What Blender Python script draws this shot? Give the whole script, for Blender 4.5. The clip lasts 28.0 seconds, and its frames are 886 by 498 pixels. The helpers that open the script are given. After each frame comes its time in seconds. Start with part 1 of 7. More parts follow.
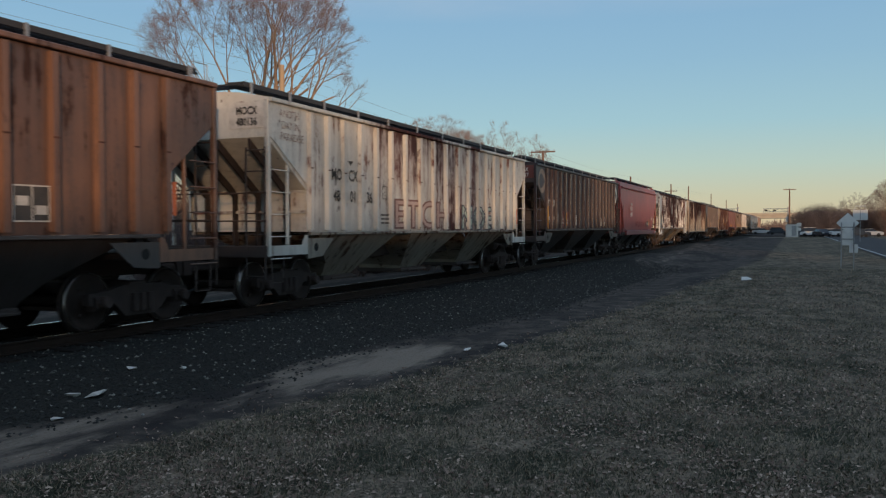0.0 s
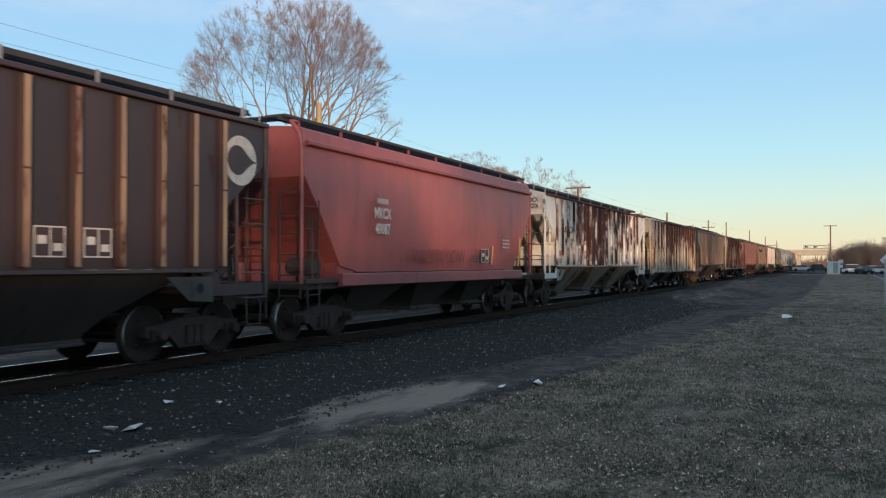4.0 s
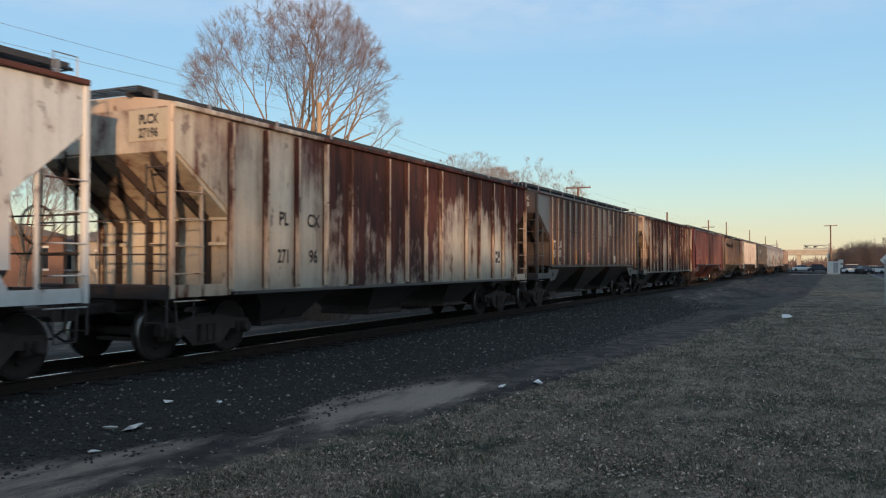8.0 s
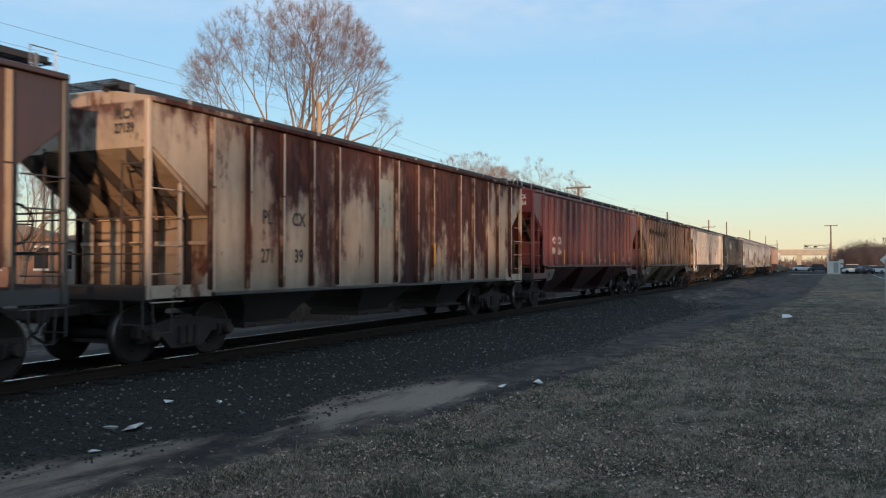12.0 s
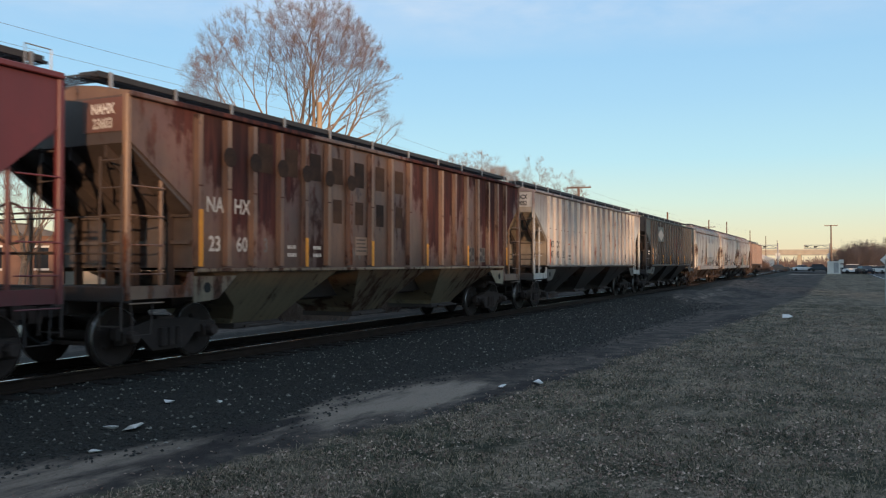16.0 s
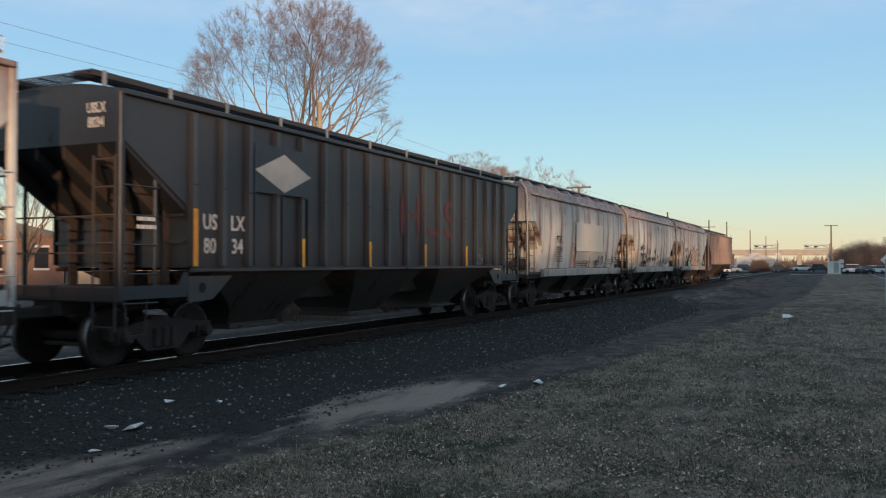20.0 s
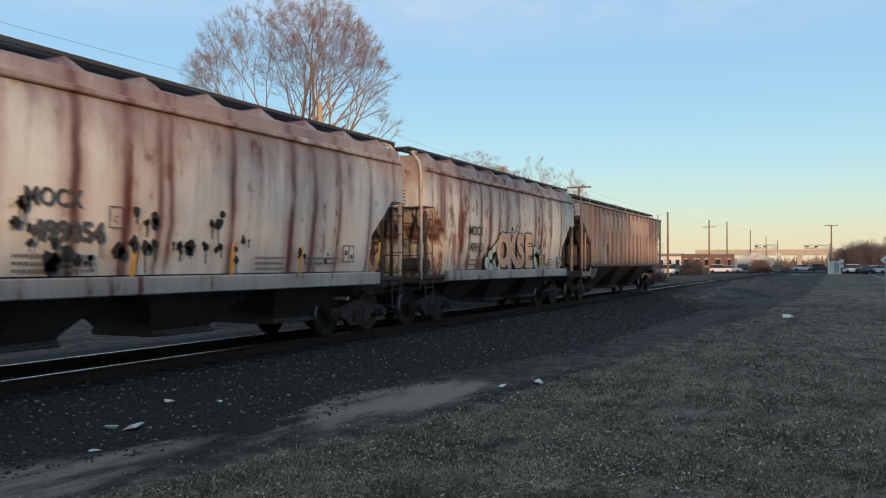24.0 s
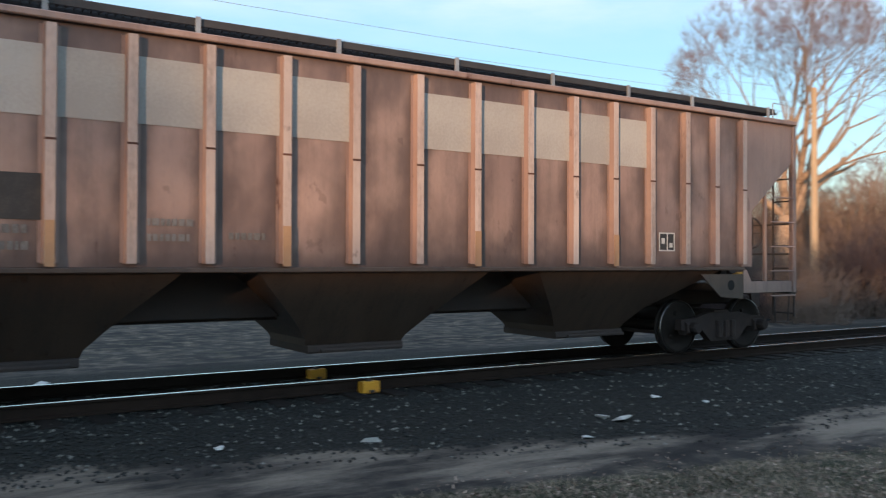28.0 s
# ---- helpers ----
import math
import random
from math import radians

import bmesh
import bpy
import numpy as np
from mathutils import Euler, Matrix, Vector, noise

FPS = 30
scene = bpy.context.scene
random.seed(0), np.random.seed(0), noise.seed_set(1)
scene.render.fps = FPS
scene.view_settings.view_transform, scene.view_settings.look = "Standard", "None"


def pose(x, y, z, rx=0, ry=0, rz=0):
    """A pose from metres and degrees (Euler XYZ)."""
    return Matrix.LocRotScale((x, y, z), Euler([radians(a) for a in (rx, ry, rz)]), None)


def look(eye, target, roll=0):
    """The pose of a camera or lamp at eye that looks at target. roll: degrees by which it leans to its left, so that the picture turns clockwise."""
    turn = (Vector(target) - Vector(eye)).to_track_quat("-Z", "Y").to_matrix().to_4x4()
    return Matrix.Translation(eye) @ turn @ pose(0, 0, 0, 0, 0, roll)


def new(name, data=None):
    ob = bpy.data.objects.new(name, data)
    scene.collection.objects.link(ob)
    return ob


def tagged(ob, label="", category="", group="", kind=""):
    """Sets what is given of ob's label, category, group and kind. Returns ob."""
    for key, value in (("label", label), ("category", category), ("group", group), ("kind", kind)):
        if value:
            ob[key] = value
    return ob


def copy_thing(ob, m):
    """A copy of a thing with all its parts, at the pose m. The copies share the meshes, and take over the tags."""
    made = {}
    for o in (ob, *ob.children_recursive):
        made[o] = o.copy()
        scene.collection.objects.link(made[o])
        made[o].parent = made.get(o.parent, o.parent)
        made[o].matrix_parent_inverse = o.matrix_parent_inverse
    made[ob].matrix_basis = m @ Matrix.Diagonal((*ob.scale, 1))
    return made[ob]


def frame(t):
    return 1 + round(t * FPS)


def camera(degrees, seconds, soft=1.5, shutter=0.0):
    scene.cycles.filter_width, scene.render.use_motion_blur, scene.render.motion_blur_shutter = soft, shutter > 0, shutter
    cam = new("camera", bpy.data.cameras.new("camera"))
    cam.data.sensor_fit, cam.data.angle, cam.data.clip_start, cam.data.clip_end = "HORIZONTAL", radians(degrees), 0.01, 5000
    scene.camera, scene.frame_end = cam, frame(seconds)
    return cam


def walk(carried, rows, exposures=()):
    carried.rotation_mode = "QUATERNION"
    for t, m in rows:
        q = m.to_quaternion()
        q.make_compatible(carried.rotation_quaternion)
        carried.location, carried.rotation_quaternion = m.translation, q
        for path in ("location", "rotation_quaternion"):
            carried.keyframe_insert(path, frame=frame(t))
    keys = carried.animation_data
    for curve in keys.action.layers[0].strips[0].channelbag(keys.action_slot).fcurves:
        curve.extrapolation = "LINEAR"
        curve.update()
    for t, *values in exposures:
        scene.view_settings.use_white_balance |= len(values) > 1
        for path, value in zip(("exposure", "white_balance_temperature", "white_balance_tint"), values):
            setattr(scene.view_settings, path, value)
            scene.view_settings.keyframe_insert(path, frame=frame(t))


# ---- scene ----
# ---------------------------------------------------------------- camera
cam = camera(55.92, 28.0, soft=1.2, shutter=0.2)
EYE = 1.61
PATH = [
    (0.0, 88.53, 0.15, -67.20), (0.5, 89.56, 0.07, -68.20), (1.0, 90.45, 0.06, -67.70), (1.5, 90.96, 0.04, -66.34),
    (2.0, 91.01, -0.01, -65.27), (2.5, 90.98, -0.02, -64.90), (3.0, 90.98, -0.01, -64.82), (3.5, 90.99, -0.02, -64.82),
    (8.0, 90.98, -0.03, -64.81), (14.0, 90.97, -0.04, -64.79), (20.0, 90.96, -0.06, -64.78), (25.0, 90.95, -0.07, -64.77),
    (25.5, 90.96, -0.09, -64.68), (26.0, 90.97, -0.06, -63.63), (26.5, 90.97, -0.08, -61.33), (27.0, 90.95, -0.13, -56.35),
    (27.5, 90.82, -0.23, -47.00), (28.0, 90.77, -0.22, -32.36),
]
walk(cam, [(t, pose(0, 0, EYE, *v)) for t, *v in PATH],
     exposures=[(t, e) for t, e in ((0.0, -0.52), (0.5, -0.12), (1.0, -0.02), (1.5, 0.0), (2.5, 0.02), (6.0, 0.03), (8.0, -0.08), (10.0, 0.0), (12.0, 0.0), (16.0, 0.0), (18.0, -0.03), (20.0, -0.11), (23.0, -0.03), (25.0, -0.1), (26.5, -0.1), (27.0, 0.0), (27.5, 0.18), (28.0, 0.44))])

# ---------------------------------------------------------------- world, sun
SUN_AZ, SUN_EL = 217.0, 4.6      # degrees from +X towards +Y: where the sun stands, and how high
world = bpy.data.worlds.new("world")
scene.world = world
world.use_nodes = True
wn, wl = world.node_tree.nodes, world.node_tree.links
wn.clear()
w_out = wn.new("ShaderNodeOutputWorld")
w_bg = wn.new("ShaderNodeBackground")
w_bg.inputs["Strength"].default_value = 1.0
w_sky = wn.new("ShaderNodeTexSky")
w_sky.sky_type = "NISHITA"
w_sky.sun_disc = False
w_sky.sun_elevation = radians(SUN_EL)
w_sky.sun_rotation = radians(90 - SUN_AZ)
w_sky.air_density, w_sky.dust_density, w_sky.ozone_density = 1.0, 0.6, 3.0
w_tc = wn.new("ShaderNodeTexCoord")
w_sep = wn.new("ShaderNodeSeparateXYZ")
# thin evening haze: warm at the horizon, blue above, the same all round
w_haze = wn.new("ShaderNodeValToRGB")
HAZE = [(0.0, (0.80, 0.66, 0.44)), (0.035, (0.73, 0.71, 0.52)), (0.07, (0.60, 0.74, 0.66)), (0.12, (0.45, 0.69, 0.77)), (0.19, (0.36, 0.60, 0.78)), (0.30, (0.28, 0.51, 0.77)), (1.0, (0.16, 0.32, 0.60))]
while len(w_haze.color_ramp.elements) < len(HAZE):
    w_haze.color_ramp.elements.new(0.5)
for e, (q, c) in zip(w_haze.color_ramp.elements, HAZE):
    e.position, e.color = q, (*c, 1)
w_air = wn.new("ShaderNodeMix")
w_air.data_type, w_air.blend_type = "RGBA", "ADD"
w_air.inputs["Factor"].default_value = 1.0
w_dim = wn.new("ShaderNodeMix")
w_dim.data_type = "RGBA"
w_dim.inputs["Factor"].default_value = 0.05
w_dim.inputs["A"].default_value = (0, 0, 0, 1)
# thin high cloud in streaks
w_map = wn.new("ShaderNodeMapping")
w_map.inputs["Scale"].default_value = (1.2, 2.4, 7.0)
w_map.inputs["Rotation"].default_value = (0.10, 0.12, 0.5)
w_noise = wn.new("ShaderNodeTexNoise")
w_noise.inputs["Scale"].default_value = 1.7
w_noise.inputs["Detail"].default_value = 8
w_noise.inputs["Roughness"].default_value = 0.6
w_ramp = wn.new("ShaderNodeMapRange")
w_ramp.inputs["From Min"].default_value, w_ramp.inputs["From Max"].default_value, w_ramp.inputs["To Max"].default_value = 0.34, 0.70, 0.9
w_high = wn.new("ShaderNodeMapRange")
w_high.inputs["From Min"].default_value, w_high.inputs["From Max"].default_value = 0.235, 0.31
w_mul = wn.new("ShaderNodeMath")
w_mul.operation = "MULTIPLY"
w_mix = wn.new("ShaderNodeMix")
w_mix.data_type = "RGBA"
w_mix.inputs["B"].default_value = (0.74, 0.82, 0.92, 1)
wl.new(w_tc.outputs["Generated"], w_map.inputs["Vector"])
wl.new(w_map.outputs["Vector"], w_noise.inputs["Vector"])
wl.new(w_noise.outputs["Fac"], w_ramp.inputs["Value"])
wl.new(w_tc.outputs["Generated"], w_sep.inputs["Vector"])
wl.new(w_sep.outputs["Z"], w_high.inputs["Value"])
wl.new(w_sep.outputs["Z"], w_haze.inputs["Fac"])
wl.new(w_sky.outputs["Color"], w_dim.inputs["B"])
wl.new(w_haze.outputs["Color"], w_air.inputs["A"])
wl.new(w_dim.outputs["Result"], w_air.inputs["B"])
wl.new(w_ramp.outputs["Result"], w_mul.inputs[0])
wl.new(w_high.outputs["Result"], w_mul.inputs[1])
wl.new(w_mul.outputs["Value"], w_mix.inputs["Factor"])
wl.new(w_air.outputs["Result"], w_mix.inputs["A"])
wl.new(w_mix.outputs["Result"], w_bg.inputs["Color"])
wl.new(w_bg.outputs["Background"], w_out.inputs["Surface"])

sun = new("sun", bpy.data.lights.new("sun", "SUN"))
sun.data.energy, sun.data.angle, sun.data.color = 4.1, radians(0.9), (1.0, 0.62, 0.37)
sun.matrix_world = look((0, 0, 0), (-math.cos(radians(SUN_AZ)) * math.cos(radians(SUN_EL)),
                                    -math.sin(radians(SUN_AZ)) * math.cos(radians(SUN_EL)), -math.sin(radians(SUN_EL))))


# ---------------------------------------------------------------- materials
def nodes_of(name):
    m = bpy.data.materials.new(name)
    m.use_nodes = True
    return m, m.node_tree.nodes, m.node_tree.links, m.node_tree.nodes["Principled BSDF"]


def noise_node(n, l, coords, scale, detail=4, rough=0.55, stretch=(1, 1, 1), shift=(0, 0, 0)):
    mp = n.new("ShaderNodeMapping")
    mp.inputs["Scale"].default_value, mp.inputs["Location"].default_value = stretch, shift
    tx = n.new("ShaderNodeTexNoise")
    tx.inputs["Scale"].default_value, tx.inputs["Detail"].default_value, tx.inputs["Roughness"].default_value = scale, detail, rough
    l.new(coords, mp.inputs["Vector"])
    l.new(mp.outputs["Vector"], tx.inputs["Vector"])
    return tx.outputs["Fac"]


def ramp(n, l, value, lo, hi):
    r = n.new("ShaderNodeMapRange")
    r.interpolation_type = "SMOOTHSTEP"
    r.inputs["From Min"].default_value, r.inputs["From Max"].default_value = lo, hi
    l.new(value, r.inputs["Value"])
    return r.outputs["Result"]


def math_node(n, l, op, a, b):
    k = n.new("ShaderNodeMath")
    k.operation = op
    for i, x in enumerate((a, b)):
        if isinstance(x, (int, float)):
            k.inputs[i].default_value = x
        else:
            l.new(x, k.inputs[i])
    return k.outputs["Value"]


def mix_node(n, l, fac, a, b):
    k = n.new("ShaderNodeMix")
    k.data_type = "RGBA"
    for key, x in (("Factor", fac), ("A", a), ("B", b)):
        if isinstance(x, (int, float)):
            k.inputs[key].default_value = x
        elif isinstance(x, tuple):
            k.inputs[key].default_value = (*x[:3], 1)
        else:
            l.new(x, k.inputs[key])
    return k.outputs["Result"]


def bump(n, l, b, height, strength, distance):
    k = n.new("ShaderNodeBump")
    k.inputs["Strength"].default_value, k.inputs["Distance"].default_value = strength, distance
    l.new(height, k.inputs["Height"])
    l.new(k.outputs["Normal"], b.inputs["Normal"])


def plain(name, a, b2=None, rough=0.7, metal=0.0, scale=3.0, grain=40.0, relief=0.15, dist=0.01):
    """A paint, metal, wood or stone: two tones at two scales, with fine relief."""
    m, n, l, b = nodes_of(name)
    b2 = b2 or tuple(c * 0.65 for c in a)
    tc = n.new("ShaderNodeTexCoord").outputs["Object"]
    rnd = n.new("ShaderNodeObjectInfo").outputs["Random"]
    big = noise_node(n, l, tc, scale, 5)
    fine = noise_node(n, l, tc, grain, 3)
    f = math_node(n, l, "ADD", math_node(n, l, "MULTIPLY", big, 0.7), math_node(n, l, "MULTIPLY", fine, 0.3))
    f = math_node(n, l, "ADD", f, math_node(n, l, "MULTIPLY", math_node(n, l, "SUBTRACT", rnd, 0.5), 0.25))
    l.new(mix_node(n, l, ramp(n, l, f, 0.3, 0.7), a, b2), b.inputs["Base Color"])
    b.inputs["Roughness"].default_value, b.inputs["Metallic"].default_value = rough, metal
    b.inputs["Specular IOR Level"].default_value = 0.12 if rough >= 0.8 else 0.4
    bump(n, l, b, fine, relief, dist)
    return m


def weathered(name, paint, fade, rust, amount=0.5, soot=0.4, seed=0.0, rough=0.5, zones=(), runs=(), seams=0.35, blotch=0.0):
    """Painted steel of a goods wagon: faded paint, rust in patches and running down in streaks, soot and dust."""
    m, n, l, b = nodes_of(name)
    raw = n.new("ShaderNodeTexCoord").outputs["Object"]
    # each part has its own stretch of the pattern
    shift = n.new("ShaderNodeVectorMath")
    shift.operation = "MULTIPLY_ADD"
    own = n.new("ShaderNodeObjectInfo").outputs["Random"]
    l.new(own, shift.inputs[0])
    shift.inputs[1].default_value = (31.0, 0.0, 7.0)
    l.new(raw, shift.inputs[2])
    tc = shift.outputs["Vector"]
    sh = (seed * 7.3, seed * 3.1, seed * 5.7)
    blot = noise_node(n, l, tc, 0.55, 6, 0.6, (1, 0.3, 0.55), sh)
    streak = noise_node(n, l, tc, 1.0, 5, 0.62, (5.5, 2.0, 0.42), sh)
    spots = noise_node(n, l, tc, 2.6, 7, 0.68, (1.2, 1, 0.7), sh)
    fine = noise_node(n, l, tc, 26, 4, 0.6, (1, 1, 0.5), sh)
    col = mix_node(n, l, ramp(n, l, blot, 0.35, 0.65), paint, fade)
    dirty = ramp(n, l, math_node(n, l, "ADD", math_node(n, l, "MULTIPLY", streak, 0.7), math_node(n, l, "MULTIPLY", fine, 0.3)), 0.42, 0.72)
    col = mix_node(n, l, math_node(n, l, "MULTIPLY", dirty, soot), col, (0.045, 0.036, 0.032))
    run = math_node(n, l, "ADD", math_node(n, l, "MULTIPLY", streak, 0.5), math_node(n, l, "MULTIPLY", spots, 0.5))
    run = math_node(n, l, "ADD", run, math_node(n, l, "MULTIPLY", math_node(n, l, "SUBTRACT", blot, 0.5), 0.55))
    if blotch:
        # rounder blots in place of streaks
        round_ = noise_node(n, l, tc, 1.35, 6, 0.6, (1.25, 1, 0.8), (seed * 3.3, 1.0, seed * 2.1))
        round_ = math_node(n, l, "ADD", math_node(n, l, "MULTIPLY", math_node(n, l, "SUBTRACT", round_, 0.5), 1.25), 0.5)
        run = math_node(n, l, "ADD", math_node(n, l, "MULTIPLY", run, 1.0 - blotch), math_node(n, l, "MULTIPLY", round_, blotch))
    edge = 0.72 - 0.30 * amount
    mask = ramp(n, l, run, edge - 0.035, edge + 0.06)
    rusty = mix_node(n, l, ramp(n, l, fine, 0.35, 0.68), rust, tuple(c * 0.38 for c in rust))
    col = mix_node(n, l, math_node(n, l, "MULTIPLY", mask, 0.92), col, rusty)
    pits = noise_node(n, l, tc, 3.4, 5, 0.6, (1, 1, 0.62), (seed * 1.9, 2.0, seed))
    col = mix_node(n, l, math_node(n, l, "MULTIPLY", ramp(n, l, pits, 0.645, 0.685), min(0.9, amount * 1.5)), col, (0.05, 0.022, 0.018))
    if runs:
        # long rust runs that hang from the roof edge: (place, half width, strength)
        sp = n.new("ShaderNodeSeparateXYZ")
        l.new(raw, sp.inputs["Vector"])
        wander = noise_node(n, l, raw, 1.0, 3, 0.6, (0.4, 0.0, 0.8), (seed, 0, 0))
        along = math_node(n, l, "ADD", sp.outputs["X"], math_node(n, l, "MULTIPLY", math_node(n, l, "SUBTRACT", wander, 0.5), 0.22))
        ragged = math_node(n, l, "MULTIPLY", math_node(n, l, "SUBTRACT", fine, 0.5), 0.05)
        break_up = ramp(n, l, noise_node(n, l, raw, 1.0, 4, 0.6, (0.9, 0.0, 0.5), (seed * 2, 0, 3)), 0.30, 0.52)
        for x0, half, strength in runs:
            gap = math_node(n, l, "ADD", math_node(n, l, "ABSOLUTE", math_node(n, l, "SUBTRACT", along, x0), 0.0), ragged)
            halo = math_node(n, l, "MULTIPLY", ramp(n, l, gap, half * 6.0 + 0.08, half * 0.6), break_up)
            col = mix_node(n, l, math_node(n, l, "MULTIPLY", halo, strength * 0.62), col, (0.24, 0.10, 0.075))
            core = ramp(n, l, gap, half * 1.7 + 0.05, half * 0.4)
            core = math_node(n, l, "MULTIPLY", core, math_node(n, l, "ADD", math_node(n, l, "MULTIPLY", break_up, 0.6), 0.4))
            col = mix_node(n, l, math_node(n, l, "MULTIPLY", core, strength), col, (0.10, 0.036, 0.034))
        # dull purple-brown rust along the roof ledge
        high = math_node(n, l, "ADD", sp.outputs["Z"], math_node(n, l, "MULTIPLY", math_node(n, l, "SUBTRACT", run, 0.5), 2.6))
        band = math_node(n, l, "MULTIPLY", ramp(n, l, high, 2.75, 4.2), 0.74)
        col = mix_node(n, l, band, col, (0.175, 0.098, 0.088))
    for x0, x1, rise, cap in [(*z, 0.5)[:4] for z in zones]:
        # burnt-off panels from x0 to x1 with a ragged edge, deeper towards the top where rise is above nought
        sp = n.new("ShaderNodeSeparateXYZ")
        l.new(raw, sp.inputs["Vector"])
        inside = math_node(n, l, "MINIMUM", math_node(n, l, "SUBTRACT", sp.outputs["X"], x0), math_node(n, l, "SUBTRACT", x1, sp.outputs["X"]))
        inside = math_node(n, l, "MINIMUM", inside, cap)
        inside = math_node(n, l, "ADD", inside, math_node(n, l, "MULTIPLY", math_node(n, l, "SUBTRACT", sp.outputs["Z"], 2.3), rise))
        ragged = math_node(n, l, "ADD", inside, math_node(n, l, "MULTIPLY", math_node(n, l, "SUBTRACT", run, 0.5), 3.4))
        col = mix_node(n, l, math_node(n, l, "MULTIPLY", ramp(n, l, ragged, -0.22 if blotch else -0.6, 0.15), 0.62), col, (0.155, 0.073, 0.06))
        burnt = ramp(n, l, ragged, -0.05, 0.38)
        mask = math_node(n, l, "MAXIMUM", mask, burnt)
        deep = mix_node(n, l, ramp(n, l, streak, 0.42, 0.62), (0.032, 0.017, 0.019), (0.088, 0.033, 0.029))
        col = mix_node(n, l, math_node(n, l, "MULTIPLY", burnt, 0.95), col, deep)
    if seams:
        # dirt and shade painted along each panel's welded borders, broken by soft paler spots
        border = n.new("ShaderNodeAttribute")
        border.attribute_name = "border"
        spot_noise = noise_node(n, l, tc, 1.0, 3, 0.5, (1.6, 1.0, 1.15), (seed, 4.0, seed * 0.7))
        grime_shade = math_node(n, l, "ADD", border.outputs["Fac"], math_node(n, l, "MULTIPLY", math_node(n, l, "SUBTRACT", spot_noise, 0.5), 1.9))
        grime_shade = math_node(n, l, "MULTIPLY", ramp(n, l, grime_shade, 0.05, 1.0), seams)
        col = mix_node(n, l, grime_shade, col, (0.052, 0.034, 0.03))
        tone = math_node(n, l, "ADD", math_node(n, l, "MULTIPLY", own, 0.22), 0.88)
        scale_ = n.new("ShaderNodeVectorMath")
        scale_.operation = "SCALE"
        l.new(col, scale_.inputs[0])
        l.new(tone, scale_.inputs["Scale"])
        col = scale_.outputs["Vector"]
    l.new(col, b.inputs["Base Color"])
    l.new(math_node(n, l, "ADD", math_node(n, l, "MULTIPLY", mask, 0.4), rough - 0.04), b.inputs["Roughness"])
    l.new(math_node(n, l, "SUBTRACT", 0.46, math_node(n, l, "MULTIPLY", mask, 0.36)), b.inputs["Specular IOR Level"])
    h = math_node(n, l, "ADD", math_node(n, l, "MULTIPLY", fine, 0.5), math_node(n, l, "MULTIPLY", noise_node(n, l, tc, 1.1, 2, 0.4, (1, 1, 0.6), sh), 2.5))
    bump(n, l, b, h, 0.35, 0.012)
    return m


STEEL = plain("dark_underframe_steel", (0.066, 0.057, 0.054), (0.085, 0.066, 0.058), 0.85, 0.0, 2.0, 30)
TRUCK = plain("rusty_cast_steel", (0.068, 0.051, 0.045), (0.044, 0.036, 0.033), 0.85, 0.0, 4.0, 30)
TREAD = plain("polished_wheel_steel", (0.4, 0.38, 0.36), (0.28, 0.26, 0.25), 0.4, 1.0, 3.0, 60, 0.05)
WHEEL = plain("brown_wheel_plate", (0.046, 0.034, 0.03), (0.03, 0.025, 0.022), 0.8, 0.0, 4.0, 30)
RAIL_TOP = plain("bright_rail_head", (0.62, 0.6, 0.58), (0.5, 0.48, 0.46), 0.22, 1.0, 2.0, 60, 0.03)
RAIL_WEB = plain("brown_rail_web", (0.03, 0.02, 0.015), (0.018, 0.013, 0.01), 0.85, 0.0, 3.0, 30)
TIE = plain("weathered_tie_wood", (0.03, 0.025, 0.022), (0.016, 0.014, 0.013), 0.9, 0.0, 2.0, 26, 0.4)
GRATE = plain("dark_steel_grating", (0.045, 0.045, 0.048), (0.03, 0.03, 0.031), 0.7, 0.0, 3.0, 30)
WHITE = plain("white_stencil_paint", (0.62, 0.6, 0.55), (0.42, 0.4, 0.36), 0.7, 0, 6, 50)
BLACK = plain("black_stencil_paint", (0.03, 0.03, 0.03), (0.06, 0.055, 0.05), 0.7, 0, 6, 50)
GREY_MARK = plain("faded_grey_stencil", (0.2, 0.19, 0.18), (0.12, 0.11, 0.1), 0.8, 0, 6, 50)
YELLOW = plain("yellow_reflector", (0.75, 0.36, 0.03), (0.55, 0.24, 0.03), 0.5, 0, 6, 50)
ORANGE = plain("orange_faded_mark", (0.55, 0.14, 0.05), (0.4, 0.12, 0.06), 0.7, 0, 6, 50)
TAN_STRIP = plain("faded_tan_strip", (0.42, 0.25, 0.13), (0.33, 0.2, 0.115), 0.6, 0, 4, 50)
GRAF_BROWN = plain("brown_spray_paint", (0.23, 0.13, 0.11), (0.13, 0.075, 0.065), 0.7, 0, 4, 50)
GRAF_FADED = plain("faded_pink_spray_paint", (0.5, 0.4, 0.35), (0.38, 0.27, 0.23), 0.7, 0, 1.5, 40)
GRAF_RED = plain("red_spray_paint", (0.3, 0.06, 0.05), (0.15, 0.04, 0.04), 0.7, 0, 4, 50)
GRAF_BLUE = plain("blue_grey_spray_paint", (0.12, 0.13, 0.145), (0.06, 0.065, 0.075), 0.7, 0, 4, 50)
GRAF_FILL = plain("tan_spray_paint", (0.46, 0.31, 0.22), (0.38, 0.27, 0.2), 0.6, 0, 1.5, 50)
GRAF_TEAL = plain("pale_teal_spray_paint", (0.42, 0.5, 0.43), (0.27, 0.35, 0.3), 0.6, 0, 1.5, 50)
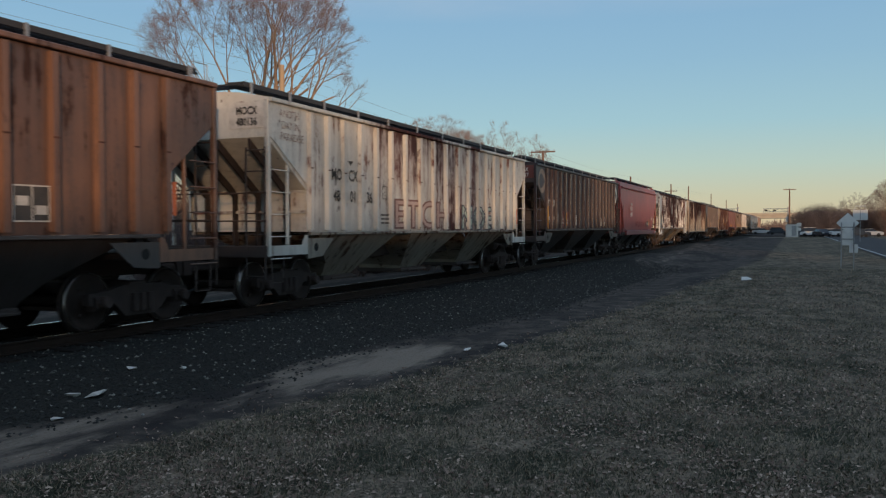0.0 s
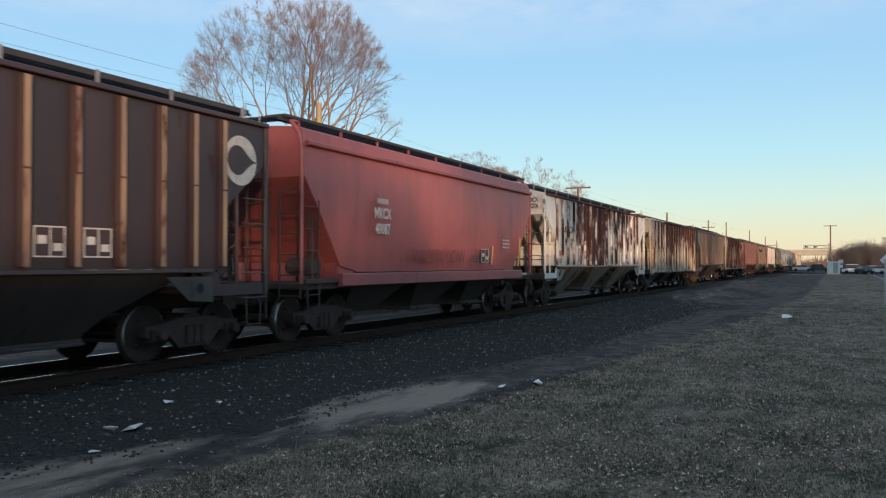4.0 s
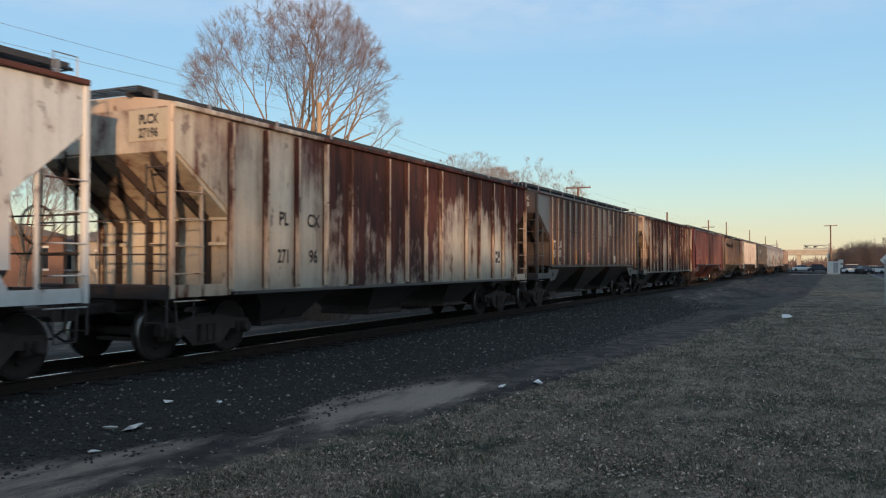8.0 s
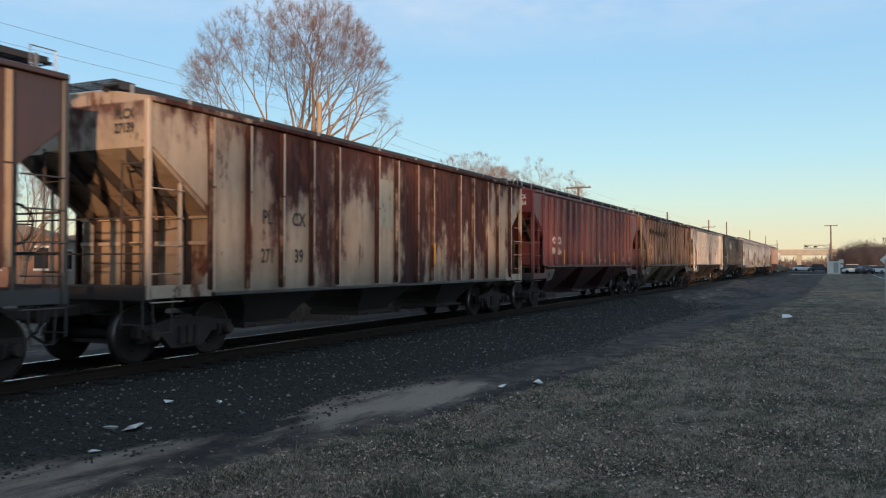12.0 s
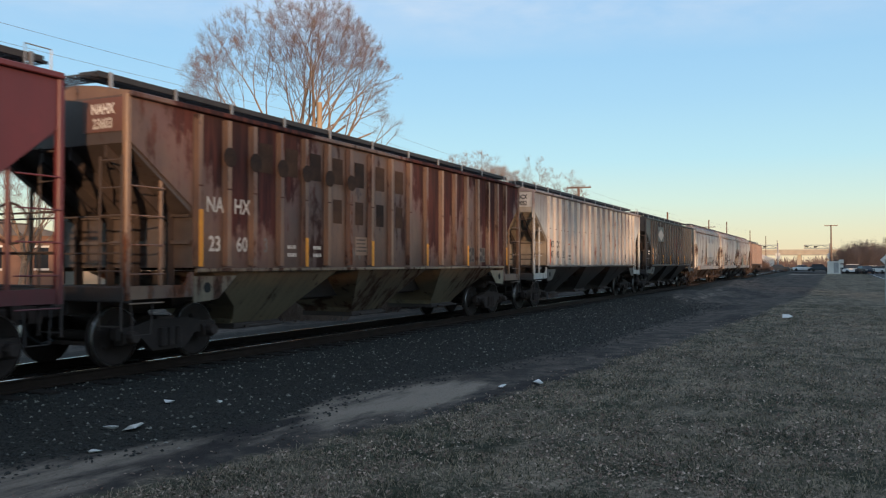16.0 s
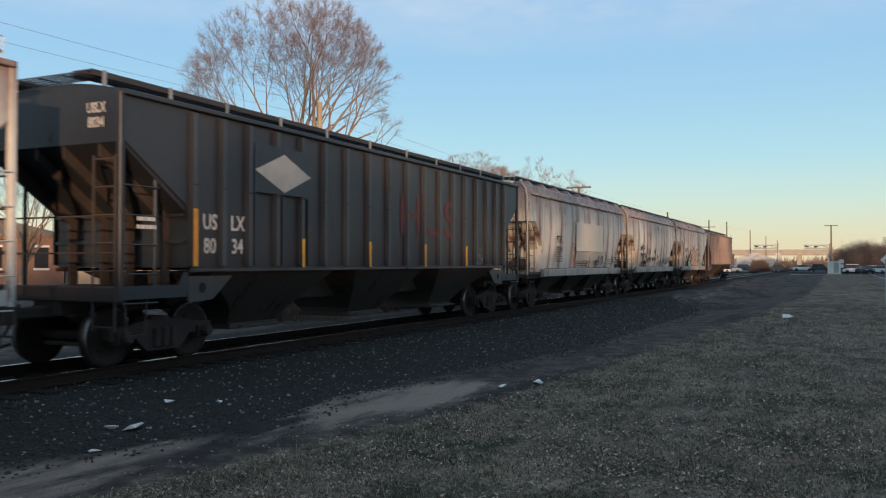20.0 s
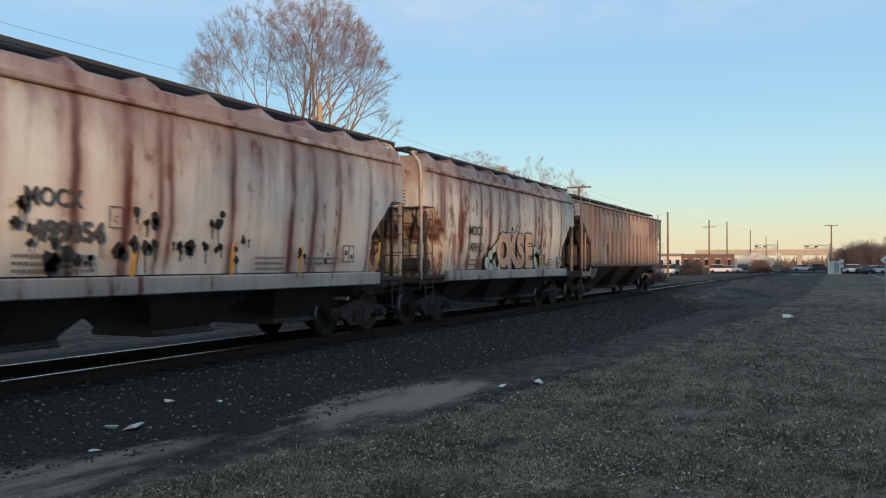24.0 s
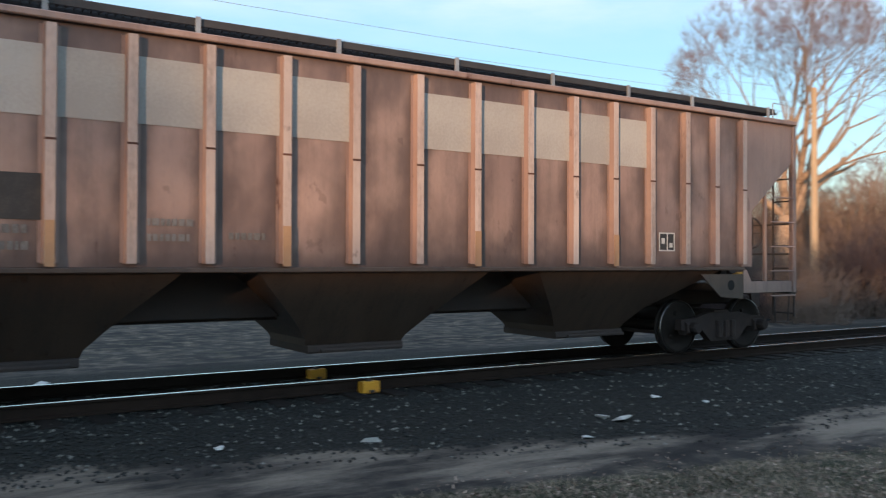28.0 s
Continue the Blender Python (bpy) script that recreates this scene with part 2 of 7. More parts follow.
BARK = plain("grey_brown_bark", (0.36, 0.26, 0.18), (0.17, 0.115, 0.085), 0.9, 0, 3, 24, 0.5, 0.02)
TWIG = plain("reddish_twigs", (0.27, 0.2, 0.165), (0.19, 0.14, 0.12), 0.9, 0, 0.5, 10)
BRUSH = plain("tan_brush_twigs", (0.22, 0.16, 0.125), (0.125, 0.09, 0.074), 0.9, 0, 0.4, 10)
BRUSH_DARK = plain("dark_red_brush_twigs", (0.095, 0.068, 0.066), (0.055, 0.042, 0.042), 0.9, 0, 0.4, 10)
POLE_WOOD = plain("weathered_pole_wood", (0.26, 0.155, 0.095), (0.16, 0.1, 0.07), 0.9, 0, 1.5, 24, 0.4)
# lighter copy of the pole wood, with low sunlight put into its colour
SUNLIT_POLE = plain("sunlit_pole_wood", (0.52, 0.4, 0.27), (0.42, 0.31, 0.2), 0.85, 0, 1.5, 24, 0.3)
CONCRETE = plain("pale_concrete", (0.5, 0.44, 0.34), (0.38, 0.33, 0.26), 0.9, 0, 0.4, 12)
BRICK = plain("brown_brick_wall", (0.22, 0.13, 0.095), (0.15, 0.09, 0.07), 0.9, 0, 0.6, 14)
SIDING = plain("white_metal_siding", (0.7, 0.68, 0.62), (0.56, 0.54, 0.5), 0.6, 0, 0.5, 14)
ROOFING = plain("grey_roofing", (0.2, 0.19, 0.18), (0.13, 0.12, 0.12), 0.9, 0, 0.6, 14)
GLASS = plain("dark_window_glass", (0.03, 0.035, 0.04), (0.02, 0.024, 0.03), 0.12, 0, 1, 10, 0.02)
GALV = plain("galvanised_steel", (0.36, 0.36, 0.36), (0.24, 0.24, 0.24), 0.5, 0.5, 3, 30)
SIGN_BACK = plain("bare_aluminium_sign_back", (0.74, 0.73, 0.7), (0.62, 0.61, 0.59), 0.55, 0.0, 3, 30)
ASPHALT = plain("worn_asphalt", (0.065, 0.065, 0.068), (0.045, 0.045, 0.047), 0.9, 0, 0.5, 60, 0.4)
LINE = plain("white_road_paint", (0.6, 0.6, 0.57), (0.45, 0.45, 0.43), 0.7, 0, 2, 40)
PALE_GRAVEL = plain("pale_gravel", (0.36, 0.31, 0.25), (0.26, 0.22, 0.18), 0.95, 0, 1.0, 60, 0.5)
LITTER = plain("white_litter", (0.7, 0.69, 0.66), (0.55, 0.54, 0.5), 0.6, 0, 8, 40)
BLADE = plain("dormant_grass_blades", (0.12, 0.12, 0.082), (0.066, 0.074, 0.05), 0.8, 0, 0.8, 6)
STRAW = plain("dry_straw_blades", (0.42, 0.345, 0.25), (0.27, 0.215, 0.155), 0.85, 0, 0.8, 6)
HEDGE = plain("dark_evergreen", (0.03, 0.045, 0.03), (0.02, 0.03, 0.02), 0.8, 0, 0.8, 10)
CAR_WHITE = plain("white_car_paint", (0.75, 0.75, 0.74), (0.68, 0.68, 0.67), 0.25, 0, 1, 20, 0.02)
CAR_DARK = plain("dark_blue_car_paint", (0.035, 0.045, 0.06), (0.03, 0.035, 0.045), 0.25, 0, 1, 20, 0.02)
CAR_SILVER = plain("silver_car_paint", (0.5, 0.5, 0.5), (0.45, 0.45, 0.46), 0.3, 0.4, 1, 20, 0.02)
FAINT_RED = plain("faint_red_spray_paint", (0.10, 0.033, 0.033), (0.035, 0.027, 0.03), 0.7, 0, 2.2, 30)
SEAM = plain("rust_and_shade_seam", (0.11, 0.05, 0.036), (0.06, 0.032, 0.026), 0.85, 0, 1.6, 26)
CHORD_RUST = plain("purple_brown_rusted_steel", (0.12, 0.055, 0.045), (0.07, 0.036, 0.033), 0.85, 0, 1.2, 26)
RUBBER = plain("black_rubber", (0.02, 0.02, 0.02), (0.03, 0.03, 0.03), 0.85, 0, 4, 40)


def ground_material():
    m, n, l, b = nodes_of("ground_lawn_dirt_and_ballast")
    tc = n.new("ShaderNodeTexCoord").outputs["Object"]
    at1, at2, at3 = n.new("ShaderNodeAttribute"), n.new("ShaderNodeAttribute"), n.new("ShaderNodeAttribute")
    at1.attribute_name, at2.attribute_name, at3.attribute_name = "lawn", "ballast", "pale"
    big = noise_node(n, l, tc, 0.35, 6, 0.6)
    mid = noise_node(n, l, tc, 2.2, 6, 0.65)
    fine = noise_node(n, l, tc, 30, 5, 0.7)
    wob = math_node(n, l, "MULTIPLY", math_node(n, l, "SUBTRACT", mid, 0.5), 0.9)
    lawn = ramp(n, l, math_node(n, l, "ADD", at1.outputs["Fac"], wob), 0.4, 0.62)
    ball = ramp(n, l, math_node(n, l, "ADD", at2.outputs["Fac"], wob), 0.4, 0.62)
    pale = ramp(n, l, math_node(n, l, "ADD", at3.outputs["Fac"], math_node(n, l, "MULTIPLY", math_node(n, l, "SUBTRACT", noise_node(n, l, tc, 1.1, 6, 0.65, (0.55, 1.7, 1)), 0.5), 2.6)), 0.25, 1.05)
    patch = noise_node(n, l, tc, 0.9, 5, 0.65)
    grass = mix_node(n, l, ramp(n, l, math_node(n, l, "ADD", math_node(n, l, "MULTIPLY", mid, 0.45), math_node(n, l, "MULTIPLY", patch, 0.55)), 0.42, 0.6), (0.032, 0.041, 0.027), (0.215, 0.172, 0.128))
    grass = mix_node(n, l, ramp(n, l, fine, 0.45, 0.7), grass, (0.036, 0.036, 0.027))
    grass = mix_node(n, l, ramp(n, l, big, 0.45, 0.7), grass, (0.145, 0.12, 0.09))
    band = noise_node(n, l, tc, 0.22, 5, 0.6, (0.25, 1.6, 1))
    grass = mix_node(n, l, math_node(n, l, "MULTIPLY", ramp(n, l, band, 0.48, 0.66), 0.6), grass, (0.165, 0.134, 0.1))
    fleck = noise_node(n, l, tc, 75, 3, 0.7)
    grass = mix_node(n, l, math_node(n, l, "MULTIPLY", ramp(n, l, fleck, 0.56, 0.70), 0.75), grass, (0.37, 0.3, 0.235))
    grass = mix_node(n, l, math_node(n, l, "MULTIPLY", ramp(n, l, fleck, 0.46, 0.34), 0.8), grass, (0.02, 0.02, 0.013))
    # tufts and drifts of dry leaf litter
    tuft = math_node(n, l, "ADD", math_node(n, l, "MULTIPLY", noise_node(n, l, tc, 19, 4, 0.65), 0.6), math_node(n, l, "MULTIPLY", noise_node(n, l, tc, 1.7, 4, 0.6, (0.6, 1.3, 1), (5, 2, 0)), 0.4))
    grass = mix_node(n, l, math_node(n, l, "MULTIPLY", ramp(n, l, tuft, 0.5, 0.40), 0.7), grass, (0.022, 0.024, 0.016))
    grass = mix_node(n, l, math_node(n, l, "MULTIPLY", ramp(n, l, tuft, 0.53, 0.60), 0.6), grass, (0.34, 0.275, 0.205))
    dirt = mix_node(n, l, ramp(n, l, mid, 0.4, 0.65), (0.046, 0.043, 0.04), (0.105, 0.09, 0.077))
    damp = noise_node(n, l, tc, 0.5, 5, 0.6, (0.35, 1.3, 1), (3, 1, 0))
    dirt = mix_node(n, l, math_node(n, l, "MULTIPLY", ramp(n, l, damp, 0.48, 0.62), 0.7), dirt, (0.022, 0.022, 0.023))
    dirt = mix_node(n, l, math_node(n, l, "MULTIPLY", pale, 0.95), dirt, (0.26, 0.22, 0.178))
    dirt = mix_node(n, l, math_node(n, l, "MULTIPLY", ramp(n, l, fine, 0.5, 0.75), 0.7), dirt, (0.06, 0.05, 0.042))
    stones = mix_node(n, l, ramp(n, l, fine, 0.35, 0.65), (0.017, 0.018, 0.016), (0.05, 0.05, 0.045))
    col = mix_node(n, l, lawn, dirt, grass)
    col = mix_node(n, l, ball, col, stones)
    l.new(col, b.inputs["Base Color"])
    b.inputs["Roughness"].default_value = 0.95
    b.inputs["Specular IOR Level"].default_value = 0.08
    bump(n, l, b, math_node(n, l, "ADD", fine, math_node(n, l, "MULTIPLY", mid, 2.0)), 0.7, 0.03)
    return m


GROUND = ground_material()


# ---------------------------------------------------------------- mesh helpers
class Shape:
    """Vertices and faces of one part."""

    def __init__(self):
        self.v, self.f = [], []

    def add(self, v, f):
        k = len(self.v)
        self.v += v
        self.f += [tuple(i + k for i in q) for q in f]
        return self

    def box(self, x0, x1, y0, y1, z0, z1, c=0.0):
        """A box; c chamfers its long edges along the longest side."""
        if c:
            d = (x1 - x0, y1 - y0, z1 - z0)
            ax = d.index(max(d))
            a0, a1 = ((x0, x1), (y0, y1), (z0, z1))[ax]
            (u0, u1), (w0, w1) = [((x0, x1), (y0, y1), (z0, z1))[i] for i in range(3) if i != ax]
            ring = [(u0 + c, w0), (u1 - c, w0), (u1, w0 + c), (u1, w1 - c), (u1 - c, w1), (u0 + c, w1), (u0, w1 - c), (u0, w0 + c)]
            put = {0: lambda a, u, w: (a, u, w), 1: lambda a, u, w: (u, a, w), 2: lambda a, u, w: (u, w, a)}[ax]
            v = [put(a, u, w) for a in (a0, a1) for u, w in ring]
            f = [tuple(range(8)), tuple(range(15, 7, -1))] + [(i, i + 8, (i + 1) % 8 + 8, (i + 1) % 8) for i in range(8)]
            return self.add(v, f)
        v = [(x, y, z) for x in (x0, x1) for y in (y0, y1) for z in (z0, z1)]
        return self.add(v, [(0, 1, 3, 2), (4, 6, 7, 5), (0, 4, 5, 1), (2, 3, 7, 6), (0, 2, 6, 4), (1, 5, 7, 3)])

    def prism(self, poly, y0, y1):
        """A polygon in x and z, from y0 to y1."""
        n = len(poly)
        v = [(x, y0, z) for x, z in poly] + [(x, y1, z) for x, z in poly]
        return self.add(v, [tuple(range(n)), tuple(range(2 * n - 1, n - 1, -1))] + [(i, i + n, (i + 1) % n + n, (i + 1) % n) for i in range(n)])

    def tube(self, pts, r, sides=6, r1=None):
        """A rod along points, r at its start and r1 at its end."""
        pts = [Vector(q) for q in pts]
        r1 = r if r1 is None else r1
        v, f = [], []
        for i, q in enumerate(pts):
            d = (pts[min(i + 1, len(pts) - 1)] - pts[max(i - 1, 0)]).normalized()
            a = d.orthogonal().normalized() if i == 0 else (side - d * side.dot(d)).normalized()
            side, o = a, d.cross(a)
            rr = r + (r1 - r) * i / max(1, len(pts) - 1)
            v += [tuple(q + (a * math.cos(k * 6.28318 / sides) + o * math.sin(k * 6.28318 / sides)) * rr) for k in range(sides)]
        for i in range(len(pts) - 1):
            f += [(i * sides + k, i * sides + (k + 1) % sides, (i + 1) * sides + (k + 1) % sides, (i + 1) * sides + k) for k in range(sides)]
        f += [tuple(range(sides - 1, -1, -1)), tuple(range((len(pts) - 1) * sides, len(pts) * sides))]
        return self.add(v, f)

    def lathe(self, profile, sides, axis="y"):
        """A profile of (radius, along) turned round the axis."""
        v, f, m = [], [], len(profile)
        for k in range(sides):
            a = k * 2 * math.pi / sides
            for r, h in profile:
                v.append((r * math.cos(a), h, r * math.sin(a)) if axis == "y" else (r * math.cos(a), r * math.sin(a), h))
        for k in range(sides):
            for i in range(m - 1):
                f.append((k * m + i, k * m + i + 1, ((k + 1) % sides) * m + i + 1, ((k + 1) % sides) * m + i))
        return self.add(v, f)

    def mesh(self, name, smooth=False):
        me = bpy.data.meshes.new(name)
        me.from_pydata(self.v, [], self.f)
        if smooth:
            me.polygons.foreach_set("use_smooth", [True] * len(me.polygons))
        me.update()
        bm = bmesh.new()
        bm.from_mesh(me)
        bmesh.ops.recalc_face_normals(bm, faces=bm.faces)
        bm.to_mesh(me)
        bm.free()
        return me


def quick_mesh(name, v, f, smooth=False):
    me = bpy.data.meshes.new(name)
    me.from_pydata(v, [], f)
    if smooth:
        me.polygons.foreach_set("use_smooth", [True] * len(me.polygons))
    me.update()
    return me


def part(name, shape, material, parent=None, label="", smooth=False, at=None):
    """One mesh object, from a Shape or from a mesh that is shared, under its parent."""
    me = shape.mesh(name, smooth) if isinstance(shape, Shape) else shape
    if not me.materials:
        me.materials.append(material)
    ob = new(name, me)
    ob.parent = parent
    if at is not None:
        ob.matrix_basis = at
    return tagged(ob, label)


def thing(name, label, category, group="", at=None):
    ob = new(name)
    ob.empty_display_size = 0.2
    if at is not None:
        ob.matrix_basis = at
    return tagged(ob, label, category, group)


def text_mesh(words, size, width=1.0, weight=0.0, gap=1.0):
    """Flat raised letters, standing up in x and z and facing -y; their middle at the origin."""
    cu = bpy.data.curves.new("letters", "FONT")
    cu.body, cu.size, cu.align_x, cu.align_y, cu.offset, cu.space_character = words, size, "CENTER", "CENTER", weight, gap
    cu.resolution_u, cu.extrude = 3, 0.0
    ob = bpy.data.objects.new("letters", cu)
    me = bpy.data.meshes.new_from_object(ob)
    bpy.data.objects.remove(ob)
    bpy.data.curves.remove(cu)
    for q in me.vertices:
        q.co = (q.co.x * width, 0, q.co.y)
    me.materials.clear()
    return me


# ---------------------------------------------------------------- ground, track
TRACK_Y = 11.0


def through_knots(x, knots):
    """A smooth line through (x, y) knots."""
    if x <= knots[0][0]:
        return knots[0][1]
    for (xa, ya), (xb, yb) in zip(knots, knots[1:]):
        if x < xb:
            u = (x - xa) / (xb - xa)
            return ya + (yb - ya) * u * u * (3 - 2 * u)
    return knots[-1][1]


def lawn_edge(x):
    return through_knots(x, ((1.0, 6.2), (6.2, 5.55), (8.0, 5.2), (9.8, 4.6), (12.3, 4.35), (16.0, 4.1), (22.5, 3.5), (36.0, 2.6), (60.0, 1.6)))


def ballast_edge(x):
    return through_knots(x, ((0.6, 8.4), (3.0, 7.9), (5.2, 7.2), (8.6, 6.3), (10.6, 6.65), (13.0, 6.35), (15.0, 5.9), (20.0, 5.3), (40.0, 5.0)))


def smooth_step(a, b, x):
    t = min(1.0, max(0.0, (x - a) / (b - a)))
    return t * t * (3 - 2 * t)


def ground_height(x, y):
    be = min(ballast_edge(x), 8.6)
    up = smooth_step(be - 0.3, 9.4, y)
    z = -0.36 + 0.16 * up
    z -= 0.26 * smooth_step(12.6, 15.5, y)
    z += 0.03 * noise.noise((x * 0.35, y * 0.35, 0)) * (1 - 0.6 * smooth_step(be - 1.5, be + 1.0, y))
    for mx, my, mh, ms in ((46, 7.3, 0.42, 3.4), (58, 6.6, 0.3, 4.0), (74, 7.2, 0.5, 5.0), (95, 7.0, 0.4, 5.0), (66, 3.5, 0.2, 5.0)):
        z += mh * math.exp(-(((x - mx) / (ms * 1.6)) ** 2 + ((y - my) / (ms * 0.45)) ** 2))
    return z


def steps(spans):
    out = []
    for a, b, n in spans:
        out += [a + (b - a) * i / n for i in range(n)]
    return out + [spans[-1][1]]


def build_ground():
    xs = steps([(-2500, -60, 6), (-60, -6, 12), (-6, 36, 150), (36, 64, 84), (64, 120, 70), (120, 400, 28), (400, 3000, 8)])
    ys = steps([(-2500, -60, 6), (-60, -12, 10), (-12, 18, 110), (18, 80, 24), (80, 400, 10), (400, 3000, 6)])
    v = [(x, y, ground_height(x, y)) for x in xs for y in ys]
    m = len(ys)
    f = [(i * m + j, (i + 1) * m + j, (i + 1) * m + j + 1, i * m + j + 1) for i in range(len(xs) - 1) for j in range(m - 1)]
    me = quick_mesh("ground", v, f, True)
    lawn, ball = me.attributes.new("lawn", "FLOAT", "POINT"), me.attributes.new("ballast", "FLOAT", "POINT")
    pale = me.attributes.new("pale", "FLOAT", "POINT")
    lv, bv, pv = [], [], []
    for x, y, z in v:
        le, be = lawn_edge(x), ballast_edge(x)
        far = smooth_step(14.5, 17.5, y)
        lv.append(max(0.5 + 0.55 * max(-1, min(1, (le - y) / 0.9)), far * 0.45))
        mid, half = (le + be) / 2 + 0.1, max(0.4, (be - le) / 2)
        pv.append(max(1.2 * math.exp(-((x - 10.6) / 2.3) ** 4 - ((y - 5.7 + 0.08 * (x - 10.4)) / 0.72) ** 2), (0.58 * math.exp(-((y - mid - 0.1) / (half * 0.7)) ** 2) * smooth_step(13, 8, x) if x > 1 else 0.0), 0.18 * far * smooth_step(60, 20, y), 0.3 * smooth_step(34, 42, x) * smooth_step(115, 90, x) * math.exp(-((y - 6.6) / 1.3) ** 2)))
        if le < y < be + 0.4 and x < 9.5:
            pv[-1] = max(pv[-1], 0.62 * smooth_step(9.5, 6.0, x) * smooth_step(le, le + 0.5, y))
        be2 = be + 2.6 * smooth_step(34, 44, x)
        bv.append((0.5 + 0.55 * max(-1, min(1, (y - be2) / 0.7))) * (1 - far))
    lawn.data.foreach_set("value", lv)
    ball.data.foreach_set("value", bv)
    pale.data.foreach_set("value", pv)
    me.materials.append(GROUND)
    return tagged(new("ground", me), "shaded dormant lawn, bare dirt and dark railway ballast", "ground", kind="structure")


ground = build_ground()


def build_track():
    prof = [(-0.075, -0.17), (0.075, -0.17), (0.075, -0.155), (0.012, -0.135), (0.012, -0.04), (0.036, -0.03), (0.036, -0.006),
            (-0.036, -0.006), (-0.036, -0.03), (-0.012, -0.04), (-0.012, -0.135), (-0.075, -0.155)]
    for s in (-0.75, 0.75):
        sh, hd = Shape(), Shape()
        n = len(prof)
        for x0, x1 in ((-40, 60), (60, 420)):
            v = [(x, TRACK_Y + s + a, b) for x in (x0, x1) for a, b in prof]
            sh.add(v, [tuple(range(n)), tuple(range(2 * n - 1, n - 1, -1))] + [(i, i + n, (i + 1) % n + n, (i + 1) % n) for i in range(n)])
            hd.box(x0, x1, TRACK_Y + s - 0.032, TRACK_Y + s + 0.032, -0.0055, 0.0, 0.002)
        r = tagged(part("rail", sh, RAIL_WEB), "long steel rail with a rusty web and polished head", "rail", "rails of the track", "structure")
        part("rail_head", hd, RAIL_TOP, r, "bright worn running surface")
    tie = Shape().box(-0.115, 0.115, -1.3, 1.3, -0.34, -0.172, 0.012)
    me = tie.mesh("tie")
    me.materials.append(TIE)
    bed = tagged(new("track_bed"), "row of dark weathered wooden railway ties", "railway ties", kind="structure")
    rnd = random.Random(5)
    for i in range(230):
        t = part("tie", me, TIE, bed)
        t.matrix_basis = pose(-12 + i * 0.53, TRACK_Y + rnd.uniform(-0.05, 0.05), rnd.uniform(-0.012, 0.004), 0, 0, rnd.uniform(-1.2, 1.2))
    for i, (x, s) in enumerate(((5.22, -0.90), (5.12, 0.62))):
        m = thing("rail_marker", "small yellow box clipped beside the rail", "track marker", "yellow rail markers", pose(x, TRACK_Y + s, -0.19, 0, 0, 3))
        part("housing", Shape().box(-0.13, 0.13, -0.07, 0.07, 0.0, 0.16, 0.02), YELLOW, m)
        part("clamp", Shape().box(-0.03, 0.03, -0.03, 0.03, 0.16, 0.19).box(-0.03, 0.03, -0.12, 0.12, 0.02, 0.05), STEEL, m, "dark steel clamp")


build_track()


# ---------------------------------------------------------------- hopper wagons
WHEEL_R = 0.457


def wheelset_mesh():
    s = Shape()
    for k in (-1, 1):
        prof = [(0.09, -0.09), (0.12, -0.03), (0.30, -0.015), (0.39, -0.05), (0.452, -0.06), (0.457, 0.0), (0.462, 0.03), (0.487, 0.045),
                (0.487, 0.065), (0.40, 0.068), (0.32, 0.03), (0.12, 0.02), (0.09, 0.06)]
        # the flange lies on the inner side of the wheel
        s.lathe([(r, k * 0.75 - k * h) for r, h in prof], 28)
    s.lathe([(0.0, -1.02), (0.075, -1.02), (0.075, -0.8), (0.085, -0.6), (0.085, 0.6), (0.075, 0.8), (0.075, 1.02), (0.0, 1.02)], 10)
    # small holes in the plates make the turning seen
    for k in (-1, 1):
        for a in range(3):
            c, d = 0.24 * math.cos(a * 2.094), 0.24 * math.sin(a * 2.094)
            s.box(c - 0.03, c + 0.03, k * 0.78 - 0.02, k * 0.78 + 0.02, d - 0.03, d + 0.03)
    plate_faces = len(s.f)
    for k in (-1, 1):
        s.lathe([(0.452, k * 0.813), (0.4585, k * 0.812), (0.4595, k * 0.74), (0.45, k * 0.73)], 32)
    me = s.mesh("wheelset", True)
    me.materials.append(WHEEL)
    me.materials.append(TREAD)
    for i in range(plate_faces, len(me.polygons)):
        me.polygons[i].material_index = 1
    return me


def side_frame_mesh():
    s = Shape()
    s.prism([(-1.12, 0.42), (-1.12, 0.60), (-0.75, 0.62), (-0.40, 0.70), (0.40, 0.70), (0.75, 0.62), (1.12, 0.60), (1.12, 0.42), (0.98, 0.40),
             (0.62, 0.44), (0.36, 0.20), (-0.36, 0.20), (-0.62, 0.44), (-0.98, 0.40)], -0.07, 0.07)
    for x in (-0.89, 0.89):
        s.box(x - 0.14, x + 0.14, -0.13, 0.09, 0.33, 0.56, 0.04)
    for x in (-0.17, 0, 0.17):
        s.tube([(x, -0.09, 0.27), (x, -0.09, 0.56)], 0.07, 8)
    return s.mesh("side_frame")


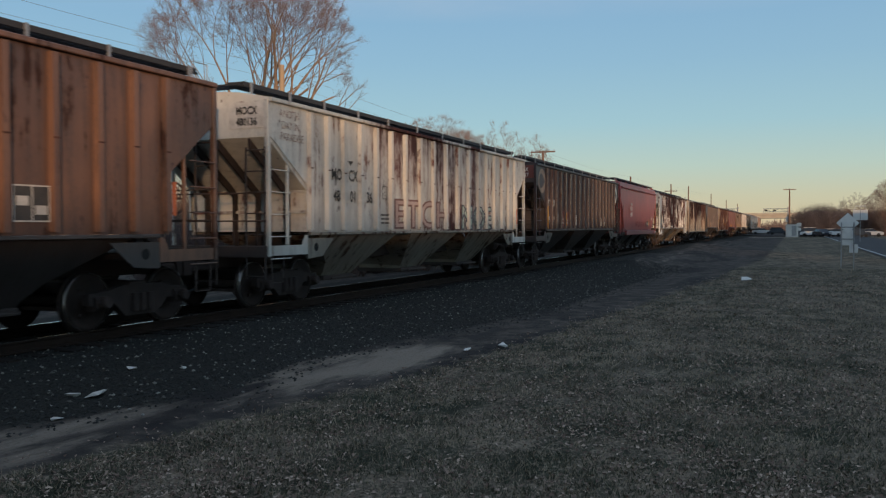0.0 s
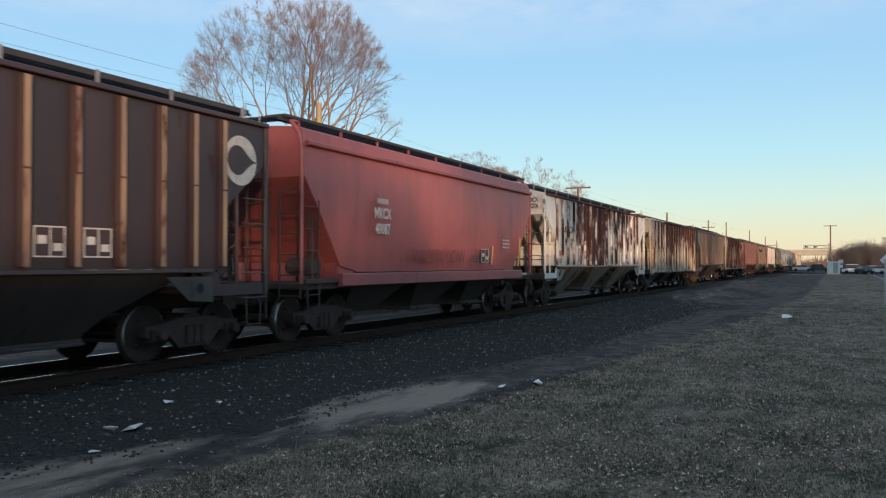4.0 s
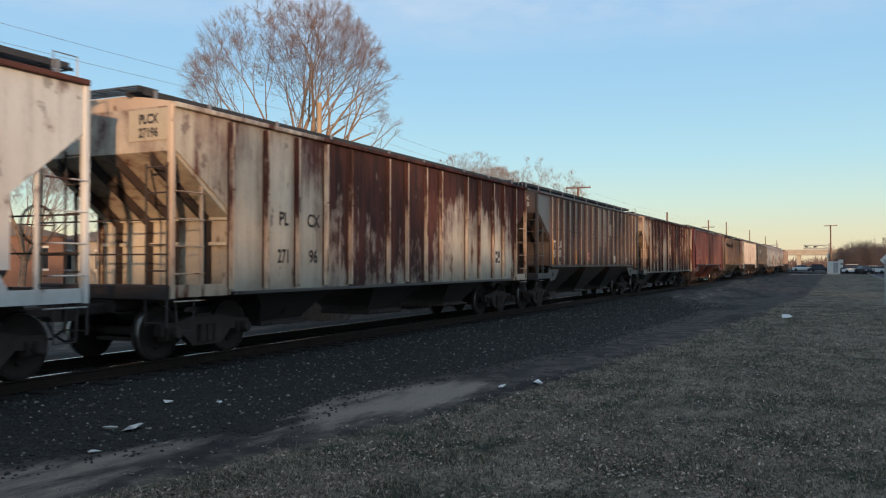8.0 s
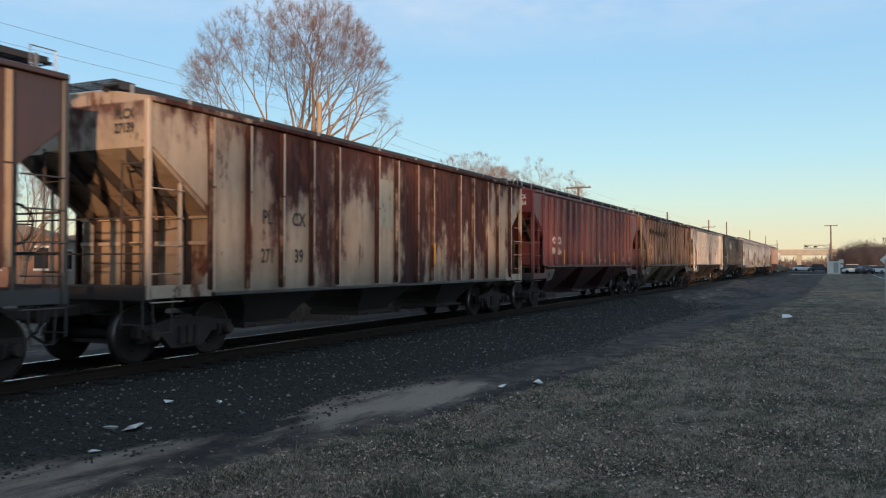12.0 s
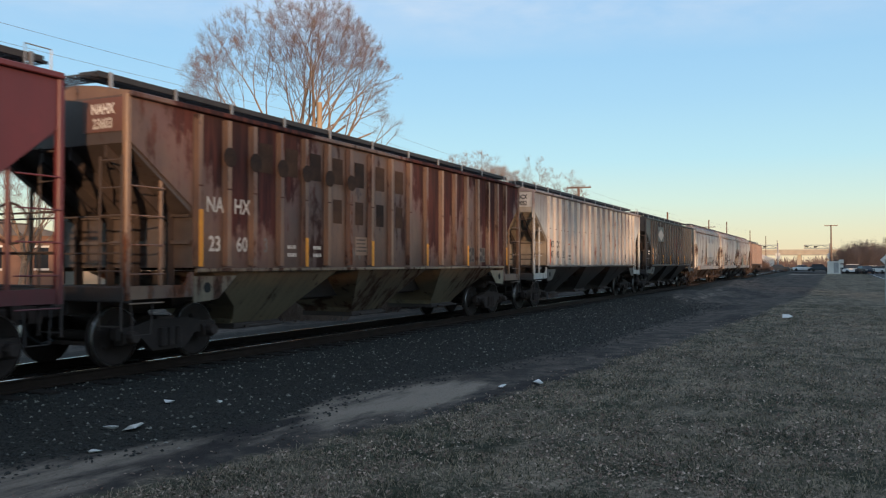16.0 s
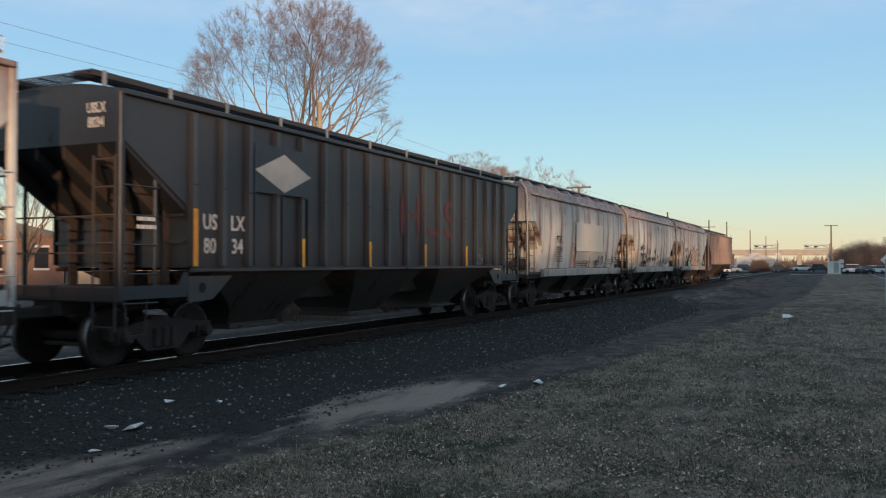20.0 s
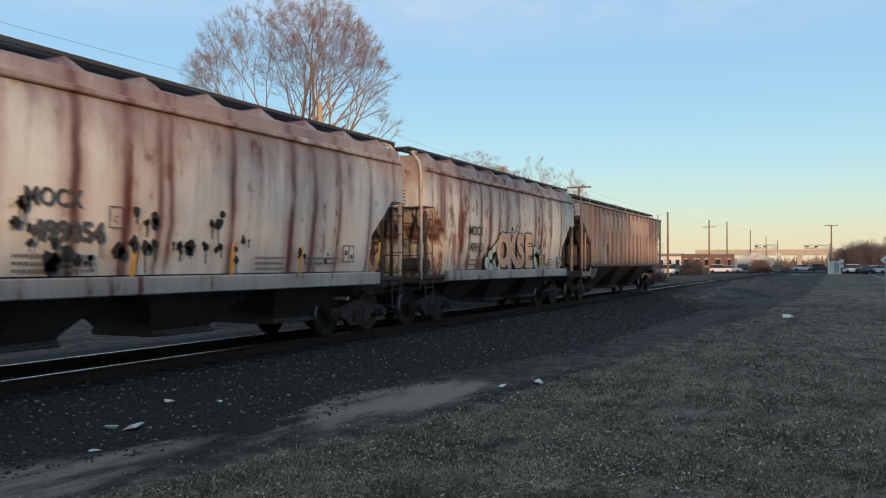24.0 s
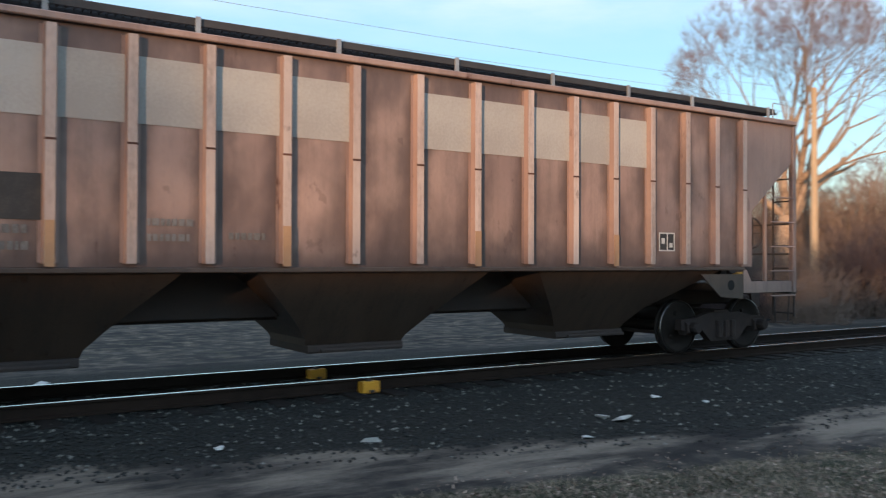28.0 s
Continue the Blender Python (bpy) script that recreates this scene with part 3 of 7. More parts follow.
MESH = {"wheelset": wheelset_mesh(), "side_frame": side_frame_mesh(),
        "bolster": Shape().box(-0.22, 0.22, -1.0, 1.0, 0.46, 0.74, 0.05).box(-0.5, 0.5, -0.12, 0.12, 0.74, 0.84, 0.03).box(-1.0, 1.0, -0.5, 0.5, 0.3, 0.36, 0.02).mesh("truck"),
        "bearing": Shape().lathe([(0, -0.2), (0.08, -0.2), (0.1, -0.16), (0.1, 0.0), (0, 0.0)], 10).mesh("bearing_cap"),
        "coupler": Shape().box(-0.55, 0.2, -0.09, 0.09, 0.76, 0.94, 0.03).prism([(-0.78, 0.70), (-0.55, 0.70), (-0.5, 1.0), (-0.78, 1.0)], -0.17, 0.13).mesh("coupler"),
        "hose": Shape().tube([(0, 0, 0), (-0.12, 0.02, -0.25), (-0.32, 0.05, -0.38), (-0.5, 0.1, -0.33)], 0.022, 6).mesh("brake_hose"),
        "tall_bar": Shape().box(-0.05, 0.05, -0.006, 0.0, -0.47, 0.47).mesh("reflector"),
        "orange_tall": Shape().box(-0.05, 0.05, -0.006, 0.0, -0.47, 0.47).mesh("reflector"),
        "orange_bar": Shape().box(-0.045, 0.045, -0.006, 0.0, -0.28, 0.28).mesh("reflector"),
        "tan_bar": Shape().box(-0.05, 0.05, -0.006, 0.0, -0.24, 0.24).mesh("reflector"),
        "yellow_bar": Shape().box(-0.045, 0.045, -0.006, 0.0, -0.28, 0.28).mesh("reflector")}
for key, mat in (("side_frame", TRUCK), ("bolster", TRUCK), ("bearing", TRUCK), ("coupler", TRUCK), ("hose", RUBBER), ("yellow_bar", YELLOW)):
    MESH[key].materials.append(mat)
WHEELSETS = []


def add_trucks(car, half, inset):
    for s in (-1, 1):
        t = part("truck", MESH["bolster"], TRUCK, car, "dark rusty cast truck", at=pose(s * (half - inset), 0, 0))
        for k in (-1, 1):
            part("side_frame", MESH["side_frame"], TRUCK, t, at=pose(0, k * 1.0, 0))
            w = part("wheelset", MESH["wheelset"], WHEEL, t, at=pose(k * 0.89, 0, WHEEL_R))
            WHEELSETS.append((w, k * 0.89))
            for q in (-1, 1):
                part("bearing_cap", MESH["bearing"], TRUCK, t, at=pose(k * 0.89, q * 1.06, 0.457, 0, 0, 0 if q < 0 else 180))
        c = part("coupler", MESH["coupler"], TRUCK, car, at=pose(s * (half + 0.1), 0, 0, 0, 0, 0 if s < 0 else 180))
        part("brake_hose", MESH["hose"], RUBBER, c, at=pose(-0.3, 0.25, 0.78))


def ladder(car, x, y, z0, z1, width, along, mat, name="ladder"):
    """Two stiles and rungs; along is 'x' for a ladder on the side, 'y' for one on the end."""
    s = Shape()
    for k in (0, 1):
        p = (x + width * k, y) if along == "x" else (x, y + width * k)
        s.box(p[0] - 0.013, p[0] + 0.013, p[1] - 0.013, p[1] + 0.013, z0, z1)
    n = int((z1 - z0) / 0.42)
    for i in range(n + 1):
        z = z0 + 0.06 + i * (z1 - z0 - 0.12) / max(1, n)
        q = (x + width, y) if along == "x" else (x, y + width)
        s.tube([(x, y, z), (q[0], q[1], z)], 0.014, 5)
    return part(name, s, mat, car)


def grating(x0, x1, y0, y1, z, bar=0.09, deep=0.09):
    s = Shape()
    s.box(x0, x1, y0, y0 + 0.03, z - deep, z)
    s.box(x0, x1, y1 - 0.03, y1, z - deep, z)
    n = int((x1 - x0) / bar)
    for i in range(n + 1):
        x = x0 + (x1 - x0) * i / n
        s.box(x - 0.006, x + 0.006, y0 + 0.03, y1 - 0.03, z - 0.03, z - 0.004)
    m = 4
    for j in range(1, m):
        y = y0 + (y1 - y0) * j / m
        s.box(x0, x1, y - 0.006, y + 0.006, z - 0.026, z - 0.006)
    return s


def letters(car, words, x, z, size, mat, y=-1.528, width=0.8, weight=0.008, turn=None, name="lettering", gap=1.0):
    me = text_mesh(words, size, width, weight, gap)
    return part(name, me, mat, car, at=turn or pose(x, y, z))


def bars(car, x, z, mat, rows, w=0.34, h=0.05, pitch=0.09, y=-1.526, end=False, seed=0):
    """Small writing that cannot be read: short bars."""
    rnd, s = random.Random(seed), Shape()
    for i in range(rows):
        a = -w / 2
        while a < w / 2 - 0.04:
            b = min(w / 2, a + rnd.uniform(0.03, 0.08))
            if end:
                s.box(-0.003, 0.0, a, b, -i * pitch - h, -i * pitch)
            else:
                s.box(a, b, -0.003, 0.0, -i * pitch - h, -i * pitch)
            a = b + 0.02
    return tagged(part("stencil_block", s, mat, car, at=pose(x, y, z)), kind="stuff")


def placard(car, x, z, w, h, mat, back, y=-1.53):
    s = Shape().box(-w / 2, w / 2, -0.006, 0, -h / 2, -h / 2 + 0.02).box(-w / 2, w / 2, -0.006, 0, h / 2 - 0.02, h / 2)
    s.box(-w / 2, -w / 2 + 0.02, -0.006, 0, -h / 2 + 0.02, h / 2 - 0.02).box(w / 2 - 0.02, w / 2, -0.006, 0, -h / 2 + 0.02, h / 2 - 0.02)
    s.box(0, 0.02, -0.006, 0, -h / 2 + 0.02, h / 2 - 0.02)
    s.box(-w / 2 + 0.06, -0.05, -0.006, 0, -0.03, h * 0.2).box(0.06, w / 2 - 0.05, -0.006, 0, -h * 0.3, -h * 0.05)
    p = part("data_panel", Shape().box(-w / 2, w / 2, -0.004, 0, -h / 2, h / 2), back, car, at=pose(x, y + 0.002, z))
    part("panel_frame", s, mat, p, "pale lines of the data panel", at=pose(0, -0.003, 0))


CLOSE_RIBS = [0.72, 0.70, 0.81, 0.80, 0.81, 0.85, 0.92, 0.92, 0.93, 0.92, 0.92, 0.85, 0.81, 0.80, 0.81, 0.72, 0.71]
WIDE_RIBS = [0.98, 0.98, 1.0, 0.95, 1.68, 0.93, 1.04, 0.9, 1.70, 0.95, 1.06, 0.88, 1.08]


def pressed_panel(xa, xb, z0, z1):
    """A thin steel sheet between two ribs, pressed slightly outwards; its attribute tells how near the border a point lies."""
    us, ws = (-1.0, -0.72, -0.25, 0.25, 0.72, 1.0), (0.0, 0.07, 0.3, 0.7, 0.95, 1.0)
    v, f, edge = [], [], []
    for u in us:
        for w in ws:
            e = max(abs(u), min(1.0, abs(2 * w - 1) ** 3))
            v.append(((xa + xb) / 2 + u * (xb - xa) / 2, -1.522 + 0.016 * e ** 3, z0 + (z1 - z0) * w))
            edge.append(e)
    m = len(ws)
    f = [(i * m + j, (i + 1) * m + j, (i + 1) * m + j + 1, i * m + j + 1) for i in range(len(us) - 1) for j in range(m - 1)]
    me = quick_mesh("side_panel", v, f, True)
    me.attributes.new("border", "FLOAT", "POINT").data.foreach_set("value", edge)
    return me


def ribbed_hopper(label, length, body_mat, rib_mat, hopper_mat, frame_mat, n_ribs=17, walkway=True, inset=1.35, end_mat=None, rib_steps=None, flush_roof=False, rib_start=1.48, chord=None, seam=None, rib_w=1.0, sill=None, skirt=None, zs=1.53, worn=None):
    """A covered hopper wagon with upright ribs and open end cages. Its leading end is at -length / 2."""
    car = thing("hopper_wagon", label, "hopper wagon", "wagons of the goods train")
    h = length / 2
    end_mat = end_mat or body_mat
    zt = 4.12
    # hull: roof, end panels, slope sheets
    hull = [(-h, zt), (-h, 3.40), (-h + 1.44, 2.38), (-h + 1.44, zs), (h - 1.44, zs), (h - 1.44, 2.38), (h, 3.40), (h, zt)]
    part("body", Shape().prism(hull, -1.49, 1.49), end_mat, car)
    if rib_steps:
        xs = [-h + rib_start + sum(rib_steps[:i]) for i in range(len(rib_steps) + 1)]
    else:
        xs = [-h + 1.50 + i * (length - 2.75) / (n_ribs - 1) for i in range(n_ribs)]
    sheet = [(-h, zt), (-h, 3.46), (-h + 1.48, 2.46), (-h + 1.48, zs - 0.01), (h - 1.48, zs - 0.01), (h - 1.48, 2.46), (h, 3.46), (h, zt)]
    part("side_sheet", Shape().prism(sheet, 1.52, 1.508), body_mat, car)
    # the near side: one pressed panel between each pair of ribs, and the cut corner sheets at the ends
    for xa, xb in zip(xs, xs[1:]):
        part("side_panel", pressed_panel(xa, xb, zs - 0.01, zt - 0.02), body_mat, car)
    lo_x, hi_x = xs[0], xs[-1]
    part("corner_sheet", Shape().prism([(-h, zt), (-h, 3.46), (-h + 1.48, 2.46), (-h + 1.48, zs - 0.01), (lo_x, zs - 0.01), (lo_x, zt)] if lo_x > -h + 1.49 else [(-h, zt), (-h, 3.46), (lo_x, 3.46 - 0.6757 * (lo_x + h)), (lo_x, zt)], -1.52, -1.508), body_mat, car)
    part("corner_sheet", Shape().prism([(h, zt), (h, 3.46), (h - 1.18, 2.5), (h - 1.18, zs - 0.01), (hi_x, zs - 0.01), (hi_x, zt)] if hi_x < h - 1.19 else [(h, zt), (h, 3.46), (hi_x, 3.46 - 0.8136 * (h - hi_x)), (hi_x, zt)], -1.52, -1.508), body_mat, car)
    for s in (-1, 1):
        part("top_chord", Shape().box(-h, h, s * 1.555 - 0.045, s * 1.555 + 0.025, zt - 0.03, zt + 0.05, 0.012), chord or body_mat, car)
        part("side_sill", Shape().box(-h + 1.45, h - 1.45, s * 1.53 - 0.05, s * 1.53 + 0.02, zs - 0.075, zs - 0.012, 0.012), sill or hopper_mat, car)
    roof = Shape()
    pts = [(-1.56, zt + 0.05), (-0.9, zt + 0.17), (-0.45, zt + 0.22), (0.45, zt + 0.22), (0.9, zt + 0.17), (1.56, zt + 0.05), (1.5, zt - 0.02), (-1.5, zt - 0.02)]
    n = len(pts)
    roof.add([(x, a, b) for x in (-h, h) for a, b in pts], [tuple(range(n)), tuple(range(2 * n - 1, n - 1, -1))] + [(i, i + n, (i + 1) % n + n, (i + 1) % n) for i in range(n)])
    part("roof", roof, frame_mat, car)
    for i in range(6):
        a = -h + 0.9 + i * (length - 1.8) / 6
        part("hatch_cover", Shape().box(a, a + (length - 1.8) / 6 - 0.08, -0.4, 0.4, zt + 0.20, zt + 0.33, 0.05), frame_mat, car)
    # ribs
    rib = Shape()
    ht = zt - zs - 0.10
    rib.add([(x, y, z) for z in (0, ht) for x, y in ((-0.07 * rib_w, 0), (-0.052 * rib_w, -0.085), (0.052 * rib_w, -0.085), (0.07 * rib_w, 0))], [(0, 1, 2, 3), (7, 6, 5, 4), (0, 4, 5, 1), (1, 5, 6, 2), (2, 6, 7, 3)])
    # welded flanges; SEAM colours them with rust and the rib's painted shadow
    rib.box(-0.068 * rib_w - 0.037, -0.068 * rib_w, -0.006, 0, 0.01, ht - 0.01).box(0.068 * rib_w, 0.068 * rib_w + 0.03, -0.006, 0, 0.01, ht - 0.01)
    rib_me = rib.mesh("side_rib")
    rib_me.materials.append(rib_mat)
    splice_me = Shape().box(-0.055 * rib_w, 0.055 * rib_w, -0.005, 0.004, -0.012, 0.012).mesh("rib_splice")
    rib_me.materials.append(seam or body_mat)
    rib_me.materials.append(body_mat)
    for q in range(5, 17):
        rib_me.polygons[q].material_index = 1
    # only the outer face of a rib has the rib's paint
    rib_me.polygons[2].material_index = rib_me.polygons[4].material_index = 2
    worn_me = rib_me
    if worn:
        # a stretch of ribs rusted like the panels beside them
        worn_me = rib_me.copy()
        worn_me.materials[0] = worn[2]
    for x in xs:
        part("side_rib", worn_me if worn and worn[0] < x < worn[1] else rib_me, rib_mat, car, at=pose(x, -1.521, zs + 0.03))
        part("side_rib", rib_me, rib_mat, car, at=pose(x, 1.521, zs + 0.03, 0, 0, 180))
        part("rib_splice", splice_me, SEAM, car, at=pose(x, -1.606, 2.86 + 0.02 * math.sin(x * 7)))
    # walkway
    lift = -0.10 if flush_roof else 0.0
    if walkway:
        for s in (-1, 1):
            w = part("roof_walkway", grating(-h - 0.12, h + 0.12, s * 0.84 - 0.2, s * 0.84 + 0.2, zt + 0.37 + lift), GRATE, car)
            for x in [-h + 0.1, h - 0.1] + xs[::2]:
                st = Shape().box(x - 0.03, x + 0.03, s * 1.06 - 0.015, s * 1.06 + 0.015, zt + 0.10, zt + 0.38 + lift)
                part("walkway_post", st, GALV, w)
        for e in (-1, 1):
            part("cross_walkway", grating(e * h - 0.22, e * h + 0.22, -1.0, 1.0, zt + 0.32, 0.09, 0.045), GRATE, car)
            if e > 0:
                part("roof_grab_iron", Shape().tube([(e * (h - 0.1), -1.45, zt + 0.02), (e * (h - 0.1), -1.45, zt + 0.36), (e * (h - 0.5), -1.45, zt + 0.36), (e * (h - 0.5), -1.45, zt + 0.02)], 0.012, 5), GALV, car)
    # ends: posts, platform, ladders, braces
    slope_mat = TRUCK
    for e in (-1, 1):
        part("bulkhead_stiffener", Shape().box(min(e * (h - 1.36), e * (h - 1.45)), max(e * (h - 1.36), e * (h - 1.45)), -1.46, 1.46, 1.92, 1.98).box(min(e * (h - 1.36), e * (h - 1.45)), max(e * (h - 1.36), e * (h - 1.45)), -1.46, 1.46, 2.36, 2.41), end_mat, car)
        if zs > 1.3:
            gus = [(e * (h - 1.42), 1.39), (e * (h - 2.5), 1.39), (e * (h - 2.0), 1.0), (e * (h - 1.42), 0.96)]
            g = part("bolster_gusset", Shape().prism(gus, -1.525, -1.50), sill or hopper_mat, car)
            # flat dark disc painted in for the shade inside the round hole
            part("gusset_hole", Shape().prism([(e * (h - 1.74) + 0.09 * math.cos(k * 0.5236), 1.2 + 0.09 * math.sin(k * 0.5236)) for k in range(12)], -1.5275, -1.5265), RUBBER, g)
        for y in (-1.5, 1.5):
            part("corner_post", Shape().box(e * h - 0.05, e * h + 0.05, y - 0.05, y + 0.05, 1.05, zt, 0.015), frame_mat, car)
            part("side_strut", Shape().box(e * (h - 0.74) - 0.03, e * (h - 0.74) + 0.03, y * 0.97 - 0.03, y * 0.97 + 0.03, 1.1, 3.02, 0.012), frame_mat, car)
        for y in (-1.05, -0.3, 0.3, 1.05):
            part("slope_rib", Shape().prism([(e * (h - 0.02), 3.42), (e * (h - 1.46), 2.40), (e * (h - 1.46), 1.22), (e * (h - 1.30), 1.22), (e * (h - 1.30), 2.28), (e * (h - 0.02), 3.20)], y - 0.025, y + 0.025), slope_mat, car)
        part("end_platform", Shape().box(min(e * h, e * (h - 2.0)), max(e * h, e * (h - 2.0)), -1.45, 1.45, 1.10, 1.22, 0.02), STEEL, car)
        part("end_sill", Shape().box(e * h - 0.08, e * h + 0.08, -1.52, 1.52, 1.02, 1.26, 0.02), STEEL, car)
        rung = Shape().tube([(-0.35, 0, 0), (0.35, 0, 0)], 0.012, 5).mesh("ladder_rung")
        for i in range(5):
            part("ladder_rung", rung, frame_mat, car, at=pose(e * (h - 0.36), -1.56, 1.0 + 0.44 * i))
        ladder(car, e * (h + 0.07), -1.48, 0.6, 3.2, 0.44, "y", STEEL)
        part("end_skirt", Shape().prism([(e * (h - 0.06), 1.06), (e * (h - 0.06), 1.26), (e * (h - 1.2), 1.26), (e * (h - 1.32), 1.46), (e * (h - 1.41), 1.46), (e * (h - 1.41), 1.06)], -1.525, -1.50), skirt or frame_mat, car)
        part("stirrup_step", Shape().tube([(e * (h - 0.1), -1.5, 1.1), (e * (h - 0.14), -1.5, 0.52), (e * (h - 0.5), -1.5, 0.52), (e * (h - 0.54), -1.5, 1.1)], 0.015, 5), STEEL, car)
        part("hand_rail", Shape().tube([(e * (h + 0.05), -1.5, 2.3), (e * (h + 0.05), 1.5, 2.3)], 0.015, 5).tube([(e * (h + 0.05), -1.5, 1.75), (e * (h + 0.05), 1.5, 1.75)], 0.015, 5), STEEL, car)
    # brake gear at the trailing end
    b = part("brake_cylinder", Shape().lathe([(0, -0.3), (0.17, -0.3), (0.2, -0.2), (0.2, 0.2), (0.15, 0.3), (0, 0.3)], 12), STEEL, car, at=pose(h - 0.9, -0.6, 1.55))
    wheel = Shape()
    ring = [(0.28 * math.cos(a * math.pi / 8), 0, 0.28 * math.sin(a * math.pi / 8)) for a in range(17)]
    wheel.tube(ring, 0.02, 5)
    for a in range(4):
        wheel.tube([(0, 0, 0), (0.28 * math.cos(a * 1.571), 0, 0.28 * math.sin(a * 1.571))], 0.014, 4)
    part("brake_wheel", wheel, STEEL, car, at=pose(h - 0.15, -0.75, 2.15))
    add_bays(car, h, hopper_mat, 1.95)
    part("centre_sill", Shape().box(-h, h, -0.3, 0.3, 0.80, 1.10, 0.03).box(-h + 2.0, h - 2.0, -0.5, 0.5, 0.86, 1.46), STEEL, car)
    add_trucks(car, h, inset)
    return car, xs


def add_bays(car, h, mat, cut, zs=1.47, pitch=4.25):
    for i in (-1, 0, 1):
        c = i * pitch
        lo = -h + cut if i < 0 else c - 1.68
        hi = h - cut if i > 0 else c + 1.68
        poly = [(lo, zs - 0.02), (c - 1.0, 0.82), (c - 0.76, 0.56), (c - 0.73, 0.46), (c + 0.73, 0.46), (c + 0.76, 0.56), (c + 1.0, 0.82), (hi, zs - 0.02)]
        n = len(poly)
        s = Shape()
        wide = lambda z: 0.62 + (1.48 - 0.62) * max(0.0, (z - 0.46)) / (zs - 0.46)
        v = [(x, -wide(z), z) for x, z in poly] + [(x, wide(z), z) for x, z in poly]
        s.add(v, [tuple(range(n)), tuple(range(2 * n - 1, n - 1, -1))] + [(k, k + n, (k + 1) % n + n, (k + 1) % n) for k in range(n)])
        bay = part("hopper_bay", s, mat, car)
        part("outlet_gate", Shape().box(c - 0.72, c + 0.72, -0.7, 0.7, 0.36, 0.47, 0.02).tube([(c - 0.6, -0.85, 0.41), (c + 0.6, -0.85, 0.41)], 0.03, 6), STEEL, bay)


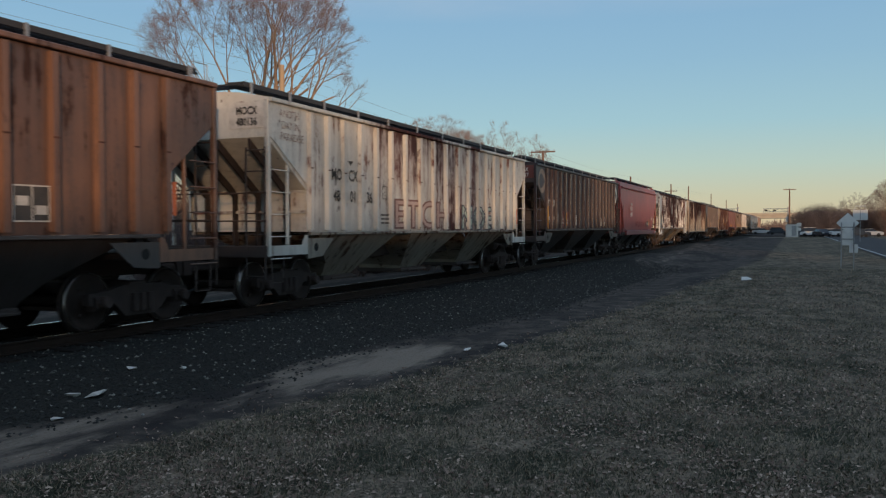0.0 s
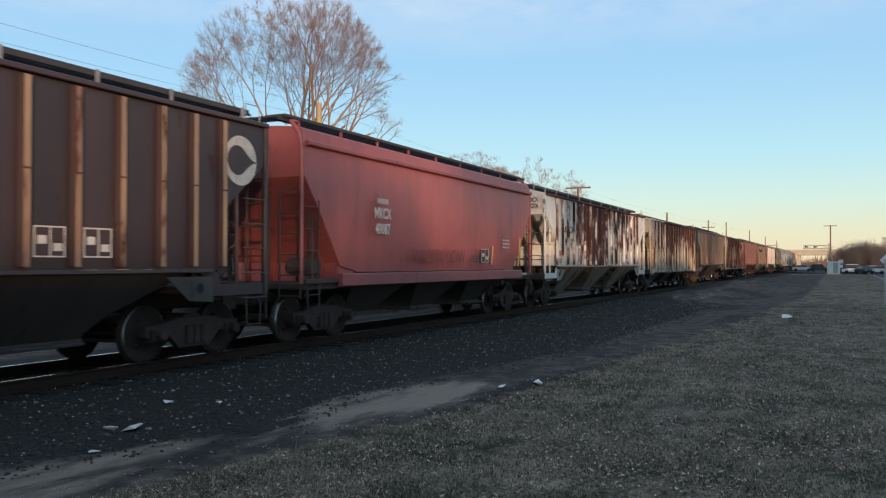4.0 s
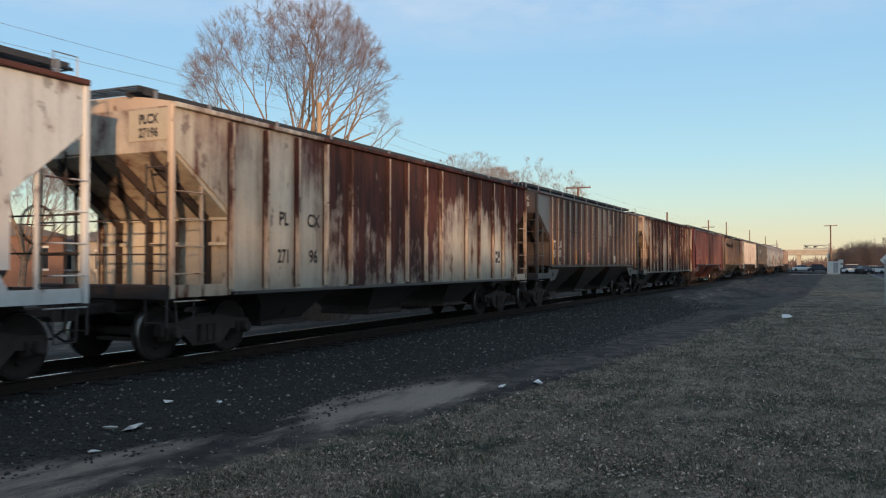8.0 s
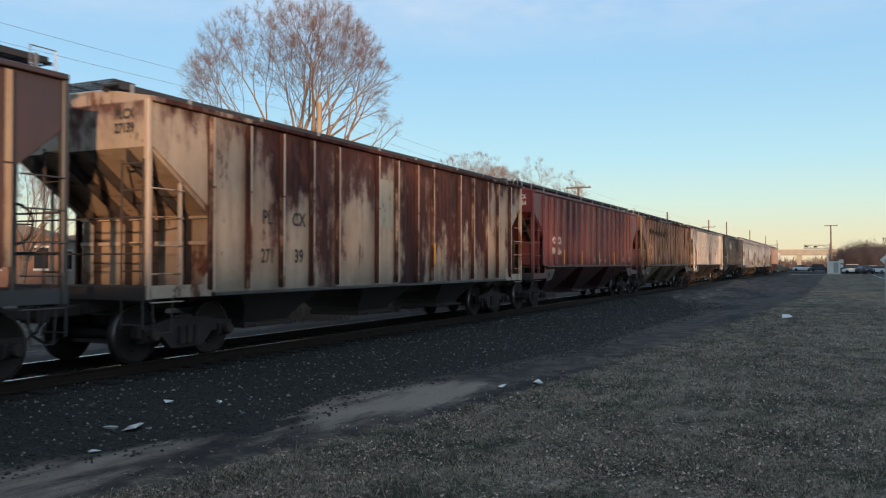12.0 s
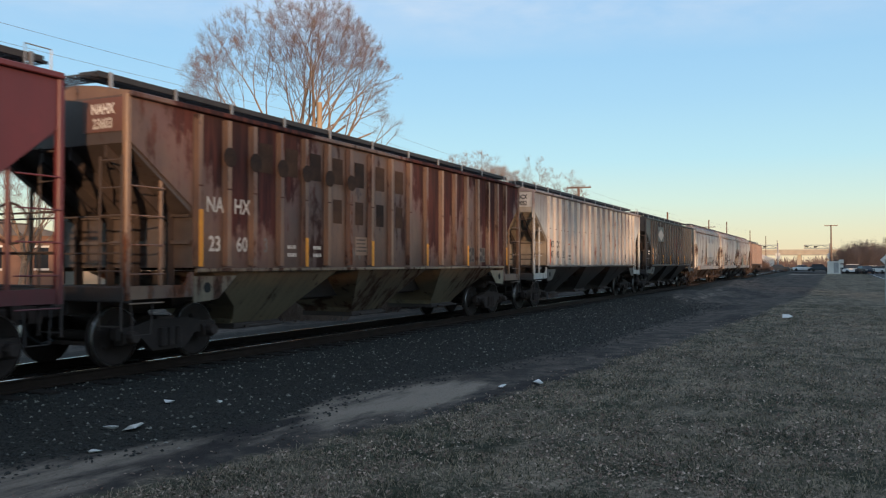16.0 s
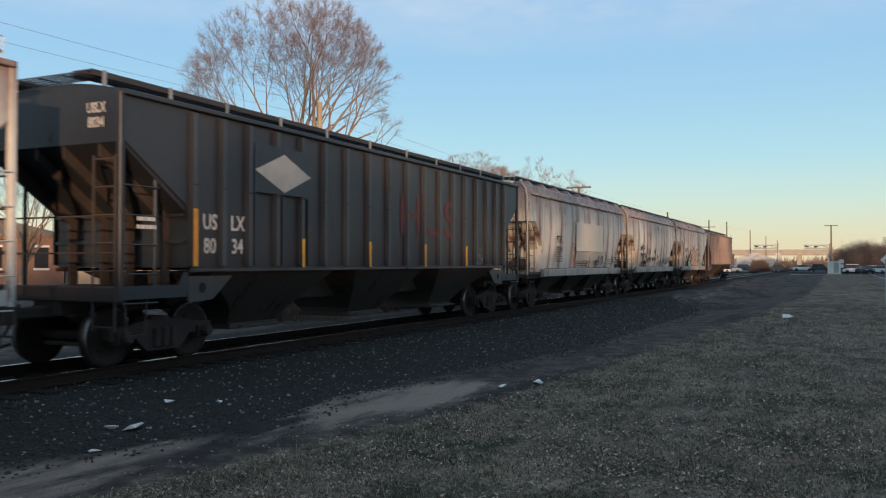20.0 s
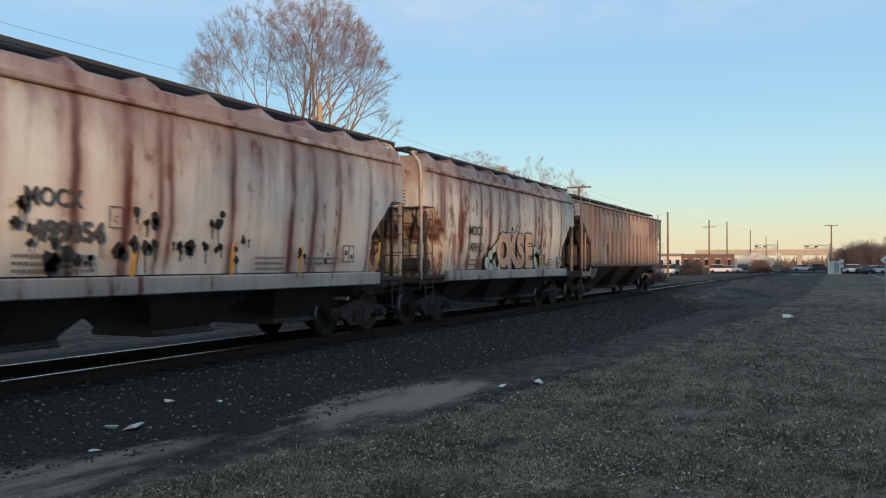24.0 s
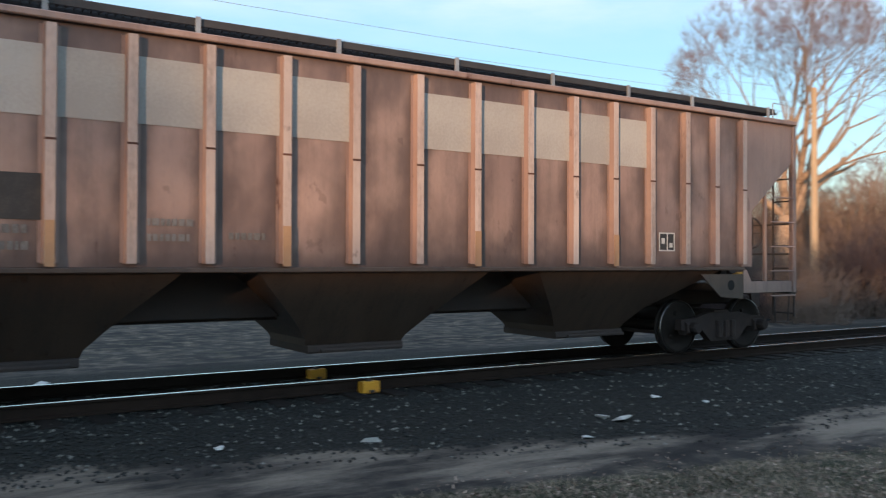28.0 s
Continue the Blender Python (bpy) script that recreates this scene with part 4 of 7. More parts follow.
def smooth_hopper(label, length, body_mat, frame_mat, hopper_mat, bulge=0.16, brackets=True, square_cut=False, inset=1.30):
    """A covered hopper wagon with bowed smooth sides, a ledge under the roof and arched openings at its ends."""
    car = thing("hopper_wagon", label, "hopper wagon", "wagons of the goods train")
    h = length / 2
    zb, zt = 1.42, 4.02

    def half_width(z):
        if z < zt:
            t = (z - zb) / (zt - zb)
            return 1.38 + bulge * 1.15 * math.sin(min(1.0, t * 1.15) * math.pi * 0.62) - 0.05 * t
        return max(0.0, 1.42 - (z - zt) * 3.0)

    def cut(d):
        """The lower edge of the hull, d metres from an end."""
        if square_cut:
            return 3.35 if d <= 0.02 else (max(zb, 3.35 - (d) * 1.25) if d < 1.45 else zb)
        return 3.06 if d <= 0.55 else (3.06 - (d - 0.55) * 0.95 if d < 1.42 else zb)

    xs = [-h, -h + 0.28, -h + 0.549, -h + 0.56, -h + 0.8, -h + 1.0, -h + 1.2, -h + 1.419, -h + 1.43]
    xs = xs + [-h + 1.43 + (length - 2.86) * i / 14 for i in range(1, 14)] + [-x for x in reversed(xs)]
    rows = 12
    v, f = [], []
    roof = [(1.40, zt + 0.27), (1.30, zt + 0.33), (0.75, zt + 0.38), (0.3, zt + 0.40)]
    for x in xs:
        z0 = cut(min(x + h, h - x))
        ring = [(-half_width(z0 + (zt - z0) * i / rows), z0 + (zt - z0) * i / rows) for i in range(rows + 1)]
        ring += [(-a, b) for a, b in roof] + [(a, b) for a, b in reversed(roof)] + [(-a, b) for a, b in reversed(ring)]
        m = len(ring)
        v += [(x, a, b) for a, b in ring]
    for i in range(len(xs) - 1):
        f += [(i * m + j, (i + 1) * m + j, (i + 1) * m + (j + 1) % m, i * m + (j + 1) % m) for j in range(m)]
    f += [tuple(range(m)), tuple(range(len(xs) * m - 1, (len(xs) - 1) * m - 1, -1))]
    s = Shape().add(v, f)
    body = part("body", s, body_mat, car, smooth=False)
    for k in range(len(body.data.polygons)):
        body.data.polygons[k].use_smooth = len(body.data.polygons[k].vertices) == 4
    body.data.set_sharp_from_angle(angle=radians(28))
    # slope sheets inside the arches
    for e in (-1, 1):
        sl = [(e * (h - 0.40), 3.1), (e * (h - 1.38), 2.1), (e * (h - 1.38), 1.22), (e * (h - 2.1), 1.22), (e * (h - 2.1), 3.1)]
        part("slope_sheet", Shape().prism(sl, -1.34, 1.34), body_mat, car)
        for y in (-1.0, -0.35, 0.35, 1.0):
            part("slope_rib", Shape().prism([(e * (h - 0.42), 3.08), (e * (h - 1.40), 2.1), (e * (h - 1.40), 1.22), (e * (h - 1.26), 1.22), (e * (h - 1.26), 2.0), (e * (h - 0.36), 2.92)], y - 0.025, y + 0.025), frame_mat, car)
    for k in (-1, 1):
        part("roof_ledge", Shape().box(-h + 0.05, h - 0.05, k * 1.49 - 0.05, k * 1.49 + 0.05, zt - 0.05, zt + 0.05, 0.02), body_mat, car)
        part("side_sill", Shape().box(-h + 1.22, h - 1.22, k * 1.5 - 0.10, k * 1.5 + 0.05, 1.12, 1.40, 0.02), frame_mat, car)
        for e in (-1, 1):
            part("end_sill", Shape().box(e * (h - 0.61) - 0.61, e * (h - 0.61) + 0.61, k * 1.48 - 0.03, k * 1.48 + 0.03, 1.2, 1.3, 0.01), STEEL, car)
        w = part("roof_walkway", grating(-h - 0.25, h + 0.25, k * 0.93 - 0.24, k * 0.93 + 0.24, zt + 0.56, 0.09, 0.06), GRATE, car)
        if brackets:
            for i in range(9):
                x = -h + 0.7 + i * (length - 1.4) / 8
                br = Shape().add([(x - 0.27, k * 1.38, zt + 0.28), (x + 0.27, k * 1.38, zt + 0.28), (x, k * 1.2, zt + 0.50), (x - 0.27, k * 0.7, zt + 0.36), (x + 0.27, k * 0.7, zt + 0.36), (x, k * 0.72, zt + 0.50)],
                       [(0, 1, 2), (3, 5, 4), (0, 2, 5, 3), (1, 4, 5, 2), (0, 3, 4, 1)])
                part("walkway_bracket", br, body_mat, w)
        else:
            for i in range(9):
                x = -h + 0.3 + i * (length - 0.6) / 8
                br = Shape().box(x - 0.03, x + 0.03, k * 1.1 - 0.02, k * 1.1 + 0.02, zt + 0.3, zt + 0.51)
                part("walkway_bracket", br, body_mat, w)
    for i in range(8):
        x = -h + 1.0 + i * (length - 2.0) / 7
        part("hatch_cover", Shape().add(*ring_lid(x, 0.42, zt + 0.37, zt + 0.5)), body_mat, car)
    for e in (-1, 1):
        part("cross_walkway", grating(e * (h + 0.12) - 0.25, e * (h + 0.12) + 0.25, -1.1, 1.1, zt + 0.52), GRATE, car)
        for y in (-1, 1):
            part("corner_pipe", Shape().tube([(e * (h + 0.05), y * 1.42, 1.2), (e * (h + 0.05), y * 1.42, 3.9), (e * (h + 0.04), y * 1.36, 4.2), (e * (h + 0.02), y * 1.15, 4.46), (e * (h - 0.3), y * 1.1, 4.5)], 0.045, 7), frame_mat, car)
        ladder(car, e * (h + 0.08), -1.42, 0.9, 3.1, 0.5, "y", STEEL)
        rung = Shape().tube([(-0.25, 0, 0), (0.25, 0, 0)], 0.012, 5).mesh("ladder_rung")
        for i in range(5):
            part("ladder_rung", rung, STEEL, car, at=pose(e * (h - 0.22), -1.5, 0.98 + 0.44 * i))
        part("ladder_stile", Shape().tube([(e * (h - 0.46), -1.5, 0.95), (e * (h - 0.46), -1.5, 2.9)], 0.014, 5), STEEL, car)
        part("stirrup_step", Shape().tube([(e * (h - 0.05), -1.5, 1.2), (e * (h - 0.08), -1.5, 0.55), (e * (h - 0.46), -1.5, 0.55), (e * (h - 0.5), -1.5, 1.2)], 0.015, 5), STEEL, car)
        part("end_platform", Shape().box(min(e * h, e * (h - 2.0)), max(e * h, e * (h - 2.0)), -1.42, 1.42, 1.08, 1.22, 0.02), STEEL, car)
        for x, y in ((h - 0.1, -0.49), (h - 0.1, 0.49), (h - 0.55, -1.25), (h - 0.55, 1.25)):
            part("end_post", Shape().box(e * x - 0.035, e * x + 0.035, y - 0.035, y + 0.035, 1.2, 3.1), STEEL, car)
    ring = [(0.28 * math.cos(a * math.pi / 8), 0, 0.28 * math.sin(a * math.pi / 8)) for a in range(17)]
    bw = Shape().tube(ring, 0.02, 5)
    for a in range(4):
        bw.tube([(0, 0, 0), (0.28 * math.cos(a * 1.571), 0, 0.28 * math.sin(a * 1.571))], 0.014, 4)
    part("brake_wheel", bw, STEEL, car, at=pose(h - 0.3, -0.9, 2.1))
    part("brake_cylinder", Shape().lathe([(0, -0.35), (0.17, -0.35), (0.2, -0.25), (0.2, 0.25), (0.15, 0.35), (0, 0.35)], 12), STEEL, car, at=pose(-h + 0.9, -0.8, 1.55))
    add_bays(car, h, hopper_mat, 2.0, 1.42, 3.3)
    part("centre_sill", Shape().box(-h, h, -0.3, 0.3, 0.80, 1.08, 0.03).box(-h + 2.0, h - 2.0, -0.5, 0.5, 0.86, 1.42), STEEL, car)
    add_trucks(car, h, inset)
    return car


def ring_lid(x, r, z0, z1, n=12):
    v = [(x + rr * math.cos(a * 2 * math.pi / n), rr * math.sin(a * 2 * math.pi / n), z) for rr, z in ((r, z0), (r, z1 - 0.04), (r * 0.8, z1)) for a in range(n)]
    f = [(i * n + k, i * n + (k + 1) % n, (i + 1) * n + (k + 1) % n, (i + 1) * n + k) for i in range(2) for k in range(n)] + [tuple(range(2 * n, 3 * n))]
    return v, f


# ---------------------------------------------------------------- the train
RUST = (0.16, 0.062, 0.034)
TRAIN = []       # wagon and the place of its middle at the start


def place(car, lead, tail):
    TRAIN.append((car, (lead + tail) / 2))


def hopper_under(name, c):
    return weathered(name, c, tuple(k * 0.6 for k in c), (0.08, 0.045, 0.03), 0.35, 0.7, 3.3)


UNDER_GREY = weathered("grey_hopper_steel", (0.29, 0.26, 0.21), (0.2, 0.165, 0.13), (0.1, 0.055, 0.038), 0.55, 0.6, 3.3)
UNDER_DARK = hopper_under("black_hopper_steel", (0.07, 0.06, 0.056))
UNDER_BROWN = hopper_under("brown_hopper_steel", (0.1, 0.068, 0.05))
UNDER_OLIVE = weathered("olive_hopper_steel", (0.25, 0.2, 0.13), (0.15, 0.105, 0.07), (0.085, 0.042, 0.03), 0.55, 0.6, 3.9)


def reflectors(car, xs, ids, z=1.95):
    for i in ids:
        part("reflector", MESH["yellow_bar"], YELLOW, car, "faded yellow reflector strip", at=pose(xs[i], -1.612, z))


# end colour darkened for soot and for the shadow of the wagon ahead
SOOT_SHADE_END = weathered("sooty_shaded_end_steel", (0.11, 0.088, 0.078), (0.07, 0.055, 0.05), (0.12, 0.06, 0.045), 0.3, 0.6, 19.0)


def first_bar(car, xs, mat=None):
    """A tall strip on the lower half of the leading rib."""
    part("reflector", MESH["orange_tall" if mat else "tall_bar"], mat or YELLOW, car, at=pose(xs[0], -1.612, 2.02))


def panel_letters(car, xs, columns, first, z0, z1, mat, size=0.36, width=0.85):
    """Mark and number between the ribs: pairs of words, one column to a panel."""
    for i, (a, c) in enumerate(columns):
        x = (xs[first + i] + xs[first + i + 1]) / 2 + 0.07
        if a:
            letters(car, a, x, z0, size, mat, width=width, y=-1.534)
        letters(car, c, x, z1, size, mat, width=width if len(c) < 3 else width * 0.86, y=-1.534)


def end_label(car, h, lines, mat, back=None, y=-1.02, z=3.92):
    """Mark and number high on the leading end."""
    if back:
        part("end_label", Shape().box(-h - 0.014, -h - 0.002, y - 0.42, y + 0.42, z - 0.34, z + 0.17), back, car)
    for i, w in enumerate(lines):
        letters(car, w, 0, 0, 0.21, mat, turn=pose(-h - 0.018, y, z - i * 0.22, 0, 0, -90), width=0.78)


def spray_tag(car, x, z, w, h, seed, mat=None, r=0.022, n=7, y=-1.563):
    """Quick scrawled strokes of spray paint, flat on the side."""
    rnd, s = random.Random(seed), Shape()
    for i in range(n):
        cx = -w / 2 + w * (i + 0.5) / n
        pts = []
        for k in range(9):
            u = k / 8
            a = 6.28 * u * rnd.uniform(0.6, 0.8) + i * 1.9
            pts.append((cx + w / n * 0.75 * math.cos(a) + rnd.gauss(0, 0.02), (u - 0.5) * h * (1 if i % 2 else -1) + h * 0.16 * math.sin(a) + rnd.gauss(0, 0.02)))
        for (xa, za), (xb, zb) in zip(pts, pts[1:]):
            d = math.hypot(xb - xa, zb - za) or 1
            ox, oz = -(zb - za) / d * r, (xb - xa) / d * r
            s.prism([(xa + ox, za + oz), (xb + ox, zb + oz), (xb - ox, zb - oz), (xa - ox, za - oz)], -0.003, 0)
    return part("graffiti", s, mat or BLACK, car, at=pose(x, y, z))


def small_box(car, x, z, mat, y=-1.53):
    """A stencilled frame with one letter in it."""
    f = Shape().box(-0.13, 0.13, -0.004, 0, 0.13, 0.145).box(-0.13, 0.13, -0.004, 0, -0.175, -0.16)
    f.box(-0.13, -0.115, -0.004, 0, -0.16, 0.13).box(0.115, 0.13, -0.004, 0, -0.16, 0.13)
    p = part("stencil_frame", f, mat, car, at=pose(x, y, z))
    part("lettering", text_mesh("C", 0.15), mat, p, at=pose(0, -0.002, -0.05))


def wagon_1():
    b = weathered("brown_wagon_paint", (0.20, 0.10, 0.06), (0.12, 0.065, 0.045), (0.06, 0.03, 0.024), 0.5, 0.8, 1.0)
    r = weathered("brown_rib_paint", (0.23, 0.12, 0.075), (0.15, 0.08, 0.055), RUST, 0.3, 0.5, 1.4)
    car, xs = ribbed_hopper("brown weathered ribbed hopper wagon streaked with soot", 16.75, b, r, UNDER_DARK, b, rib_steps=CLOSE_RIBS, end_mat=SOOT_SHADE_END)
    placard(car, xs[-5] + 0.43, 1.95, 0.6, 0.5, WHITE, BLACK)
    part("reflector", MESH["orange_bar"], ORANGE, car, at=pose(xs[-8], -1.612, 1.95))
    part("reflector", MESH["orange_bar"], ORANGE, car, at=pose(xs[-1] + 0.2, -1.532, 2.1))
    place(car, -0.50 * 9.4, 1.294 * 9.4)


def wagon_2():
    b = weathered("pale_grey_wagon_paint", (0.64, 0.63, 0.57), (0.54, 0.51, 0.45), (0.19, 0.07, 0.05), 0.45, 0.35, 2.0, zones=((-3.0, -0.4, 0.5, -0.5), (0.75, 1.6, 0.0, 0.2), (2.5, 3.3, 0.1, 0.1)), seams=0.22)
    r = weathered("pale_grey_rib_paint", (0.6, 0.58, 0.52), (0.53, 0.5, 0.44), RUST, 0.2, 0.25, 2.4)
    car, xs = ribbed_hopper("pale grey ribbed hopper wagon with rust streaks and brown graffiti", 16.75, b, r, UNDER_GREY, b, rib_steps=CLOSE_RIBS)
    h = 16.75 / 2
    end_label(car, h, ("MOCX", "480136"), BLACK, WHITE)
    panel_letters(car, xs, (("MO", "48"), ("CX", "01"), ("", "36")), 1, 2.80, 2.32, BLACK, width=0.82)
    for x, z, wd in ((-h + 7.4, 1.93, "ETCH"), (-h + 11.6, 1.88, "NOE")):
        faint = wd == "NOE"
        letters(car, wd, x, z, 1.0, GRAF_BLUE if faint else GRAF_BROWN, y=-1.534, width=1.32 if faint else 1.5, weight=0.05, name="graffiti")
        letters(car, wd, x, z, 1.0, GRAF_TEAL if faint else GRAF_FADED, y=-1.538, width=1.32 if faint else 1.5, weight=0.0, name="graffiti_fill")
    spray_tag(car, -h + 11.6, 1.85, 2.6, 0.7, 22, GRAF_BLUE, r=0.03, n=9, y=-1.536)
    small_box(car, -h + 5.0, 2.5, BLACK)
    bars(car, -h + 5.05, 1.95, BLACK, 3, 0.5, 0.04, 0.1, seed=24)
    for i, w in enumerate(("ANOTH", "DAY IN", "PARADISE")):
        letters(car, w, -h + 0.72 + 0.05 * i, 3.9 - i * 0.23, 0.23, GRAF_BROWN, y=-1.534, width=0.85, weight=-0.003, name="scrawl")
    part("small_sign", Shape().prism([(-0.12, 0.1), (0.14, 0.1), (0.02, 0)], -0.004, 0), BLACK, car, at=pose(xs[2] + 0.35, -1.528, 3.05))
    part("reflector", MESH["orange_bar"], ORANGE, car, "faded orange strip", at=pose(xs[-1] + 0.3, -1.53, 2.0))
    place(car, 1.463 * 9.4, 3.246 * 9.4)


def crescent(car, x, z, r, mat, dark):
    """A pale round emblem with a dark drop in it."""
    n = 24
    disc = [(r * math.cos(a * 2 * math.pi / n), r * math.sin(a * 2 * math.pi / n)) for a in range(n)]
    e = part("round_emblem", Shape().prism(disc, -0.003, 0), mat, car, at=pose(x, -1.524, z))
    drop = [(r * (-0.2 + 0.6 * math.cos(a)), r * 0.6 * math.sin(a)) for a in [math.radians(48 + 264 * i / 16) for i in range(17)]]
    drop += [(r * 0.42, -r * 0.27), (r * 0.66, -r * 0.11), (r * 0.98, 0.0), (r * 0.66, r * 0.11), (r * 0.42, r * 0.27)]
    part("emblem_drop", Shape().prism(drop, -0.003, 0), dark, e, at=pose(0, -0.003, 0))


def wagon_3():
    b = weathered("dark_maroon_wagon_paint", (0.052, 0.03, 0.032), (0.036, 0.025, 0.028), (0.10, 0.038, 0.03), 0.3, 0.4, 3.0)
    r = weathered("tan_rib_paint", (0.36, 0.235, 0.135), (0.24, 0.14, 0.09), (0.1, 0.04, 0.03), 0.5, 0.4, 3.4)
    car, xs = ribbed_hopper("dark maroon ribbed hopper wagon with tan ribs and round emblem", 16.7, b, r, UNDER_DARK, b, rib_steps=CLOSE_RIBS, end_mat=SOOT_SHADE_END)
    h = 8.35
    maroon = weathered("maroon_patch_paint", (0.2, 0.06, 0.045), (0.15, 0.05, 0.04), RUST, 0.2, 0.2, 3.7)
    end_label(car, h, ("PTLX", "17917"), WHITE, maroon)
    tan = plain("faded_tan_emblem", (0.42, 0.3, 0.22), (0.32, 0.22, 0.16), 0.7, 0, 3, 40)
    crescent(car, -h + 0.86, 3.5, 0.5, tan, b)
    first_bar(car, xs)
    crescent(car, h - 0.72, 3.42, 0.44, WHITE, b)
    panel_letters(car, xs, (("PT", "79"), ("LX", "17")), 0, 2.62, 1.92, WHITE)
    part("repainted_patch", Shape().box(-0.28, 0.28, -0.004, 0, -0.32, 0.32), maroon, car, at=pose((xs[4] + xs[5]) / 2, -1.525, 2.0))
    part("repainted_patch", Shape().box(-0.3, 0.3, -0.004, 0, -0.36, 0.36), maroon, car, at=pose((xs[3] + xs[4]) / 2, -1.525, 1.98))
    bars(car, (xs[3] + xs[4]) / 2, 2.0, WHITE, 2, 0.4, 0.07, 0.16, y=-1.531, seed=4)
    bars(car, (xs[4] + xs[5]) / 2, 1.96, WHITE, 2, 0.4, 0.07, 0.13, y=-1.531, seed=5)
    part("paper_patch", Shape().box(-0.27, 0.27, -0.004, 0, -0.2, 0.2), GREY_MARK, car, at=pose((xs[2] + xs[3]) / 2 - 0.1, -1.525, 1.98))
    part("paper_notice", Shape().box(-0.24, 0.24, -0.004, 0, -0.22, 0.22), WHITE, car, at=pose((xs[6] + xs[7]) / 2 - 0.1, -1.525, 1.95))
    bars(car, (xs[6] + xs[7]) / 2 - 0.1, 2.12, GREY_MARK, 5, 0.42, 0.03, 0.075, y=-1.531, seed=6)
    letters(car, "ZAL", xs[8] + 0.5, 1.78, 0.5, GRAF_BLUE, width=1.2, name="graffiti")
    letters(car, "NHR", xs[10] + 0.5, 1.78, 0.5, GRAF_BLUE, width=1.2, name="graffiti")
    for i in (12, 13):
        placard(car, (xs[i] + xs[i + 1]) / 2, 1.9, 0.5, 0.42, WHITE, b)
    reflectors(car, xs, (4,))
    place(car, 3.414 * 9.4, 5.19 * 9.4)


def wagon_4():
    b = weathered("faded_red_wagon_paint", (0.33, 0.085, 0.082), (0.25, 0.07, 0.074), (0.13, 0.042, 0.04), 0.18, 0.3, 4.0)
    car = smooth_hopper("faded red smooth-sided hopper wagon with pale stencils", 13.55, b, b, UNDER_DARK, 0.1, False, True)
    h = 13.55 / 2
    for i, w in enumerate(("MKCX", "40087")):
        letters(car, w, -h + 3.0, 2.75 - i * 0.36, 0.34, WHITE, y=-1.565, width=0.8)
    bars(car, -h + 3.0, 3.1, WHITE, 1, 0.5, 0.12, y=-1.565, seed=8)
    letters(car, "WALKIN LOW", -h + 6.1, 1.78, 0.5, GRAF_RED, y=-1.56, width=1.0, name="graffiti")
    placard(car, -h + 9.18, 1.84, 0.56, 0.4, WHITE, BLACK, y=-1.565)
    bars(car, -h + 8.5, 1.84, GREY_MARK, 3, 0.62, 0.035, 0.08, y=-1.567, seed=9)
    bars(car, -h + 10.9, 2.36, WHITE, 3, 0.6, 0.045, 0.11, y=-1.58, seed=10)
    bars(car, -h + 12.6, 1.3, WHITE, 1, 0.6, 0.07, y=-1.556, seed=11)
    part("small_notice", Shape().box(-0.09, 0.09, -0.004, 0, -0.11, 0.11), WHITE, car, at=pose(-h + 11.0, -1.556, 1.28))
    part("reflector", MESH["yellow_bar"], YELLOW, car, at=pose(-h + 9.78, -1.562, 1.86, 0, 9, 0))
    part("reflector", MESH["tall_bar"], YELLOW, car, at=pose(-h + 12.12, -1.575, 1.98, 0, 9, 0))
    place(car, 5.33 * 9.4, 6.775 * 9.4)


def wagon_5():
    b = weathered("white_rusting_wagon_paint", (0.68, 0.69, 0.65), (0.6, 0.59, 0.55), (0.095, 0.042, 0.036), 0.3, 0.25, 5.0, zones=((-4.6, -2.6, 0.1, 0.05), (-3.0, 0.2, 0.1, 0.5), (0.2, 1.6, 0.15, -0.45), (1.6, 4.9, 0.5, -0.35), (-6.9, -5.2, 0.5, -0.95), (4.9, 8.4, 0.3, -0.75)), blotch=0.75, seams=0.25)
    r = weathered("white_rusting_rib_paint", (0.6, 0.57, 0.5), (0.52, 0.48, 0.42), (0.17, 0.055, 0.03), 0.4, 0.25, 5.4)
    car, xs = ribbed_hopper("dirty white ribbed hopper wagon with large brown rust patches", 17.2, b, r, UNDER_GREY, b, rib_steps=CLOSE_RIBS, rib_start=1.40, chord=CHORD_RUST, worn=(-4.4, 3.6, weathered("rusted_off_white_rib_paint", (0.5, 0.44, 0.37), (0.4, 0.3, 0.23), (0.085, 0.035, 0.03), 0.95, 0.4, 5.7)))
    h = 8.6
    end_label(car, h, ("MOCX", "482276"), BLACK, WHITE)
    panel_letters(car, xs, (("MO", "48"), ("CX", "22"), ("", "76")), 1, 2.93, 2.44, BLACK, width=0.82)
    part("orange_notice", Shape().box(-0.2, 0.2, -0.004, 0, -0.1, 0.1), ORANGE, car, at=pose((xs[0] + xs[1]) / 2, -1.527, 2.0))
    bars(car, (xs[0] + xs[1]) / 2, 1.78, GREY_MARK, 2, 0.4, seed=33)
    placard(car, xs[-5] + 0.43, 1.85, 0.5, 0.42, WHITE, BLACK)
    place(car, 6.905 * 9.4, 8.78 * 9.4)


